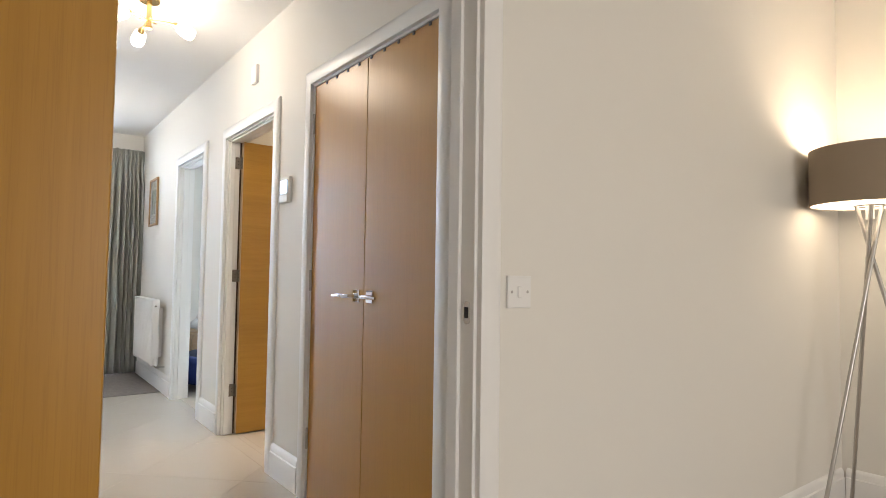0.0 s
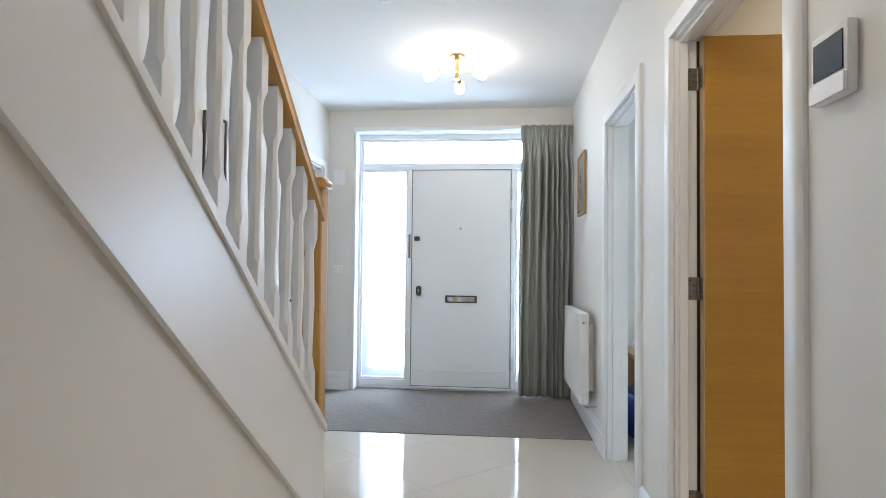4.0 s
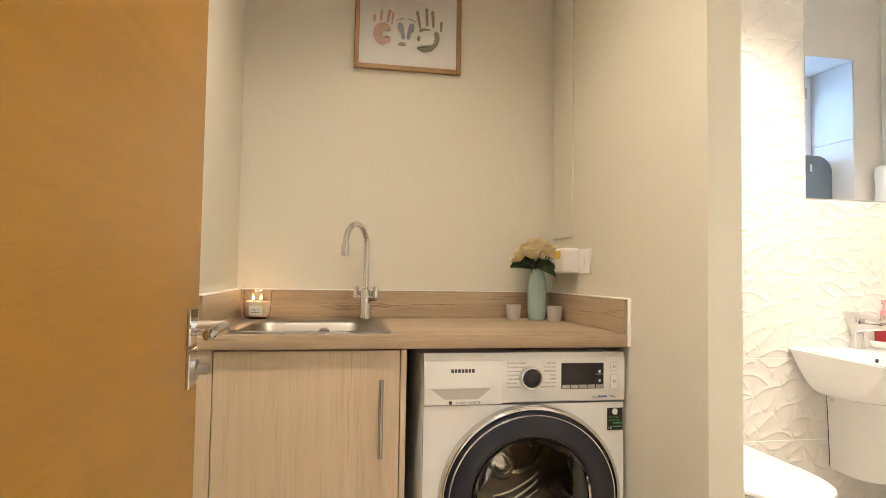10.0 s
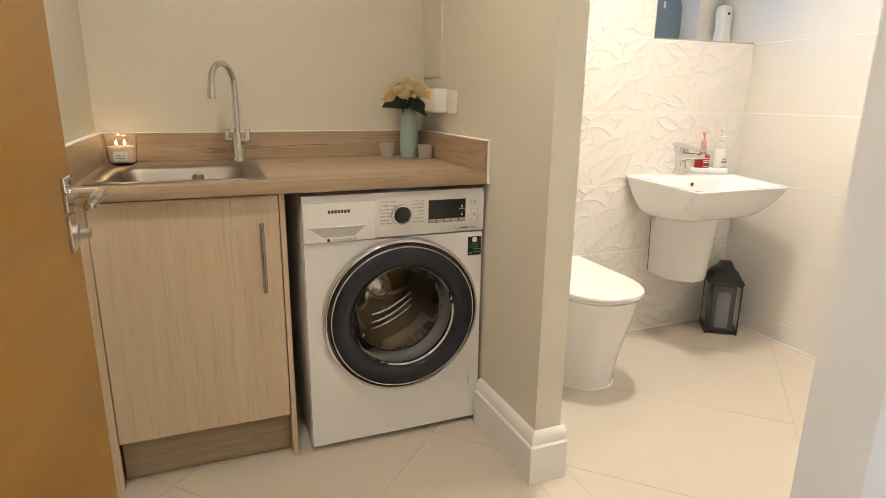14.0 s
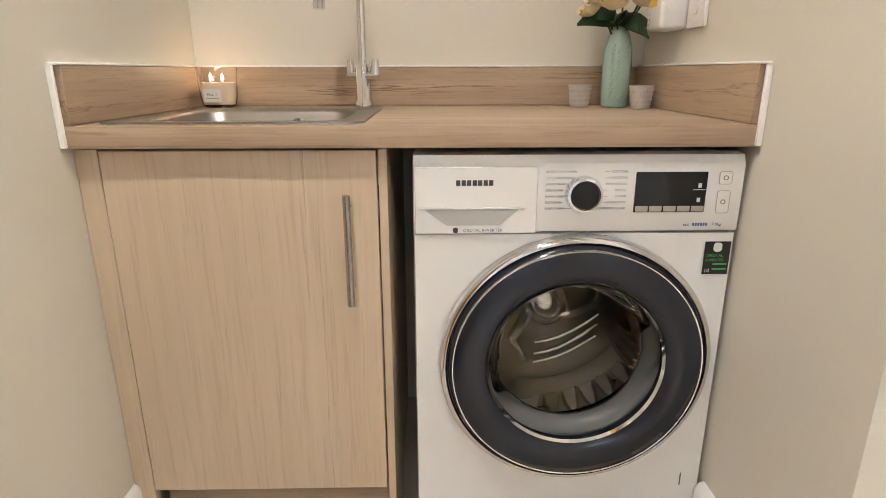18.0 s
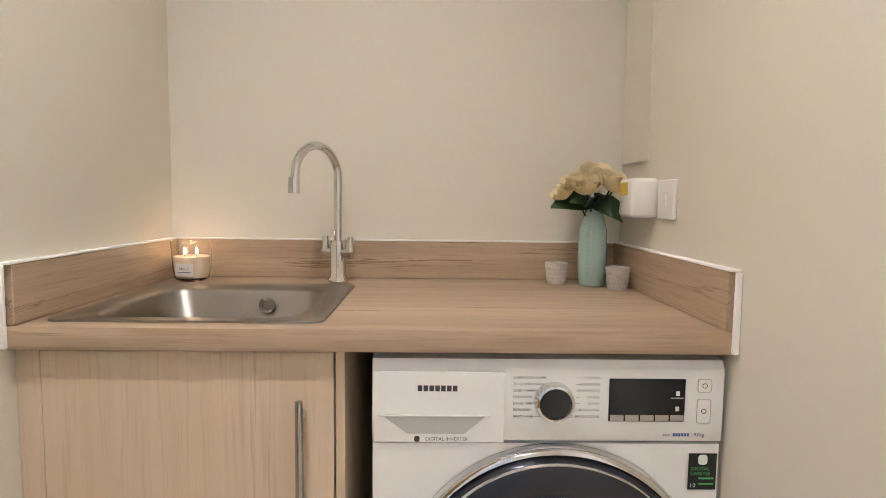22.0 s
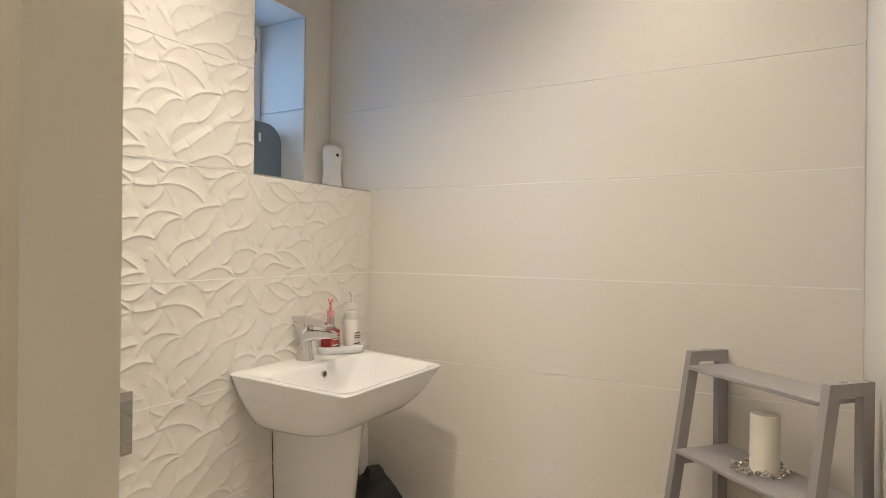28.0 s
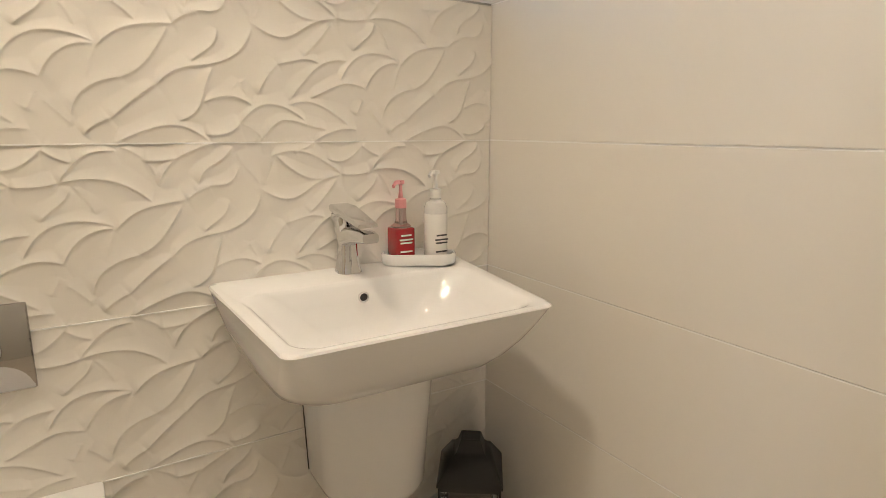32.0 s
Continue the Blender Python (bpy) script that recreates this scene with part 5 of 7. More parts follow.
    for k in range(len(JOINTS) - 1):
        z0, z1 = max(0.001, JOINTS[k] + g), min(CEIL - 0.003, JOINTS[k + 1] - g)
        lowest = 1.4935 if JOINTS[k + 1] < 1.45 else 2.1155
        if JOINTS[k + 1] < 1.45 and JOINTS[k + 1] > 1.43:
            z1 = 1.4265
        ys = sorted({lowest, 3.068, *[y for y in (2.009, 2.620) if lowest + 0.02 < y < 3.05]})
        for y0, y1 in zip(ys, ys[1:]):
            make(y0 + 0.00002, y1 - 0.00002, z0, z1, JOINTS[k])


relief_tiles()
structure("floor_sealant", box((2.467, 1.4921, 0.0), (4.118, 1.4985, 0.007), 0.002), M_TILEGROUT, "white sealant between wall tiles and floor")
structure("floor_sealant_feature", box((4.1135, 1.4985, 0.0), (4.1205, 3.068, 0.007), 0.002), M_TILEGROUT, "white sealant between feature tiles and floor")


def wc_window():
    w = thing("window_1", (0, 0, 0), "small white framed window with frosted glass in a deep reveal", "window", kind="structure")
    x0, x1 = 4.60, 4.66
    for lo, hi in (((x0, 1.645, 1.430), (x1, 1.688, 2.136)), ((x0, 2.298, 1.430), (x1, 2.351, 2.136)), ((x0, 1.688, 1.430), (x1, 2.298, 1.488)), ((x0, 1.688, 2.088), (x1, 2.298, 2.136))):
        part("window_frame", box(lo, hi, 0.004), M_UPVC, w)
    g = part("pane", box((4.63, 1.688, 1.488), (4.636, 2.298, 2.088)), M_FROST, w, "frosted glass", smooth=0)
    g.visible_shadow = False
    part("hinge", box((4.588, 1.678, 2.018), (4.602, 1.703, 2.078), 0.003), M_STEEL, w)
    for lo, hi in (((4.352, 1.6435, 1.4285), (4.60, 1.6475, 1.760)), ((4.352, 1.6435, 1.763), (4.60, 1.6475, 2.136))):
        part("reveal_tile", box(lo, hi, 0.001), M_TILE, w)
    b = thing("air_freshener", (4.52, 1.766, 1.4285), "slate grey rounded air purifier on the window sill", "air freshener")
    part("casing", prism([(y, z) for y, z in rounded(0.24, 0.27, 0.085, 0.0, 0.135)], -0.045, 0.045, axis=0), mat("slate plastic", (0.17, 0.22, 0.27), 0.35), b)
    part("panel", box((-0.0465, -0.006, 0.19), (-0.0445, 0.006, 0.225), 0.0005), M_PLASTIC, b)
    d = thing("scent_dispenser", (4.292, 1.540, 1.4315), "white plastic scent dispenser standing on the ledge", "dispenser")
    rings = []
    for z, wd, dp in ((0.0, 0.090, 0.064), (0.015, 0.088, 0.062), (0.06, 0.074, 0.056), (0.10, 0.070, 0.054), (0.14, 0.080, 0.056), (0.17, 0.080, 0.054), (0.185, 0.070, 0.048), (0.192, 0.048, 0.036)):
        rings.append([(x, y, z) for x, y in rounded(dp, wd, min(dp, wd) * 0.35)])
    part("casing", loft(rings), M_PLASTIC, d, smooth=60)
    part("nozzle", lathe([(0.007, 0), (0.007, 0.003), (0.004, 0.003), (0, 0.001)], 14, at=(-0.027, 0, 0.150), axis="x"), M_BLACK, d)


wc_window()


def basin():
    b = thing("wash_basin", (4.125, 1.914, 0.811), "white ceramic wash basin on a half pedestal", "basin")
    # local x runs out from the wall to the front (negative), y along the wall
    def ring(w, d, r, z, cx):
        """Narrower and a little lower towards the front."""
        fade = max(0.0, 1 + z / 0.2)
        return [(0.95 * x, y * (1.0 + 0.11 * (x + 0.23) / 0.46), z + 0.045 * x * fade) for x, y in rounded(w, d, r, cx, 0, n=7)]
    shell = [ring(*q) for q in ((0.25, 0.34, 0.10, -0.184, -0.135), (0.315, 0.420, 0.10, -0.175, -0.168), (0.352, 0.462, 0.09, -0.156, -0.186), (0.382, 0.488, 0.075, -0.126, -0.199), (0.412, 0.512, 0.055, -0.086, -0.2115), (0.438, 0.532, 0.036, -0.042, -0.222), (0.453, 0.545, 0.026, -0.012, -0.2285), (0.459, 0.550, 0.022, -0.004, -0.2295), (0.454, 0.545, 0.022, 0.0, -0.2295), (0.438, 0.530, 0.022, 0.0, -0.2295))]
    well = []
    for z, back, front, d, r in ((-0.0005, -0.110, -0.441, 0.505, 0.045), (-0.003, -0.114, -0.437, 0.494, 0.05), (-0.012, -0.118, -0.430, 0.474, 0.055), (-0.045, -0.126, -0.420, 0.425, 0.065), (-0.095, -0.136, -0.404, 0.355, 0.075), (-0.128, -0.158, -0.372, 0.270, 0.075), (-0.138, -0.235, -0.290, 0.05, 0.024)):
        well.append(ring(back - front, d, r, z, (back + front) / 2))
    b.scale = (1.0, 1.032, 1.0)
    part("bowl", loft(shell + well), M_CERAMIC, b, smooth=50)
    def apron(depth, wd, z, n=16):
        """Flat against the wall with straight sides and a round front."""
        r = wd / 2
        return [(-0.001, r - 0.024, z)] + [(-(depth - r) - r * math.cos(a), r * math.sin(a) - 0.024, z) for a in [math.pi / 2 - math.pi * k / n for k in range(n + 1)]] + [(-0.001, -r - 0.024, z)]
    part("half_pedestal", loft([apron(dp, wd, z) for z, dp, wd in ((-0.507, 0.195, 0.222), (-0.503, 0.208, 0.236), (-0.490, 0.213, 0.242), (-0.30, 0.232, 0.258), (-0.14, 0.25, 0.272))]), M_CERAMIC, b, smooth=50)
    part("wall_gap", prism([(0.1090, -0.19), (0.1112, -0.19), (0.1000, -0.487), (0.0978, -0.487)], -0.0035, -0.001, axis=0), M_DARK, b, "thin dark gap beside the pedestal")
    part("screw_cap", lathe([(0, -0.004), (0.0065, -0.004), (0.0065, 0.004), (0.004, 0.0045), (0, 0.003)], 16, at=(-0.030, 0.1075, -0.212), axis="y"), M_CHROME, b, "small chrome screw cap")
    part("overflow", lathe([(0.012, 0.004), (0.012, 0.006), (0.0085, 0.006), (0.0085, -0.004), (0, -0.004)], 24, at=(-0.1265, 0.004, -0.040), axis="x"), M_CHROME, b, "round chrome overflow")
    part("overflow_hole", lathe([(0.0085, 0.003), (0.0, 0.003)], 20, at=(-0.1272, 0.004, -0.040), axis="x"), M_BLACK, b)
    part("waste", lathe([(0.030, 0.0), (0.028, 0.006), (0.0, 0.008)], 24, at=(-0.250, 0, -0.146)), M_CHROME, b)


basin()


def basin_tap():
    t = thing("basin_mixer_tap", (4.086, 1.914, 0.8085), "chrome basin mixer tap with a flat lever", "tap", turn=180)
    rings = []
    for z, w, d, cx in ((0.0, 0.060, 0.056, 0.0), (0.006, 0.058, 0.054, 0.0), (0.03, 0.050, 0.047, 0.0), (0.07, 0.045, 0.043, 0.0), (0.10, 0.054, 0.050, -0.004), (0.122, 0.066, 0.058, -0.006), (0.132, 0.064, 0.056, -0.006)):
        rings.append([(x, y, z) for x, y in rounded(w, d, 0.021, cx)])
    part("body", loft(rings), M_CHROME, t, smooth=50)
    rings = []
    for x, z, h, w in ((0.008, 0.082, 0.046, 0.044), (0.06, 0.092, 0.034, 0.042), (0.110, 0.096, 0.026, 0.040), (0.128, 0.095, 0.020, 0.036)):
        rings.append([(x, y, z + q) for y, q in rounded(w, h, h * 0.35)])
    part("spout", loft(rings), M_CHROME, t, smooth=50)
    rings = []
    for x, z, h, w in ((-0.044, 0.143, 0.016, 0.050), (0.0, 0.138, 0.022, 0.056), (0.05, 0.131, 0.014, 0.052), (0.115, 0.120, 0.008, 0.044)):
        rings.append([(x, y, z + q) for y, q in rounded(w, h, h * 0.35)])
    part("lever", loft(rings), M_CHROME, t, smooth=50)


basin_tap()


def toilet():
    t = thing("toilet", (4.124, 2.622, 0.0), "white ceramic back-to-wall toilet with its lid shut", "toilet")
    def outline(L, W, z, blunt=0.5, n=28):
        """Flat against the wall, rounded at the front; L long, W wide."""
        pts = []
        for k in range(n + 1):
            a = math.pi * (k / n) - math.pi / 2
            c, s = math.cos(a), math.sin(a)
            rx = L * blunt
            pts.append((-(L - rx) - rx * max(0, c) ** 0.9, -W / 2 * math.copysign(abs(s) ** 0.8, s) * 1.0, z))
        return [(-0.001, W / 2, z)] + pts + [(-0.001, -W / 2, z)]
    rings = [outline(0.452, 0.246, 0.001, 0.36), outline(0.452, 0.250, 0.03, 0.36), outline(0.470, 0.275, 0.14, 0.37), outline(0.508, 0.322, 0.28, 0.40), outline(0.535, 0.352, 0.375, 0.42), outline(0.540, 0.356, 0.398, 0.42), outline(0.530, 0.346, 0.402, 0.42)]
    part("pan", loft(rings), M_CERAMIC, t, smooth=50)
    part("sealant", loft([outline(0.458, 0.256, 0.0005, 0.36), outline(0.456, 0.253, 0.005, 0.36)]), M_TILEGROUT, t, "white sealant round the foot")
    part("seat", loft([outline(0.545, 0.352, 0.405, 0.43), outline(0.55, 0.358, 0.410, 0.43), outline(0.548, 0.356, 0.416, 0.43)]), M_PLASTIC, t, smooth=40)
    part("lid", loft([outline(0.555, 0.362, 0.4195, 0.44), outline(0.562, 0.368, 0.424, 0.44), outline(0.560, 0.366, 0.432, 0.44), outline(0.545, 0.350, 0.436, 0.44)]), M_PLASTIC, t, "white lid, shut", smooth=40)
    for y in (-0.075, 0.075):
        part("lid_hinge", tube([(-0.03, y - 0.02, 0.418), (-0.03, y + 0.02, 0.418)], 0.010, 12), M_CHROME, t)
    t.scale = (1.035, 1.02, 1.0)
    f = thing("flush_plate", (4.1245, 2.6185, 0.741), "polished chrome dual flush plate on the feature tiles", "flush plate")
    part("plate", box((-0.010, -0.102, -0.081), (0.0, 0.102, 0.081), 0.003, seg=2), M_PLATE, f)
    out = rounded(0.112, 0.068, 0.033)
    part("button_gap", tube([(-0.0102, y, z) for y, z in rounded(0.1125, 0.0685, 0.034)], 0.0012, 6, closed=True), M_BLACK, f)
    part("button_ring", tube([(-0.0108, y, z) for y, z in out], 0.0014, 6, closed=True), M_CHROME, f)
    part("button", prism(rounded(0.106, 0.062, 0.030), -0.0120, -0.0095, axis=0), M_PLATE, f)
    part("button_split", box((-0.0124, -0.0006, -0.028), (-0.0119, 0.0006, 0.028)), M_BLACK, f)


toilet()


M_PALE_WICK = mat("cotton wick", (0.72, 0.68, 0.60), 0.8)


def ladder_shelf():
    s = thing("ladder_shelf", (2.900, 1.597, 0), "grey painted wooden ladder shelf standing across the corner", "shelf unit", turn=137)
    # local x along the front to the other side frame, local y to the back
    Wd, H, slope, depth, thick, leg = 0.452, 0.907, 0.172, 0.132, 0.021, 0.034

    def front(z):
        return -(H - z) * slope
    boards = (0.868, 0.632, 0.388, 0.140)
    for x0, x1 in ((0.0, thick), (Wd - thick, Wd)):
        # one flat panel: a leaning and an upright leg, joined by a head and a rail under each board
        bm = prism([(front(0), 0), (front(0) + leg, 0), (front(H) + leg, H), (front(H), H)], x0, x1, axis=0)
        prism([(depth - leg, 0), (depth, 0), (depth, H), (depth - leg, H)], x0, x1, axis=0, bm=bm)
        for lo, hi in [(H - 0.030, H)] + [(z - 0.046, z - 0.010) for z in boards[1:]]:
            prism([(front(lo) + leg, lo), (depth - leg, lo), (depth - leg, hi), (front(hi) + leg, hi)], x0, x1, axis=0, bm=bm)
        sf = part("side_frame", bm, M_GREYWOOD, s, smooth=0)
        part("catch", tube([((x0 + x1) / 2, 0.046, H + 0.0015), ((x0 + x1) / 2, 0.058, H + 0.002), ((x0 + x1) / 2, 0.062, H - 0.012)], 0.0035, 8), M_STEEL, sf, "small metal catch")
    for z in boards:
        part("shelf", box((thick + 0.001, front(z) - 0.006, z - 0.012), (Wd - thick - 0.001, depth - 0.004, z), 0.002), M_GREYWOOD, s)
        if z < 0.8:
            for x0 in (thick + 0.0005, Wd - thick - 0.0125):
                part("batten", box((x0, front(z) + 0.04, z - 0.034), (x0 + 0.012, depth - 0.04, z - 0.0125), 0.001), M_GREYWOOD, s)
    m = s.matrix_basis
    c = thing("pillar_candle", m @ Vector((0.232, 0.050, 0.632)), "thick white pillar candle on the shelf", "candle")
    part("wax", lathe([(0, 0), (0.036, 0), (0.035, 0.004), (0.035, 0.146), (0.032, 0.150), (0.012, 0.148), (0, 0.147)], 28), mat("white wax", (0.78, 0.74, 0.66), 0.5, var=0.02), c)
    part("wick", tube([(0, 0, 0.146), (0.001, 0, 0.152)], 0.0008, 6), M_PALE_WICK, c)
    w = thing("bead_wreath", m @ Vector((0.232, 0.030, 0.632)), "ring of silver and pearl beads round the candle", "bead wreath")
    rng = random.Random(3)
    pearl = mat("silver pearl", (0.66, 0.63, 0.59), 0.12, metal=0.85, var=0.15)
    part("wire", tube([(0.056 * math.cos(2 * math.pi * k / 24), 0.050 * math.sin(2 * math.pi * k / 24), 0.008) for k in range(24)], 0.0012, 6, closed=True), M_STEEL, w)
    for k in range(46):
        a = 2 * math.pi * k / 46 + rng.uniform(-0.08, 0.08)
        r = rng.uniform(0.047, 0.068)
        rad = rng.choice((0.0035, 0.0045, 0.0055, 0.0065))
        z = rad + rng.uniform(0, 0.014)
        bd = part("bead", lathe([(rad * math.sin(math.pi * j / 8), -rad * math.cos(math.pi * j / 8)) for j in range(9)], 12, at=(r * math.cos(a), r * 0.9 * math.sin(a), z)), pearl, w)
        if k % 3 == 0:
            part("twig", tube([(0.054 * math.cos(a - 0.1), 0.048 * math.sin(a - 0.1), 0.008), (r * math.cos(a), r * 0.9 * math.sin(a), z)], 0.0008, 5), M_STEEL, bd)
    return s


ladder_shelf()


def lantern():
    l = thing("lantern", (3.983, 1.640, 0.0), "black metal candle lantern on the tiled floor", "lantern", turn=-36)
    a, H = 0.077, 0.270
    part("base", box((-a, -a, 0.004), (a, a, 0.016), 0.002), M_BLACK, l)
    for x in (-1, 1):
        for y in (-1, 1):
            part("post", box((x * a - 0.006 if x > 0 else -a, y * a - 0.006 if y > 0 else -a, 0.0), (a if x > 0 else -a + 0.006, a if y > 0 else -a + 0.006, H), 0.001), M_BLACK, l)
    for z in (0.016, H - 0.012):
        for q in (-1, 1):
            part("rail", box((-a, q * a - 0.005 if q > 0 else -a, z), (a, a if q > 0 else -a + 0.005, z + 0.010)), M_BLACK, l)
            part("rail", box((q * a - 0.005 if q > 0 else -a, -a + 0.006, z), (a if q > 0 else -a + 0.005, a - 0.006, z + 0.010)), M_BLACK, l)
    sq = [(1, 1), (-1, 1), (-1, -1), (1, -1)]
    part("roof", loft([[(s * w, t * w, z) for s, t in sq] for w, z in ((a + 0.004, H), (a + 0.004, H + 0.006), (0.050, H + 0.058), (0.043, H + 0.061), (0.034, H + 0.072), (0.025, H + 0.098), (0.023, H + 0.100))]), M_BLACK, l)
    for q, ax in ((-1, 0), (1, 0), (-1, 1), (1, 1)):
        bm = box((q * (a - 0.004) - 0.001, -a + 0.007, 0.027), (q * (a - 0.004) + 0.001, a - 0.007, H - 0.013)) if ax == 0 else box((-a + 0.007, q * (a - 0.004) - 0.001, 0.027), (a - 0.007, q * (a - 0.004) + 0.001, H - 0.013))
        g = part("pane", bm, M_GLASS, l, "clear glass pane", smooth=0)
        g.visible_shadow = False
    # a smaller black housing stands inside, with a grey-blue pane in each face
    b, top = 0.056, H - 0.020
    inner = part("inner_housing", box((-b, -b, 0.0165), (b, b, top), 0.002), M_BLACK, l, "black inner candle housing")
    pane = mat("grey blue pane", (0.16, 0.19, 0.23), 0.25, var=0.15, scale=12)
    for q in (-1, 1):
        part("window", box((q * (b + 0.001) - 0.001, -0.031, 0.030), (q * (b + 0.001) + 0.001, 0.031, top - 0.030), 0.0005), pane, inner, "dull grey-blue pane")
        part("window", box((-0.031, q * (b + 0.001) - 0.001, 0.030), (0.031, q * (b + 0.001) + 0.001, top - 0.030), 0.0005), pane, inner, "dull grey-blue pane")
    part("door_knob", lathe([(0, 0), (0.004, 0.002), (0.006, 0.008), (0, 0.012)], 12, at=(a, a - 0.012, 0.15), axis="x"), M_BLACK, l)


lantern()


# ---- hall fittings ----
def ceiling_light(x, y, turn):
    l = thing("ceiling_light", (x, y, CEIL), "brass three-arm ceiling light with lit glass shades", "ceiling light", turn, group="hall ceiling lights")
    part("ceiling_plate", lathe([(0, 0), (0.055, 0), (0.055, -0.012), (0.050, -0.018), (0.0, -0.018)], 28), M_BRASS, l)
    part("stem", lathe([(0.013, -0.018), (0.013, -0.145), (0.018, -0.150), (0.018, -0.165), (0, -0.168)], 20), M_BRASS, l)
    for k in range(3):
        a = radians(120 * k)
        c, s = math.cos(a), math.sin(a)
        arm = part("arm", tube([(-0.05 * c, -0.05 * s, -0.115), (0.02 * c, 0.02 * s, -0.118), (0.10 * c, 0.10 * s, -0.122), (0.135 * c, 0.135 * s, -0.13)], 0.005, 10), M_BRASS, l)
        d = Vector((c * 0.80, s * 0.80, -0.45)).normalized()
        o = Vector((0.125 * c, 0.125 * s, -0.125))
        part("cup", tube([o, o + d * 0.028], [0.012, 0.020], 16), M_BRASS, arm)
        sh = part("shade", tube([o + d * q for q in (0.022, 0.035, 0.06, 0.095, 0.112, 0.118)], [0.016, 0.030, 0.034, 0.036, 0.030, 0.016], 20), M_GLOW, arm, "frosted ribbed glass shade, lit", smooth=60)
        sh.visible_shadow = False
    lamp("POINT", (x, y, CEIL - 0.20), POWER_HALL, WARM, 0.10)


ceiling_light(1.45, 3.72, 95)
ceiling_light(1.14, 5.98, 88)


def smoke_alarm():
    a = thing("smoke_alarm", (0.83, 5.05, CEIL), "round white smoke alarm on the ceiling", "smoke alarm")
    part("base", lathe([(0, 0), (0.062, 0), (0.062, -0.010), (0.057, -0.014), (0, -0.014)], 28), M_PLASTIC, a)
    part("cover", lathe([(0.053, -0.014), (0.053, -0.030), (0.046, -0.042), (0.030, -0.046), (0, -0.046)], 28), M_PLASTIC, a)
    part("vent_ring", lathe([(0.0535, -0.018), (0.0535, -0.023), (0.0525, -0.0205)], 28, close=True), M_RUBBER, a, "dark vent slots")
    part("button", lathe([(0.012, -0.045), (0.012, -0.049), (0, -0.050)], 16), M_PLASTIC, a)


smoke_alarm()


def radiator():
    r = thing("radiator", (1.955, 6.42, 0), "white panel radiator below the hall picture", "radiator")
    z0, z1, L = 0.24, 0.83, 0.415
    bm = bmesh.new()
    n = 24
    prof = []
    for k in range(n):
        ya, yb = -L + 2 * L * k / n, -L + 2 * L * (k + 1) / n
        prof += [(0.010, ya), (0.010, ya + 0.010), (0.0, ya + 0.016), (0.0, yb - 0.006)]
    prof += [(0.010, L), (0.022, L), (0.022, -L)]
    part("panel", prism([(x, y) for x, y in prof], z0 + 0.02, z1 - 0.02), M_GLOSS, r)
    part("top_grille", box((0.0, -L, z1 - 0.02), (0.065, L, z1), 0.004), M_GLOSS, r)
    part("bottom_edge", box((0.002, -L, z0), (0.022, L, z0 + 0.02), 0.003), M_GLOSS, r)
    for y in (-L - 0.001, L - 0.005):
        part("side_cover", box((0.004, y, z0 + 0.01), (0.065, y + 0.006, z1 - 0.002), 0.002), M_GLOSS, r)
    part("back_panel", box((0.050, -L + 0.01, z0 + 0.02), (0.064, L - 0.01, z1 - 0.02)), M_GLOSS, r)
    part("air_valve", lathe([(0.009, 0), (0.009, 0.010), (0.005, 0.014), (0, 0.014)], 14, at=(0.03, -L - 0.001, z1 - 0.06), axis="y"), M_CHROME, r)
    v = part("valve", lathe([(0.016, 0.0), (0.018, 0.012), (0.018, 0.060), (0.014, 0.068), (0, 0.07)], 18, at=(0.035, -L - 0.035, 0.245)), M_PLASTIC, r, "white thermostatic valve")
    part("tail", tube([(0.112, -L - 0.035, 0.232), (0.045, -L - 0.035, 0.232), (0.035, -L - 0.035, 0.238), (0.035, -L - 0.035, 0.25)], 0.0075, 10), M_CHROME, v)
    part("elbow", tube([(0.035, -L - 0.035, 0.24), (0.035, -L + 0.01, 0.255)], 0.009, 10), M_CHROME, v)
    for y in (-0.28, 0.28):
        part("bracket", box((0.064, y - 0.015, 0.3), (0.115, y + 0.015, 0.75)), M_GLOSS, r)


radiator()


def picture(name, at, face, w, h, frame_w, frame_mat, mount, label, group=""):
    """A framed picture; face: the way its glass looks, along x."""
    p = thing(name, at, label, "picture")
    d = 0.020 * face
    def bx(y0, y1, z0, z1, x0, x1, bev=0.0):
        return box((min(x0, x1), y0, z0), (max(x0, x1), y1, z1), bev)
    part("frame", bx(-w / 2, -w / 2 + frame_w, 0, h, 0.002 * face, d, 0.002), frame_mat, p)
    part("frame", bx(w / 2 - frame_w, w / 2, 0, h, 0.002 * face, d, 0.002), frame_mat, p)
    part("frame", bx(-w / 2 + frame_w, w / 2 - frame_w, 0, frame_w, 0.002 * face, d, 0.002), frame_mat, p)
    part("frame", bx(-w / 2 + frame_w, w / 2 - frame_w, h - frame_w, h, 0.002 * face, d, 0.002), frame_mat, p)
    part("mount", bx(-w / 2 + frame_w, w / 2 - frame_w, frame_w, h - frame_w, 0.003 * face, 0.008 * face), mount, p, smooth=0)
    return p


M_MOUNT = mat("white picture mount", (0.80, 0.78, 0.74), 0.7, var=0.01)
M_FRAMEOAK = wood("oak picture frame", (0.30, 0.17, 0.07), (0.44, 0.27, 0.12), axis=2, rough=0.4)


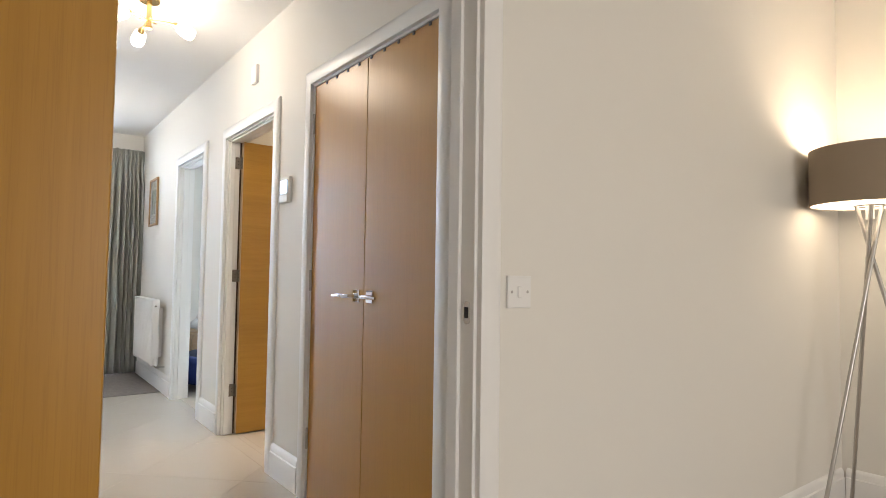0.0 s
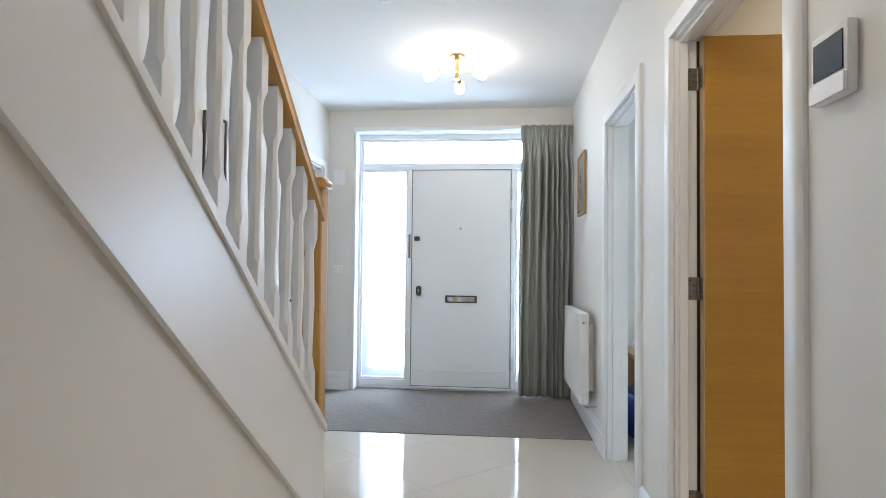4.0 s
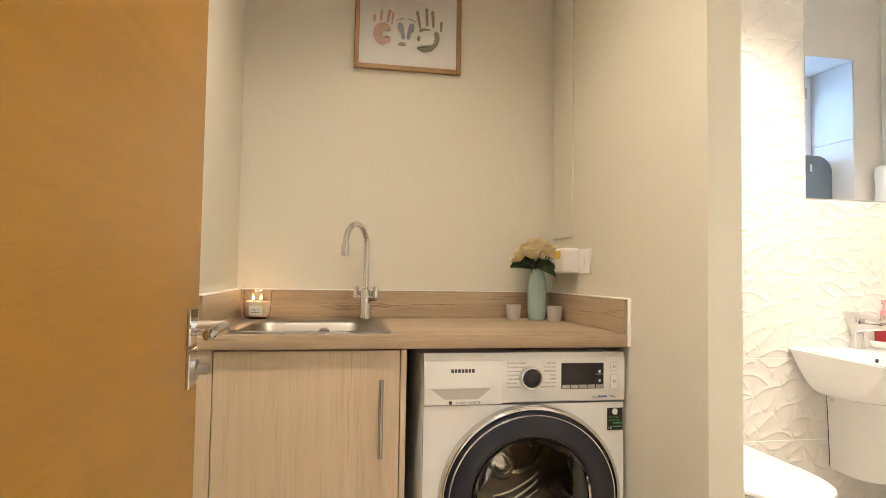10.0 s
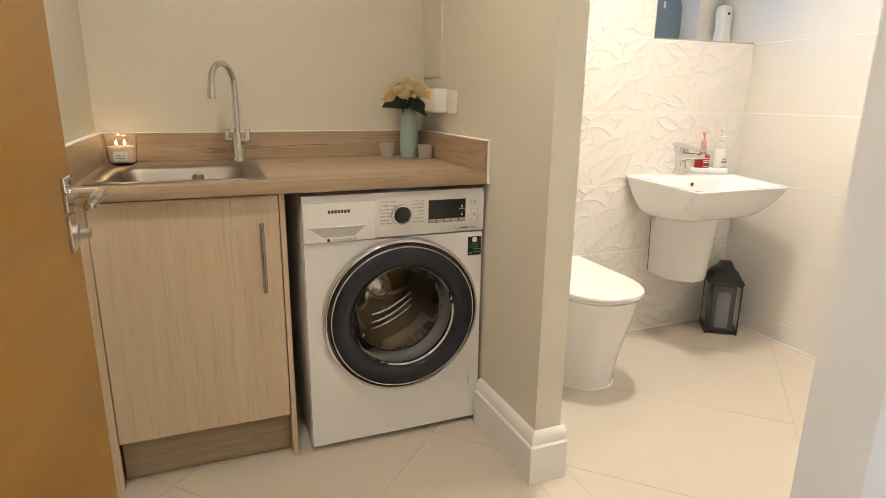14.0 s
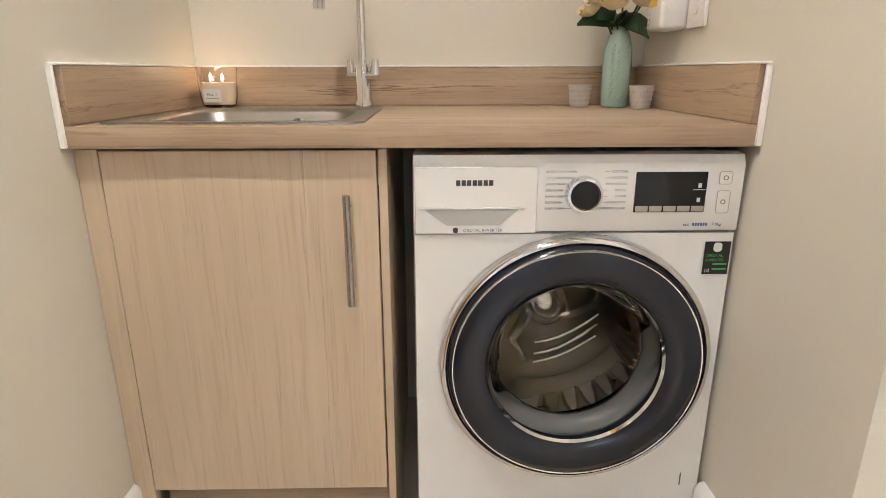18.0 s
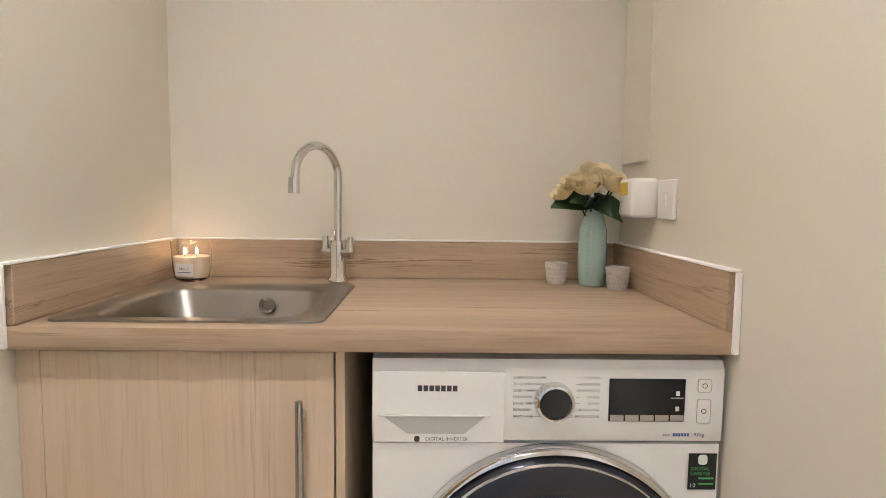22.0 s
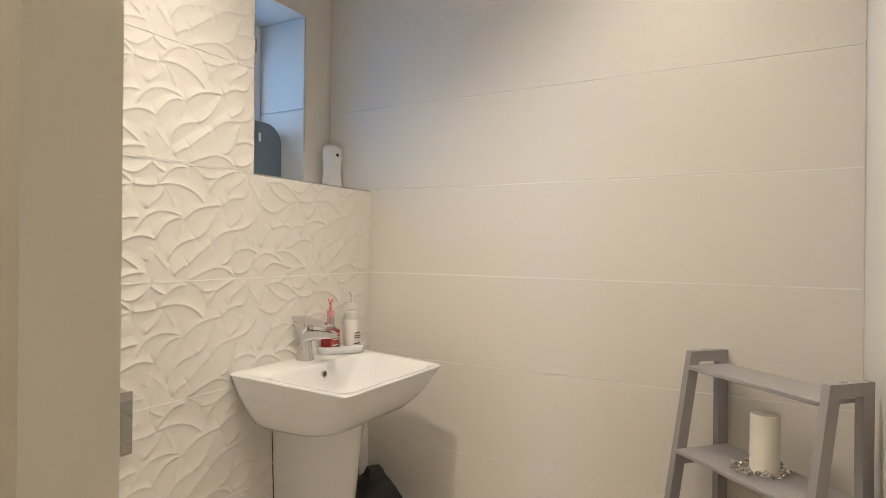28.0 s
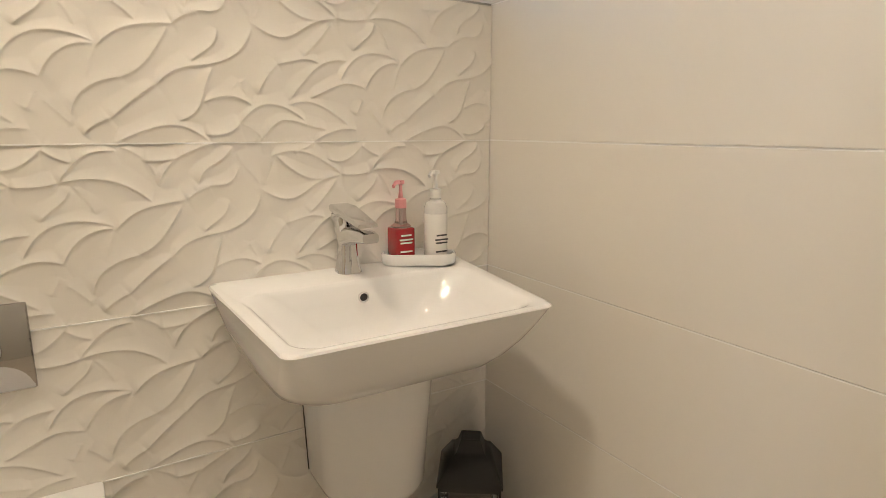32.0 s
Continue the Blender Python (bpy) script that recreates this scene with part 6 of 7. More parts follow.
def pictures():
    p = picture("hall_picture", (HX - 0.001, 6.64, 1.53), -1, 0.36, 0.47, 0.022, M_FRAMEOAK, M_MOUNT, "small oak-framed landscape print in a white mount")
    pr = part("print", box((-0.0095, -0.085, 0.115), (-0.0085, 0.085, 0.355)), mat("grey green print", (0.36, 0.41, 0.38), 0.6, var=0.5, scale=14), p, "pale green landscape print", smooth=0)
    g = part("glass", box((-0.0135, -0.158, 0.023), (-0.0115, 0.158, 0.447)), M_GLASS, p, smooth=0)
    g.visible_shadow = False
    p = picture("stair_picture", (-0.129, 5.14, 1.555), 1, 0.25, 0.385, 0.014, mat("dark wood frame", (0.09, 0.07, 0.06), 0.4), M_MOUNT, "thin dark-framed picture beside the stairs")
    part("print", box((0.0085, -0.075, 0.07), (0.0095, 0.075, 0.17)), mat("blue print field", (0.30, 0.50, 0.72), 0.6, var=0.2), p, smooth=0)
    part("print", box((0.0085, -0.075, 0.17), (0.0095, 0.075, 0.315)), mat("grey print field", (0.48, 0.46, 0.45), 0.6, var=0.5, scale=10), p, smooth=0)
    # oak frame in the utility room, with three soft paint prints
    p = picture("print_picture", (4.249, 3.785, 1.878), -1, 0.418, 0.345, 0.018, M_FRAMEOAK, M_MOUNT, "oak-framed white sheet with pink, blue and green paint prints")
    sheet = part("sheet", box((-0.0092, -0.145, 0.075), (-0.0084, 0.145, 0.275)), mat("laid paper", (0.80, 0.77, 0.72), 0.8, var=0.02, scale=30), p, smooth=0)
    pink, blue, green = (mat(n, c, 0.8, var=0.25, scale=60) for n, c in (("pink paint", (0.60, 0.36, 0.29)), ("blue paint", (0.33, 0.36, 0.42)), ("green paint", (0.26, 0.26, 0.15))))

    def stroke(points, widths, material):
        """A brushed mark on the sheet along `points`, as wide as `widths`, with round ends."""
        pts = [Vector(q) for q in points]
        n = len(pts)
        left, right = [], []
        for i, q in enumerate(pts):
            d = (pts[min(i + 1, n - 1)] - pts[max(i - 1, 0)]).normalized()
            w, side = widths[i] / 2, Vector((-d.y, d.x))
            if i == 0:
                left.append(q - d * w * 0.8)
            left.append(q + side * w)
            right.append(q - side * w)
            if i == n - 1:
                left.append(q + d * w * 0.8)
        part("paint_mark", prism([tuple(q) for q in left + right[::-1]], -0.0098, -0.0091, axis=0), material, sheet, smooth=0)

    def arc(cy, cz, ry, rz, a0, a1, n=10):
        return [(cy + ry * math.cos(radians(a0 + (a1 - a0) * k / n)), cz + rz * math.sin(radians(a0 + (a1 - a0) * k / n))) for k in range(n + 1)]
    # small pink hand: a palm open to the side and four short fingers
    stroke(arc(0.098, 0.142, 0.025, 0.029, -138, 138, 12), [0.020 + 0.012 * math.sin(math.pi * k / 12) for k in range(13)], pink)
    for y0, z0, y1, z1, w in ((0.134, 0.190, 0.134, 0.212, 0.010), (0.109, 0.192, 0.105, 0.232, 0.010), (0.083, 0.190, 0.074, 0.236, 0.012), (0.066, 0.182, 0.062, 0.226, 0.008)):
        stroke([(y0, z0), ((y0 + y1) / 2, (z0 + z1) / 2), (y1, z1)], [w * 0.8, w, w], pink)
    # two small footprints with toes, and a short mark under them
    for y0, y1, sg in ((0.034, 0.021, 1), (-0.014, 0.001, -1)):
        stroke([(y0, 0.184), ((y0 * 2 + y1) / 3, 0.168), ((y0 + y1 * 2) / 3 - 0.002 * sg, 0.150), (y1, 0.130)], [0.022, 0.023, 0.013, 0.015], blue)
        for k in range(5):
            stroke([(y0 + sg * (0.010 - 0.0065 * k) + 0.004 * sg, 0.198 + 0.0022 * k), (y0 + sg * (0.010 - 0.0065 * k) + 0.004 * sg, 0.2005 + 0.0022 * k)], [0.0042 + 0.0007 * k, 0.0042 + 0.0007 * k], blue)
    stroke([(0.036, 0.104), (0.026, 0.106), (0.014, 0.105)], [0.013, 0.016, 0.014], mat("brown paint", (0.32, 0.28, 0.22), 0.8, var=0.25, scale=60))
    # larger green hand: a hollow palm and long fingers set apart
    stroke(arc(-0.076, 0.132, 0.036, 0.034, 15, -10, 3), [0.010, 0.011, 0.012, 0.010], green)
    stroke([(-0.046, 0.166), (-0.062, 0.172), (-0.084, 0.171)], [0.016, 0.009, 0.006], green)
    stroke([(-0.110, 0.160), (-0.114, 0.138), (-0.106, 0.112), (-0.090, 0.098), (-0.066, 0.093), (-0.038, 0.095)], [0.022, 0.020, 0.017, 0.019, 0.024, 0.010], green)
    for y0, z0, y1, z1, w in ((-0.045, 0.178, -0.033, 0.240, 0.011), (-0.073, 0.188, -0.070, 0.254, 0.012), (-0.098, 0.184, -0.094, 0.246, 0.012), (-0.128, 0.170, -0.130, 0.206, 0.010)):
        stroke([(y0, z0), ((y0 + y1) / 2, (z0 + z1) / 2), (y1, z1)], [w * 0.8, w, w], green)
    g = part("glass", box((-0.0135, -0.190, 0.019), (-0.0115, 0.190, 0.326)), M_GLASS, p, smooth=0)
    g.visible_shadow = False


pictures()


def switch(name, at, axis, side, w, rockers, label):
    """A white wall plate, side: the way it looks along the axis it is fixed across."""
    s = thing(name, at, label, "switch")
    h = 0.086

    def plate(x0, x1, z0, z1, d0, d1, bev):
        a, b = min(side * d0, side * d1), max(side * d0, side * d1)
        return box((a, x0, z0), (b, x1, z1), bev) if axis == 0 else box((x0, a, z0), (x1, b, z1), bev)
    part("plate", plate(-w / 2, w / 2, -h / 2, h / 2, 0, 0.009, 0.002), M_PLASTIC, s)
    for k in range(rockers):
        c = (k - (rockers - 1) / 2) * 0.024
        part("rocker", plate(c - 0.0085, c + 0.0085, -0.015, 0.015, 0.006, 0.0125, 0.0015), M_PLASTIC, s)
    for c in ((-w / 2 + 0.014), (w / 2 - 0.014)):
        part("screw", lathe([(0.004, 0), (0.004, 0.0012), (0, 0.0014)], 12, at=(0.009 * side if axis == 0 else c, c if axis == 0 else 0.009 * side, 0), axis="x" if axis == 0 else "y"), M_STEEL, s)
    return s


switch("light_switch", (1.964, 1.42, 1.043), 1, -1, 0.086, 1, "white single light switch with a rocker")
switch("light_switch", (2.290, 3.17, 1.062), 1, 1, 0.146, 3, "white three-gang light switch on the wall end")
switch("light_switch", (-0.03, 7.32, 1.085), 1, -1, 0.086, 1, "white light switch beside the entrance")
switch("socket_switch", (3.920, 3.181, 1.142), 1, 1, 0.086, 1, "white switched fuse spur on the partition")


def small_boxes():
    t = thing("thermostat", (HX, 3.27, 1.525), "white wall thermostat with a small screen", "thermostat")
    part("casing", box((-0.020, -0.062, -0.068), (0, 0.062, 0.068), 0.005, seg=2), M_PLASTIC, t)
    part("screen", box((-0.0225, -0.050, -0.022), (-0.0195, 0.050, 0.052), 0.001), M_BLACKGLASS, t)
    part("front_cover", box((-0.026, -0.060, -0.066), (-0.0195, 0.060, -0.028), 0.002), M_PLASTIC, t)
    s = thing("sensor_box", (HX, 3.795, 2.29), "white call point box high on the hall wall", "sensor")
    part("casing", box((-0.022, -0.043, -0.055), (0, 0.043, 0.055), 0.004, seg=2), M_PLASTIC, s)
    a = thing("alarm_box", (-0.02, 7.32, 1.925), "white door chime box on the front wall", "alarm box")
    part("casing", box((-0.062, -0.035, -0.075), (0.062, 0, 0.075), 0.006, seg=2), M_PLASTIC, a)
    part("lid", box((-0.05, -0.040, -0.065), (0.02, -0.035, 0.065), 0.002), M_PLASTIC, a)
    h = thing("access_panel", (4.247, 3.181, 1.235), "flush white painted access panel high in the corner", "access panel")
    part("board", box((-0.205, 0.0, 0.0), (-0.012, 0.006, 0.95), 0.001), M_CREAMWALL, h)
    part("shadow_gap", box((-0.208, 0.0, -0.003), (-0.2052, 0.0068, 0.95)), M_CREAMWALL, h)
    part("shadow_gap", box((-0.205, 0.0, -0.0032), (-0.012, 0.0045, -0.0002)), M_JOINT, h)
    u = thing("gas_alarm", (4.020, 3.181, 1.145), "white carbon monoxide alarm with a yellow label", "alarm")
    part("casing", box((-0.046, 0.0, -0.045), (0.046, 0.064, 0.045), 0.010, seg=3), M_PLASTIC, u)
    part("label", box((-0.018, 0.0635, 0.006), (0.032, 0.0650, 0.036), 0.0004), mat("yellow label", (0.75, 0.55, 0.08), 0.5), u)
    for z in (-0.03, -0.02, -0.01):
        part("led", lathe([(0.003, 0), (0.003, 0.001), (0, 0.0012)], 10, at=(0.026, 0.0645, z), axis="y"), M_BLACK, u)


small_boxes()


def shoe_cabinet():
    c = thing("shoe_cabinet", (-0.129, 5.03, 0), "slim white tip-out shoe cabinet by the stairs", "cabinet")
    L, D, H = 0.96, 0.24, 0.93
    part("body", box((0, 0.018, 0.03), (D - 0.02, L - 0.018, H - 0.02)), M_DARK, c)
    part("side", box((0, L - 0.018, 0), (D - 0.004, L, H - 0.02), 0.001), M_PLASTIC, c)
    part("side", box((0, 0, 0), (D - 0.004, 0.018, H - 0.02), 0.001), M_PLASTIC, c)
    part("top", box((0, -0.004, H - 0.018), (D + 0.012, L + 0.004, H), 0.002), M_PLASTIC, c)
    for z0, z1 in ((0.05, 0.47), (0.49, H - 0.04)):
        part("flap", box((D - 0.018, 0.004, z0), (D, L - 0.004, z1), 0.002), M_PLASTIC, c)


shoe_cabinet()


# ---- on the worktop ----
def candle_jar():
    c = thing("candle_jar", (4.165, 4.315, 0.9205), "lit cream candle in a glass jar with a white label", "candle")
    part("jar", lathe([(0, 0), (0.030, 0), (0.038, 0.006), (0.0425, 0.03), (0.046, 0.098), (0.0445, 0.098), (0.0405, 0.03), (0.036, 0.008), (0, 0.006)], 32), M_GLASS, c, "clear glass jar").visible_shadow = False
    part("wax", lathe([(0, 0.0075), (0.0355, 0.0085), (0.0390, 0.03), (0.0395, 0.060), (0.030, 0.058), (0, 0.058)], 28), mat("cream wax", (0.80, 0.66, 0.48), 0.5, var=0.03), c)
    flame = mat("flame", (1.0, 0.72, 0.36), 0.5, emit=25.0, var=0.0)
    for x, y in ((-0.010, 0.012), (0.004, -0.010)):
        w = part("wick", tube([(x, y, 0.056), (x, y, 0.066)], 0.0009, 6), M_BLACK, c)
        part("flame", lathe([(0, 0.064), (0.0035, 0.068), (0.003, 0.074), (0, 0.083)], 10, at=(x, y, 0)), flame, w, "small candle flame")
    lab = part("label", box((-0.0445, -0.020, 0.015), (-0.0432, 0.020, 0.046)), M_MOUNT, c)
    text("No. 1", 0.010, lab, M_INK, (-0.0447, 0.012, 0.030))
    part("bar", box((-0.0449, -0.014, 0.024), (-0.0445, 0.014, 0.0252)), M_INK, lab)
    c.scale = (1.1, 1.1, 1.04)
    lamp("POINT", (4.150, 4.305, 1.025), 0.10, (1.0, 0.55, 0.25), 0.006)


candle_jar()


def vase():
    v = thing("vase", (4.14, 3.284, 0.9205), "pale green ribbed ceramic vase on the worktop", "vase")
    prof = [(0.0, 0.0), (0.030, 0.0), (0.034, 0.004), (0.036, 0.04), (0.0365, 0.10), (0.034, 0.145), (0.026, 0.175), (0.019, 0.195), (0.021, 0.21), (0.018, 0.21), (0.016, 0.195), (0.0, 0.19)]
    part("body", lathe(prof, 36), mat("mint glaze", (0.37, 0.50, 0.45), 0.16, var=0.04), v, smooth=60)
    rib = mat("mint glaze rib", (0.43, 0.54, 0.48), 0.16, var=0.04)
    for row in range(4):
        a = math.pi + (row - 1.5) * 0.42
        for k in range(12):
            z = 0.025 + k * 0.0105
            p0 = (0.0362 * math.cos(a - 0.12), 0.0362 * math.sin(a - 0.12), z)
            p1 = (0.0372 * math.cos(a + 0.12), 0.0372 * math.sin(a + 0.12), z + 0.012)
            part("rib", tube([p0, p1], 0.0016, 5), rib, v)
    f = thing("rose_bunch", (4.14, 3.284, 1.11), "bunch of cream artificial roses in the vase", "flowers")
    cream = mat("cream petal", (0.80, 0.69, 0.44), 0.7, var=0.08, scale=30)
    leafm = mat("dark leaf", (0.035, 0.075, 0.03), 0.45, var=0.25, scale=30)
    rng = random.Random(11)
    for bx, by, bz, r in ((-0.050, 0.034, 0.066, 0.038), (-0.055, -0.034, 0.074, 0.040), (-0.012, 0.062, 0.074, 0.034), (-0.010, 0.0, 0.098, 0.037), (0.012, -0.048, 0.082, 0.033), (-0.03, 0.088, 0.046, 0.028)):
        head = part("rose", lathe([(0, -0.55 * r), (0.20 * r, -0.45 * r), (0.26 * r, 0.0), (0.18 * r, 0.40 * r), (0.05 * r, 0.46 * r), (0, 0.42 * r)], 14), cream, f, smooth=180)
        lean = Matrix.Translation((bx, by, bz)) @ Matrix.Rotation(math.atan2(by, bx - 0.03), 4, "Z") @ Matrix.Rotation(0.6, 4, "Y")
        head.matrix_basis = lean
        for layer in range(4):
            n = (3, 4, 5, 6)[layer]
            rad = r * (0.30, 0.50, 0.72, 0.94)[layer]
            for k in range(n):
                bm = bmesh.new()
                a0 = 2 * math.pi * (k + 0.4 * layer) / n + rng.uniform(-0.2, 0.2)
                wdt = 2 * math.pi / n * 1.35
                rows = []
                for i in range(6):
                    t = i / 5
                    row = []
                    for j in range(7):
                        s = j / 6 - 0.5
                        a = a0 + s * wdt * (0.55 + 0.45 * math.sin(math.pi * min(1, 0.15 + 0.7 * t)))
                        flare = rad * (0.35 + 0.65 * math.sin(0.5 * math.pi * min(1, 1.4 * t))) + 0.10 * r * max(0, t - 0.6) * (1 + layer) + 0.03 * r * s
                        z = -0.55 * r + r * (1.12 - 0.09 * layer) * t - 0.8 * r * s * s * t
                        row.append(bm.verts.new((flare * math.cos(a), flare * math.sin(a), z)))
                    rows.append(row)
                for u, w in zip(rows, rows[1:]):
                    for j in range(6):
                        bm.faces.new((u[j], u[j + 1], w[j + 1], w[j]))
                part("petal", bm, cream, head, smooth=180)
        part("stem", tube([(0, 0, -0.05), (bx * 0.4, by * 0.4, 0.01), (bx, by, bz - 0.4 * r)], 0.0025, 6), leafm, f)
    for a, l, up in ((104, 0.120, -0.012), (128, 0.095, 0.0), (150, 0.07, -0.01), (200, 0.075, -0.03), (255, 0.085, -0.02), (300, 0.07, 0.0), (60, 0.07, 0.0), (225, 0.08, -0.045)):
        a = radians(a)
        bm = bmesh.new()
        c, s = math.cos(a), math.sin(a)
        rows = []
        for i in range(8):
            t = i / 7
            w = 0.28 * l * math.sin(math.pi * t ** 0.8) + 0.0004
            cx, cy, cz = l * t * c, l * t * s, 0.025 + up * t + 0.03 * t * (1 - t) * 2
            rows.append([bm.verts.new((cx - w * s * q, cy + w * c * q, cz - 0.006 * abs(q) + 0.75 * w * q * (1 if c * 0.6 + s > 0 else -1) * -1)) for q in (-1, 0, 1)])
        for u, w_ in zip(rows, rows[1:]):
            for j in range(2):
                bm.faces.new((u[j], u[j + 1], w_[j + 1], w_[j]))
        part("leaf", bm, leafm, f, smooth=180)


vase()


def votive(x, y, label):
    c = thing("candle_cup", (x, y, 0.9205), label, "candle holder", group="candle cups")
    m = mat("patterned grey ceramic", (0.50, 0.47, 0.43), 0.6, var=0.25, scale=90)
    part("cup", lathe([(0, 0), (0.023, 0), (0.024, 0.003), (0.030, 0.055), (0.028, 0.056), (0.024, 0.012), (0, 0.010)], 28), m, c)
    dot = mat("cup dots", (0.66, 0.62, 0.57), 0.6)
    for row in range(4):
        for k in range(9):
            a = math.pi * (0.55 + 0.9 * (k + 0.5 * (row % 2)) / 9)
            z = 0.010 + row * 0.012
            r = 0.0242 + 0.006 * z / 0.055 * 0.95
            part("dot", lathe([(0, -0.0022), (0.0022, 0), (0, 0.0022)], 6, at=(r * math.cos(a), r * math.sin(a), z)), dot, c)


votive(4.165, 3.370, "small grey ceramic cup with a dotted pattern")
votive(4.075, 3.238, "small grey ceramic cup with a woven pattern")


# ---- on the basin ----
def bottles():
    tr = thing("soap_tray", (4.073, 1.737, 0.8095), "white ceramic tray holding two pump bottles", "tray", turn=62)
    part("dish", loft([[(x, y, z) for x, y in rounded(w, d, d * 0.45)] for w, d, z in ((0.170, 0.072, 0.0), (0.178, 0.080, 0.005), (0.180, 0.082, 0.024), (0.175, 0.077, 0.028), (0.164, 0.066, 0.027), (0.160, 0.062, 0.010))]), M_CERAMIC, tr, smooth=50)
    red = mat("red soap", (0.33, 0.012, 0.018), 0.12, var=0.03, coat=0.5)
    clear = mat("white bottle", (0.80, 0.78, 0.75), 0.2, var=0.01)
    pinkp = mat("pink pump", (0.75, 0.34, 0.36), 0.3)
    for bx, by, kind in ((4.092, 1.774, "red"), (4.054, 1.701, "white")):
        b = thing("soap_bottle", (bx, by, 0.8200), "square red hand soap bottle with a pink pump" if kind == "red" else "round white hand lotion bottle with a pump", "bottle")
        if kind == "red":
            part("body", loft([[(x, y2, z) for x, y2 in rounded(w, w, 0.008)] for w, z in ((0.046, 0.0), (0.050, 0.002), (0.050, 0.058), (0.046, 0.060))]), red, b, smooth=50)
            part("shoulder", lathe([(0.024, 0.060), (0.0235, 0.063), (0.015, 0.068), (0.0125, 0.076), (0.012, 0.096), (0, 0.096)], 20), mat("clear pink plastic", (0.92, 0.72, 0.68), 0.08, trans=0.8), b, "clear neck of the bottle")
            part("dip_tube", tube([(0, 0, 0.061), (0, 0, 0.095)], 0.003, 8), M_STEEL, b)
            pump = pinkp
            h0 = 0.096
        else:
            part("body", lathe([(0, 0), (0.025, 0), (0.027, 0.003), (0.027, 0.084), (0.0265, 0.086), (0, 0.086)], 28), clear, b, smooth=50)
            part("shoulder", lathe([(0.027, 0.0862), (0.0268, 0.096), (0.022, 0.106), (0.013, 0.110), (0.0125, 0.114), (0, 0.114)], 24), mat("clear white plastic", (0.88, 0.87, 0.85), 0.10, trans=0.3), b, "clear shoulder of the bottle")
            pump = M_PLASTIC
            h0 = 0.114
        pm = part("pump", lathe([(0.013, h0), (0.013, h0 + 0.016), (0.006, h0 + 0.018), (0.004, h0 + 0.03), (0.004, h0 + 0.042), (0.009, h0 + 0.044), (0.009, h0 + 0.050), (0, h0 + 0.051)], 18), pump, b)
        part("nozzle", tube([(0.0, 0, h0 + 0.047), (-0.014, 0.02, h0 + 0.047), (-0.020, 0.028, h0 + 0.041)], 0.0038, 8), pump, pm)
        b.scale = (1.04, 1.04, 1.29)
        x = -0.0262 if kind == "red" else -0.0278
        for i, (w, z) in enumerate(((0.026, 0.046), (0.034, 0.038), (0.030, 0.032), (0.030, 0.016))):
            part("bar", box((x, -w / 2, z), (x + 0.0012, w / 2, z + 0.0028)), M_PALE if kind == "red" else M_INK, b)


bottles()


# ---- living room ----
TRIPOD = 33


def floor_lamp():
    l = thing("floor_lamp", (3.84, 1.179, 0.004), "tripod floor lamp with a taupe drum shade, lit", "floor lamp")
    sh = part("shade", lathe([(0.224, 1.408), (0.224, 1.652), (0.221, 1.652), (0.221, 1.408)], 56, close=True), M_SHADE, l, "taupe fabric drum shade", smooth=60)
    part("shade_lining", lathe([(0.2208, 1.409), (0.2208, 1.651), (0.2195, 1.651), (0.2195, 1.409)], 56, close=True), mat("white shade lining", (0.80, 0.76, 0.68), 0.7), sh, smooth=60)
    part("diffuser", lathe([(0.216, 1.416), (0.10, 1.420), (0, 1.421)], 40), mat("lit diffuser", (1.0, 0.80, 0.55), 0.6, emit=5.0, var=0.0), sh, "lit cream diffuser")
    cross, reach, top = 1.195, 0.29, 1.405
    for k in range(3):
        a = radians(TRIPOD + 120 * k)
        c, s = math.cos(a), math.sin(a)
        r0 = -reach * (top - cross) / cross
        leg = part("leg", tube([(r0 * c - 0.010 * s, r0 * s + 0.010 * c, top), (reach * c - 0.010 * s, reach * s + 0.010 * c, 0.006)], 0.0085, 12), M_STEEL, l, "brushed steel leg")
        part("foot", lathe([(0.0105, 0.0), (0.0105, 0.022), (0.008, 0.024), (0, 0.024)], 12, at=(reach * c - 0.010 * s, reach * s + 0.010 * c, 0.0)), M_STEEL, leg)
    part("ring", lathe([(0.056, top - 0.004), (0.062, top), (0.056, top + 0.004)], 32), M_STEEL, l)
    part("lamp_holder", lathe([(0, top - 0.06), (0.016, top - 0.058), (0.016, top + 0.005), (0, top + 0.005)], 16), M_PLASTIC, l)
    part("bulb", lathe([(0, 1.49), (0.03, 1.51), (0.03, 1.55), (0.012, 1.58), (0, 1.59)], 16), mat("lit bulb", (1.0, 0.78, 0.5), 0.4, emit=30.0, var=0.0), l).visible_shadow = False
    lamp("POINT", (3.84, 1.179, 1.545), POWER_FLOOR_LAMP, WARM, 0.07)
    part("flex", tube([(0.235, 0.165, 0.004), (0.26, 0.10, 0.006), (0.29, 0.02, 0.006), (0.33, -0.10, 0.006)], 0.003, 6), M_BLACK, l)


floor_lamp()


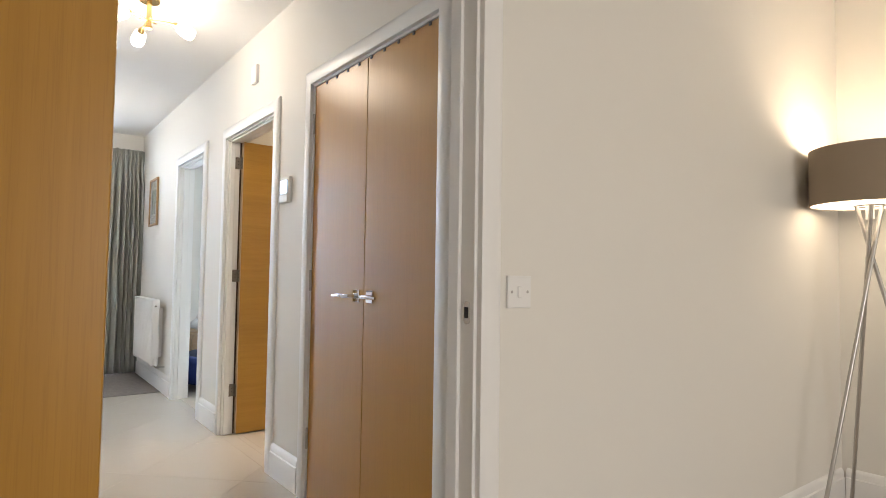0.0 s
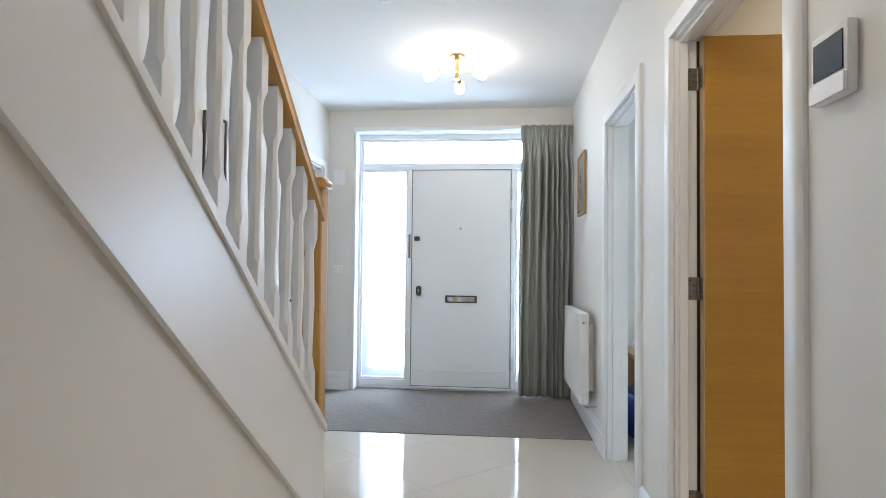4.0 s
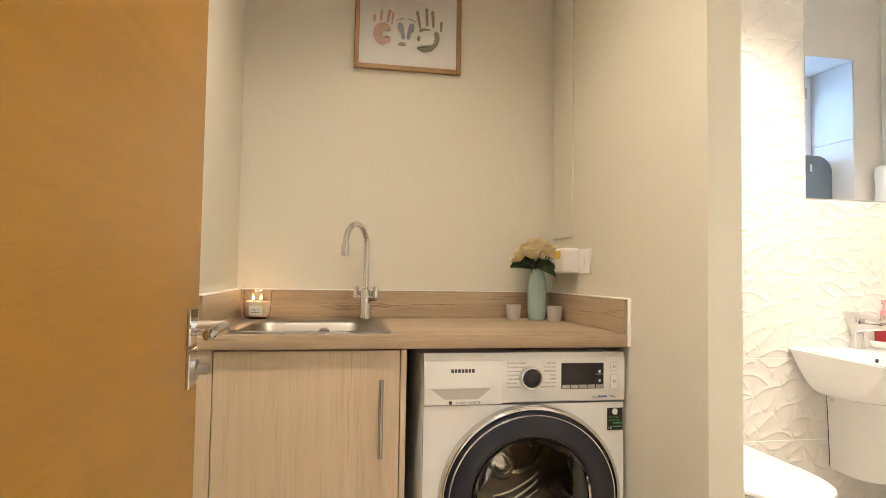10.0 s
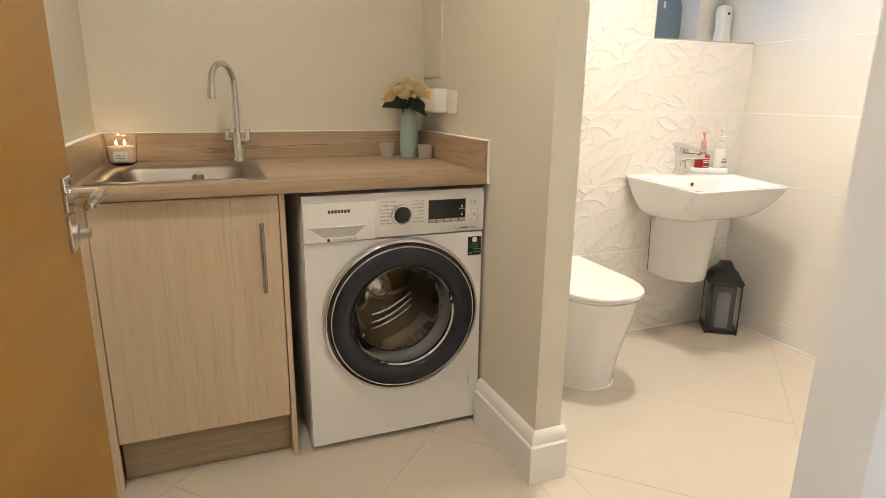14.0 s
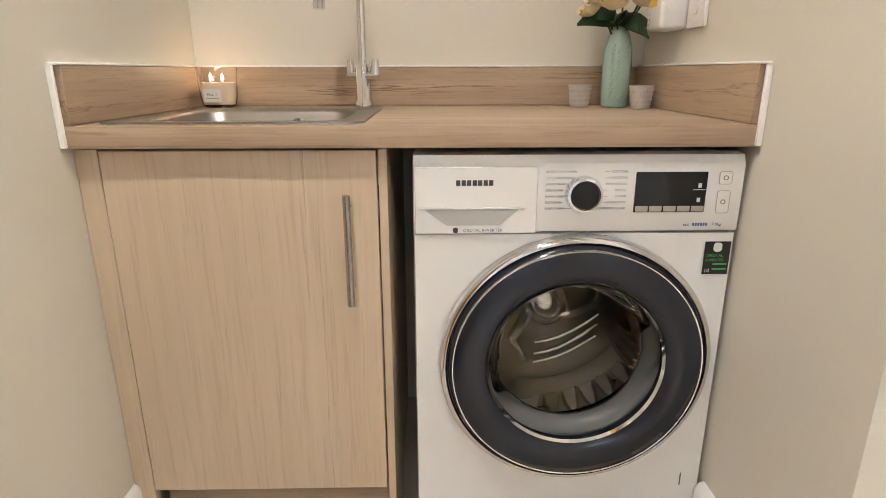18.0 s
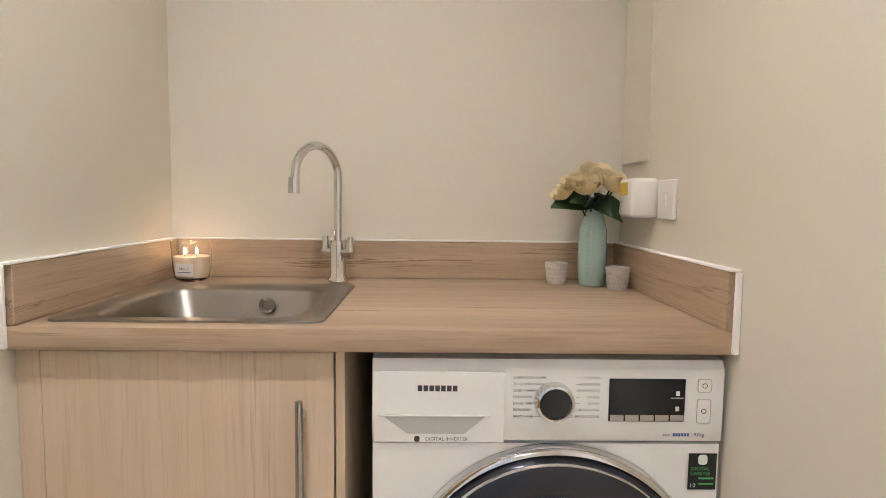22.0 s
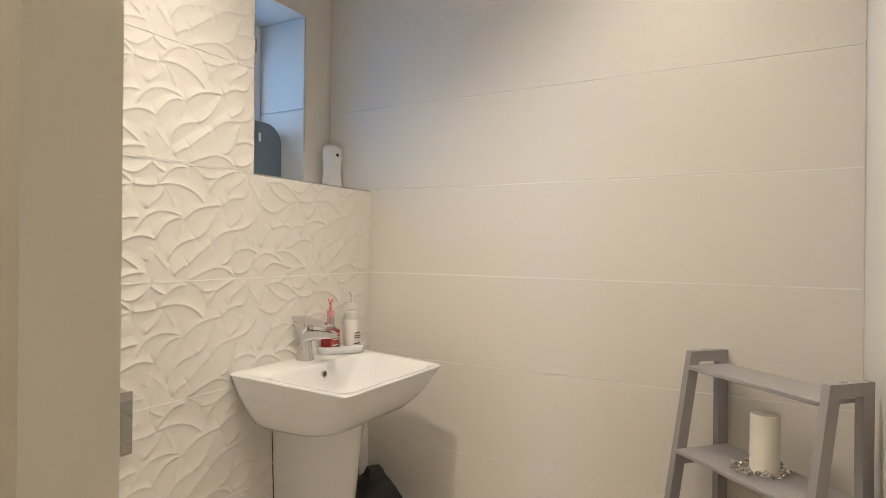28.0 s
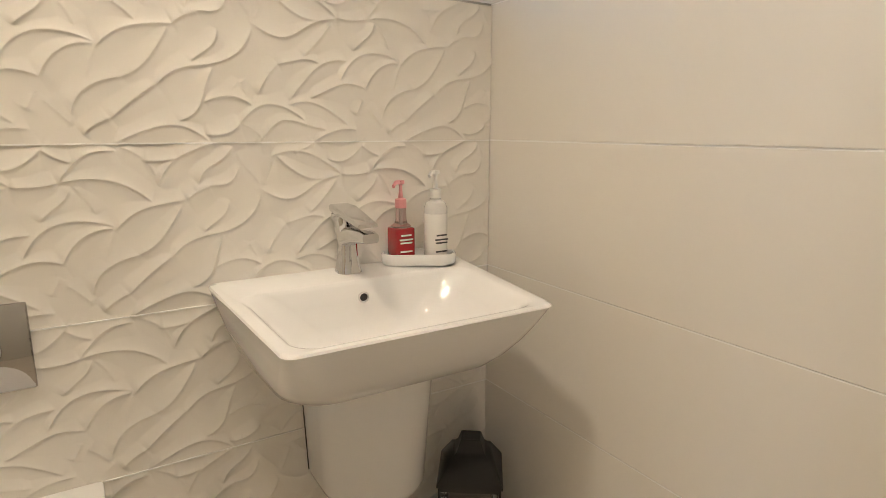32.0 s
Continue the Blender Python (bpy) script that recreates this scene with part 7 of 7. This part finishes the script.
# ---- study seen through its doorway ----
def study():
    w = thing("window_2", (0, 0, 0), "white framed study window in daylight", "window", kind="structure")
    y0, y1 = 7.50, 7.56
    for lo, hi in (((2.90, y0, 0.62), (2.95, y1, 1.95)), ((3.95, y0, 0.62), (4.0, y1, 1.95)), ((2.95, y0, 0.62), (3.95, y1, 0.68)), ((2.95, y0, 1.89), (3.95, y1, 1.95)), ((2.95, y0, 1.44), (3.95, y1, 1.48)), ((3.42, y0, 0.68), (3.46, y1, 1.89))):
        part("window_frame", box(lo, hi, 0.004), M_UPVC, w)
    g = part("pane", box((2.95, 7.53, 0.68), (3.95, 7.536, 1.89)), M_GLASS, w, smooth=0)
    g.visible_shadow = False
    part("window_sill", box((2.86, 7.26, 0.595), (4.04, 7.50, 0.62), 0.004), M_GLOSS, w)
    b = thing("roller_blind", (0, 0, 0), "beige roller blind drawn up at the window", "blind")
    part("roll", tube([(2.91, 7.42, 1.92), (3.99, 7.42, 1.92)], 0.03, 16), M_CREAM, b)
    part("cloth", box((2.92, 7.395, 1.80), (3.98, 7.398, 1.92)), M_CREAM, b)
    part("bottom_bar", box((2.92, 7.390, 1.785), (3.98, 7.402, 1.802), 0.002), M_PLASTIC, b)
    M_DESK = wood("desk oak", (0.38, 0.23, 0.11), (0.52, 0.34, 0.18), axis=0, rough=0.4)
    d = thing("desk", (2.46, 6.70, 0), "oak desk with a drawer below the study window", "desk")
    part("tabletop", box((0.0, 0.0, 0.430), (1.3, 0.55, 0.462), 0.003), M_DESK, d)
    for x, y in ((0.03, 0.03), (1.22, 0.03), (0.03, 0.47), (1.22, 0.47)):
        part("leg", box((x, y, 0), (x + 0.05, y + 0.05, 0.430), 0.003), M_DESK, d)
    part("back_board", box((0.08, 0.48, 0.08), (1.22, 0.50, 0.43)), M_DESK, d)
    part("drawer_front", box((0.15, 0.02, 0.20), (0.75, 0.04, 0.34), 0.003), M_DESK, d)
    t = thing("soft_toy", (2.585, 6.90, 0.4625), "white plush toy lying on the desk", "toy")
    bm = bmesh.new()
    for cx, cy, cz, r in ((0, 0, 0.06, 0.062), (0.02, -0.02, 0.14, 0.045), (-0.04, 0.05, 0.05, 0.04), (0.05, -0.06, 0.045, 0.042), (0.0, -0.055, 0.17, 0.022), (0.045, 0.01, 0.18, 0.022)):
        lathe([(r * math.sin(math.pi * j / 10), -r * math.cos(math.pi * j / 10)) for j in range(11)], 18, bm, at=(cx, cy, cz))
    fur = mat("white plush", (0.75, 0.73, 0.70), 0.95, bump=1.0, bscale=300)
    me = mesh_object("plush", bm, fur)
    me.parent = t
    c2 = thing("folded_jacket", (2.80, 6.95, 0.4625), "dark navy jacket heaped on the desk", "jacket")
    rings = []
    rng = random.Random(5)
    for k in range(9):
        z = 0.015 + 0.15 * k / 8
        q = math.sqrt(max(0.02, 1 - (k / 8) ** 1.6))
        rings.append([(0.17 * q * math.cos(a) * (1 + 0.12 * math.sin(5 * a + k)), 0.12 * q * math.sin(a) * (1 + 0.15 * math.sin(3 * a + 0.7 * k)), z) for a in [2 * math.pi * i / 24 for i in range(24)]])
    part("cloth", loft(rings), mat("navy cloth", (0.015, 0.02, 0.05), 0.9, bump=0.5, bscale=200), c2, smooth=80)
    a = thing("armchair", (2.56, 6.12, 0.004), "navy blue upholstered armchair with a patterned cushion", "armchair", turn=15)
    part("seat", box((-0.30, -0.28, 0.12), (0.34, 0.30, 0.22), 0.04, seg=3), M_BLUE, a)
    part("arm", box((-0.36, -0.30, 0.06), (-0.24, 0.32, 0.30), 0.04, seg=3), M_BLUE, a)
    part("arm", box((0.28, -0.30, 0.06), (0.40, 0.32, 0.37), 0.04, seg=3), M_BLUE, a)
    part("backrest", box((-0.30, -0.42, 0.10), (0.34, -0.28, 0.36), 0.04, seg=3), M_BLUE, a)
    for x in (-0.28, 0.32):
        for y in (-0.34, 0.24):
            part("leg", lathe([(0.02, 0), (0.028, 0.12)], 12, at=(x, y, 0)), M_BLACK, a)
    k = thing("cushion", (2.53, 6.22, 0.2245), "dark cushion with pale flowers on the armchair", "cushion", turn=15)
    rings = []
    for z, s in ((0.0, 0.7), (0.02, 0.9), (0.05, 1.0), (0.08, 0.92), (0.10, 0.7), (0.108, 0.4)):
        rings.append([(x * s, y * s, z) for x, y in rounded(0.40, 0.36, 0.08)])
    part("cover", loft(rings), mat("flowered cloth", (0.04, 0.045, 0.07), 0.9, var=0.8, scale=16), k, smooth=60)


study()


# ---- recessed lights that shine into the utility and the toilet room ----
def downlight(x, y, power, cone=118, soft=0.03, tone=WARM):
    d = thing("downlight", (x, y, CEIL), "small recessed ceiling downlight, lit", "downlight", group="recessed downlights")
    part("bezel", lathe([(0.045, 0.0), (0.045, -0.004), (0.036, -0.006), (0.032, 0.0)], 28, close=True), M_CHROME, d)
    part("lens", lathe([(0.032, -0.001), (0, -0.001)], 24), mat("lit lens", (1.0, 0.80, 0.58), 0.5, emit=25.0, var=0.0), d)
    lamp("SPOT", (x, y, CEIL - 0.010 - soft), power, tone, soft, None, cone)


downlight(2.94, 4.00, POWER_SPOT * 1.02, 144, tone=WARMER)
downlight(3.62, 3.78, POWER_SPOT * 0.20, 120, tone=WARMER)
downlight(3.58, 2.56, POWER_SPOT * 1.78, 124, 0.05)
downlight(2.98, 2.02, POWER_SPOT * 0.97, 130, 0.05)


# ---- floor tiles, laid on the diagonal ----
def floor_tiles():
    holder = thing("floor_tiling", (0, 0, 0), "polished cream porcelain floor tiles laid on the diagonal", "floor tiles", kind="structure")
    S = 0.600
    d = S * math.sqrt(2)
    areas = [(0.84, 2.07, 1.527, 4.20), (-0.13, 2.07, 4.31, 6.03), (0.90, 2.07, 4.20, 4.31), (2.07, 2.15, 3.502, 4.312), (2.15, 2.19, 3.453, 4.327), (2.19, 4.128, 3.17, 4.40), (2.466, 4.128, 1.4925, 3.05), (2.445, 3.246, 3.05, 3.17), (3.246, 4.128, 3.05, 3.073), (2.07, 2.13, 4.872, 5.638), (0.952, 1.813, 1.475, 1.527)]
    for x0, x1, y0, y1 in areas:
        for i in range(-12, 22):
            for j in range(-22, 16):
                p, q = 6.98 + i * d, -0.62 + j * d
                g = 0.0008 * math.sqrt(2)
                corners = [(p + g, q + g), (p + d - g, q + g), (p + d - g, q + d - g), (p + g, q + d - g)]
                poly = [((a + b) / 2, (a - b) / 2) for a, b in corners]
                cut = clip(poly, (x0 + 0.0005, x1 - 0.0005, y0 + 0.0005, y1 - 0.0005))
                if len(cut) < 3:
                    continue
                area = abs(sum(cut[k - 1][0] * cut[k][1] - cut[k][0] * cut[k - 1][1] for k in range(len(cut)))) / 2
                if area < 0.0015:
                    continue
                part("tile", prism(cut, -0.010, 0.0), M_FLOOR, holder, smooth=0)


floor_tiles()
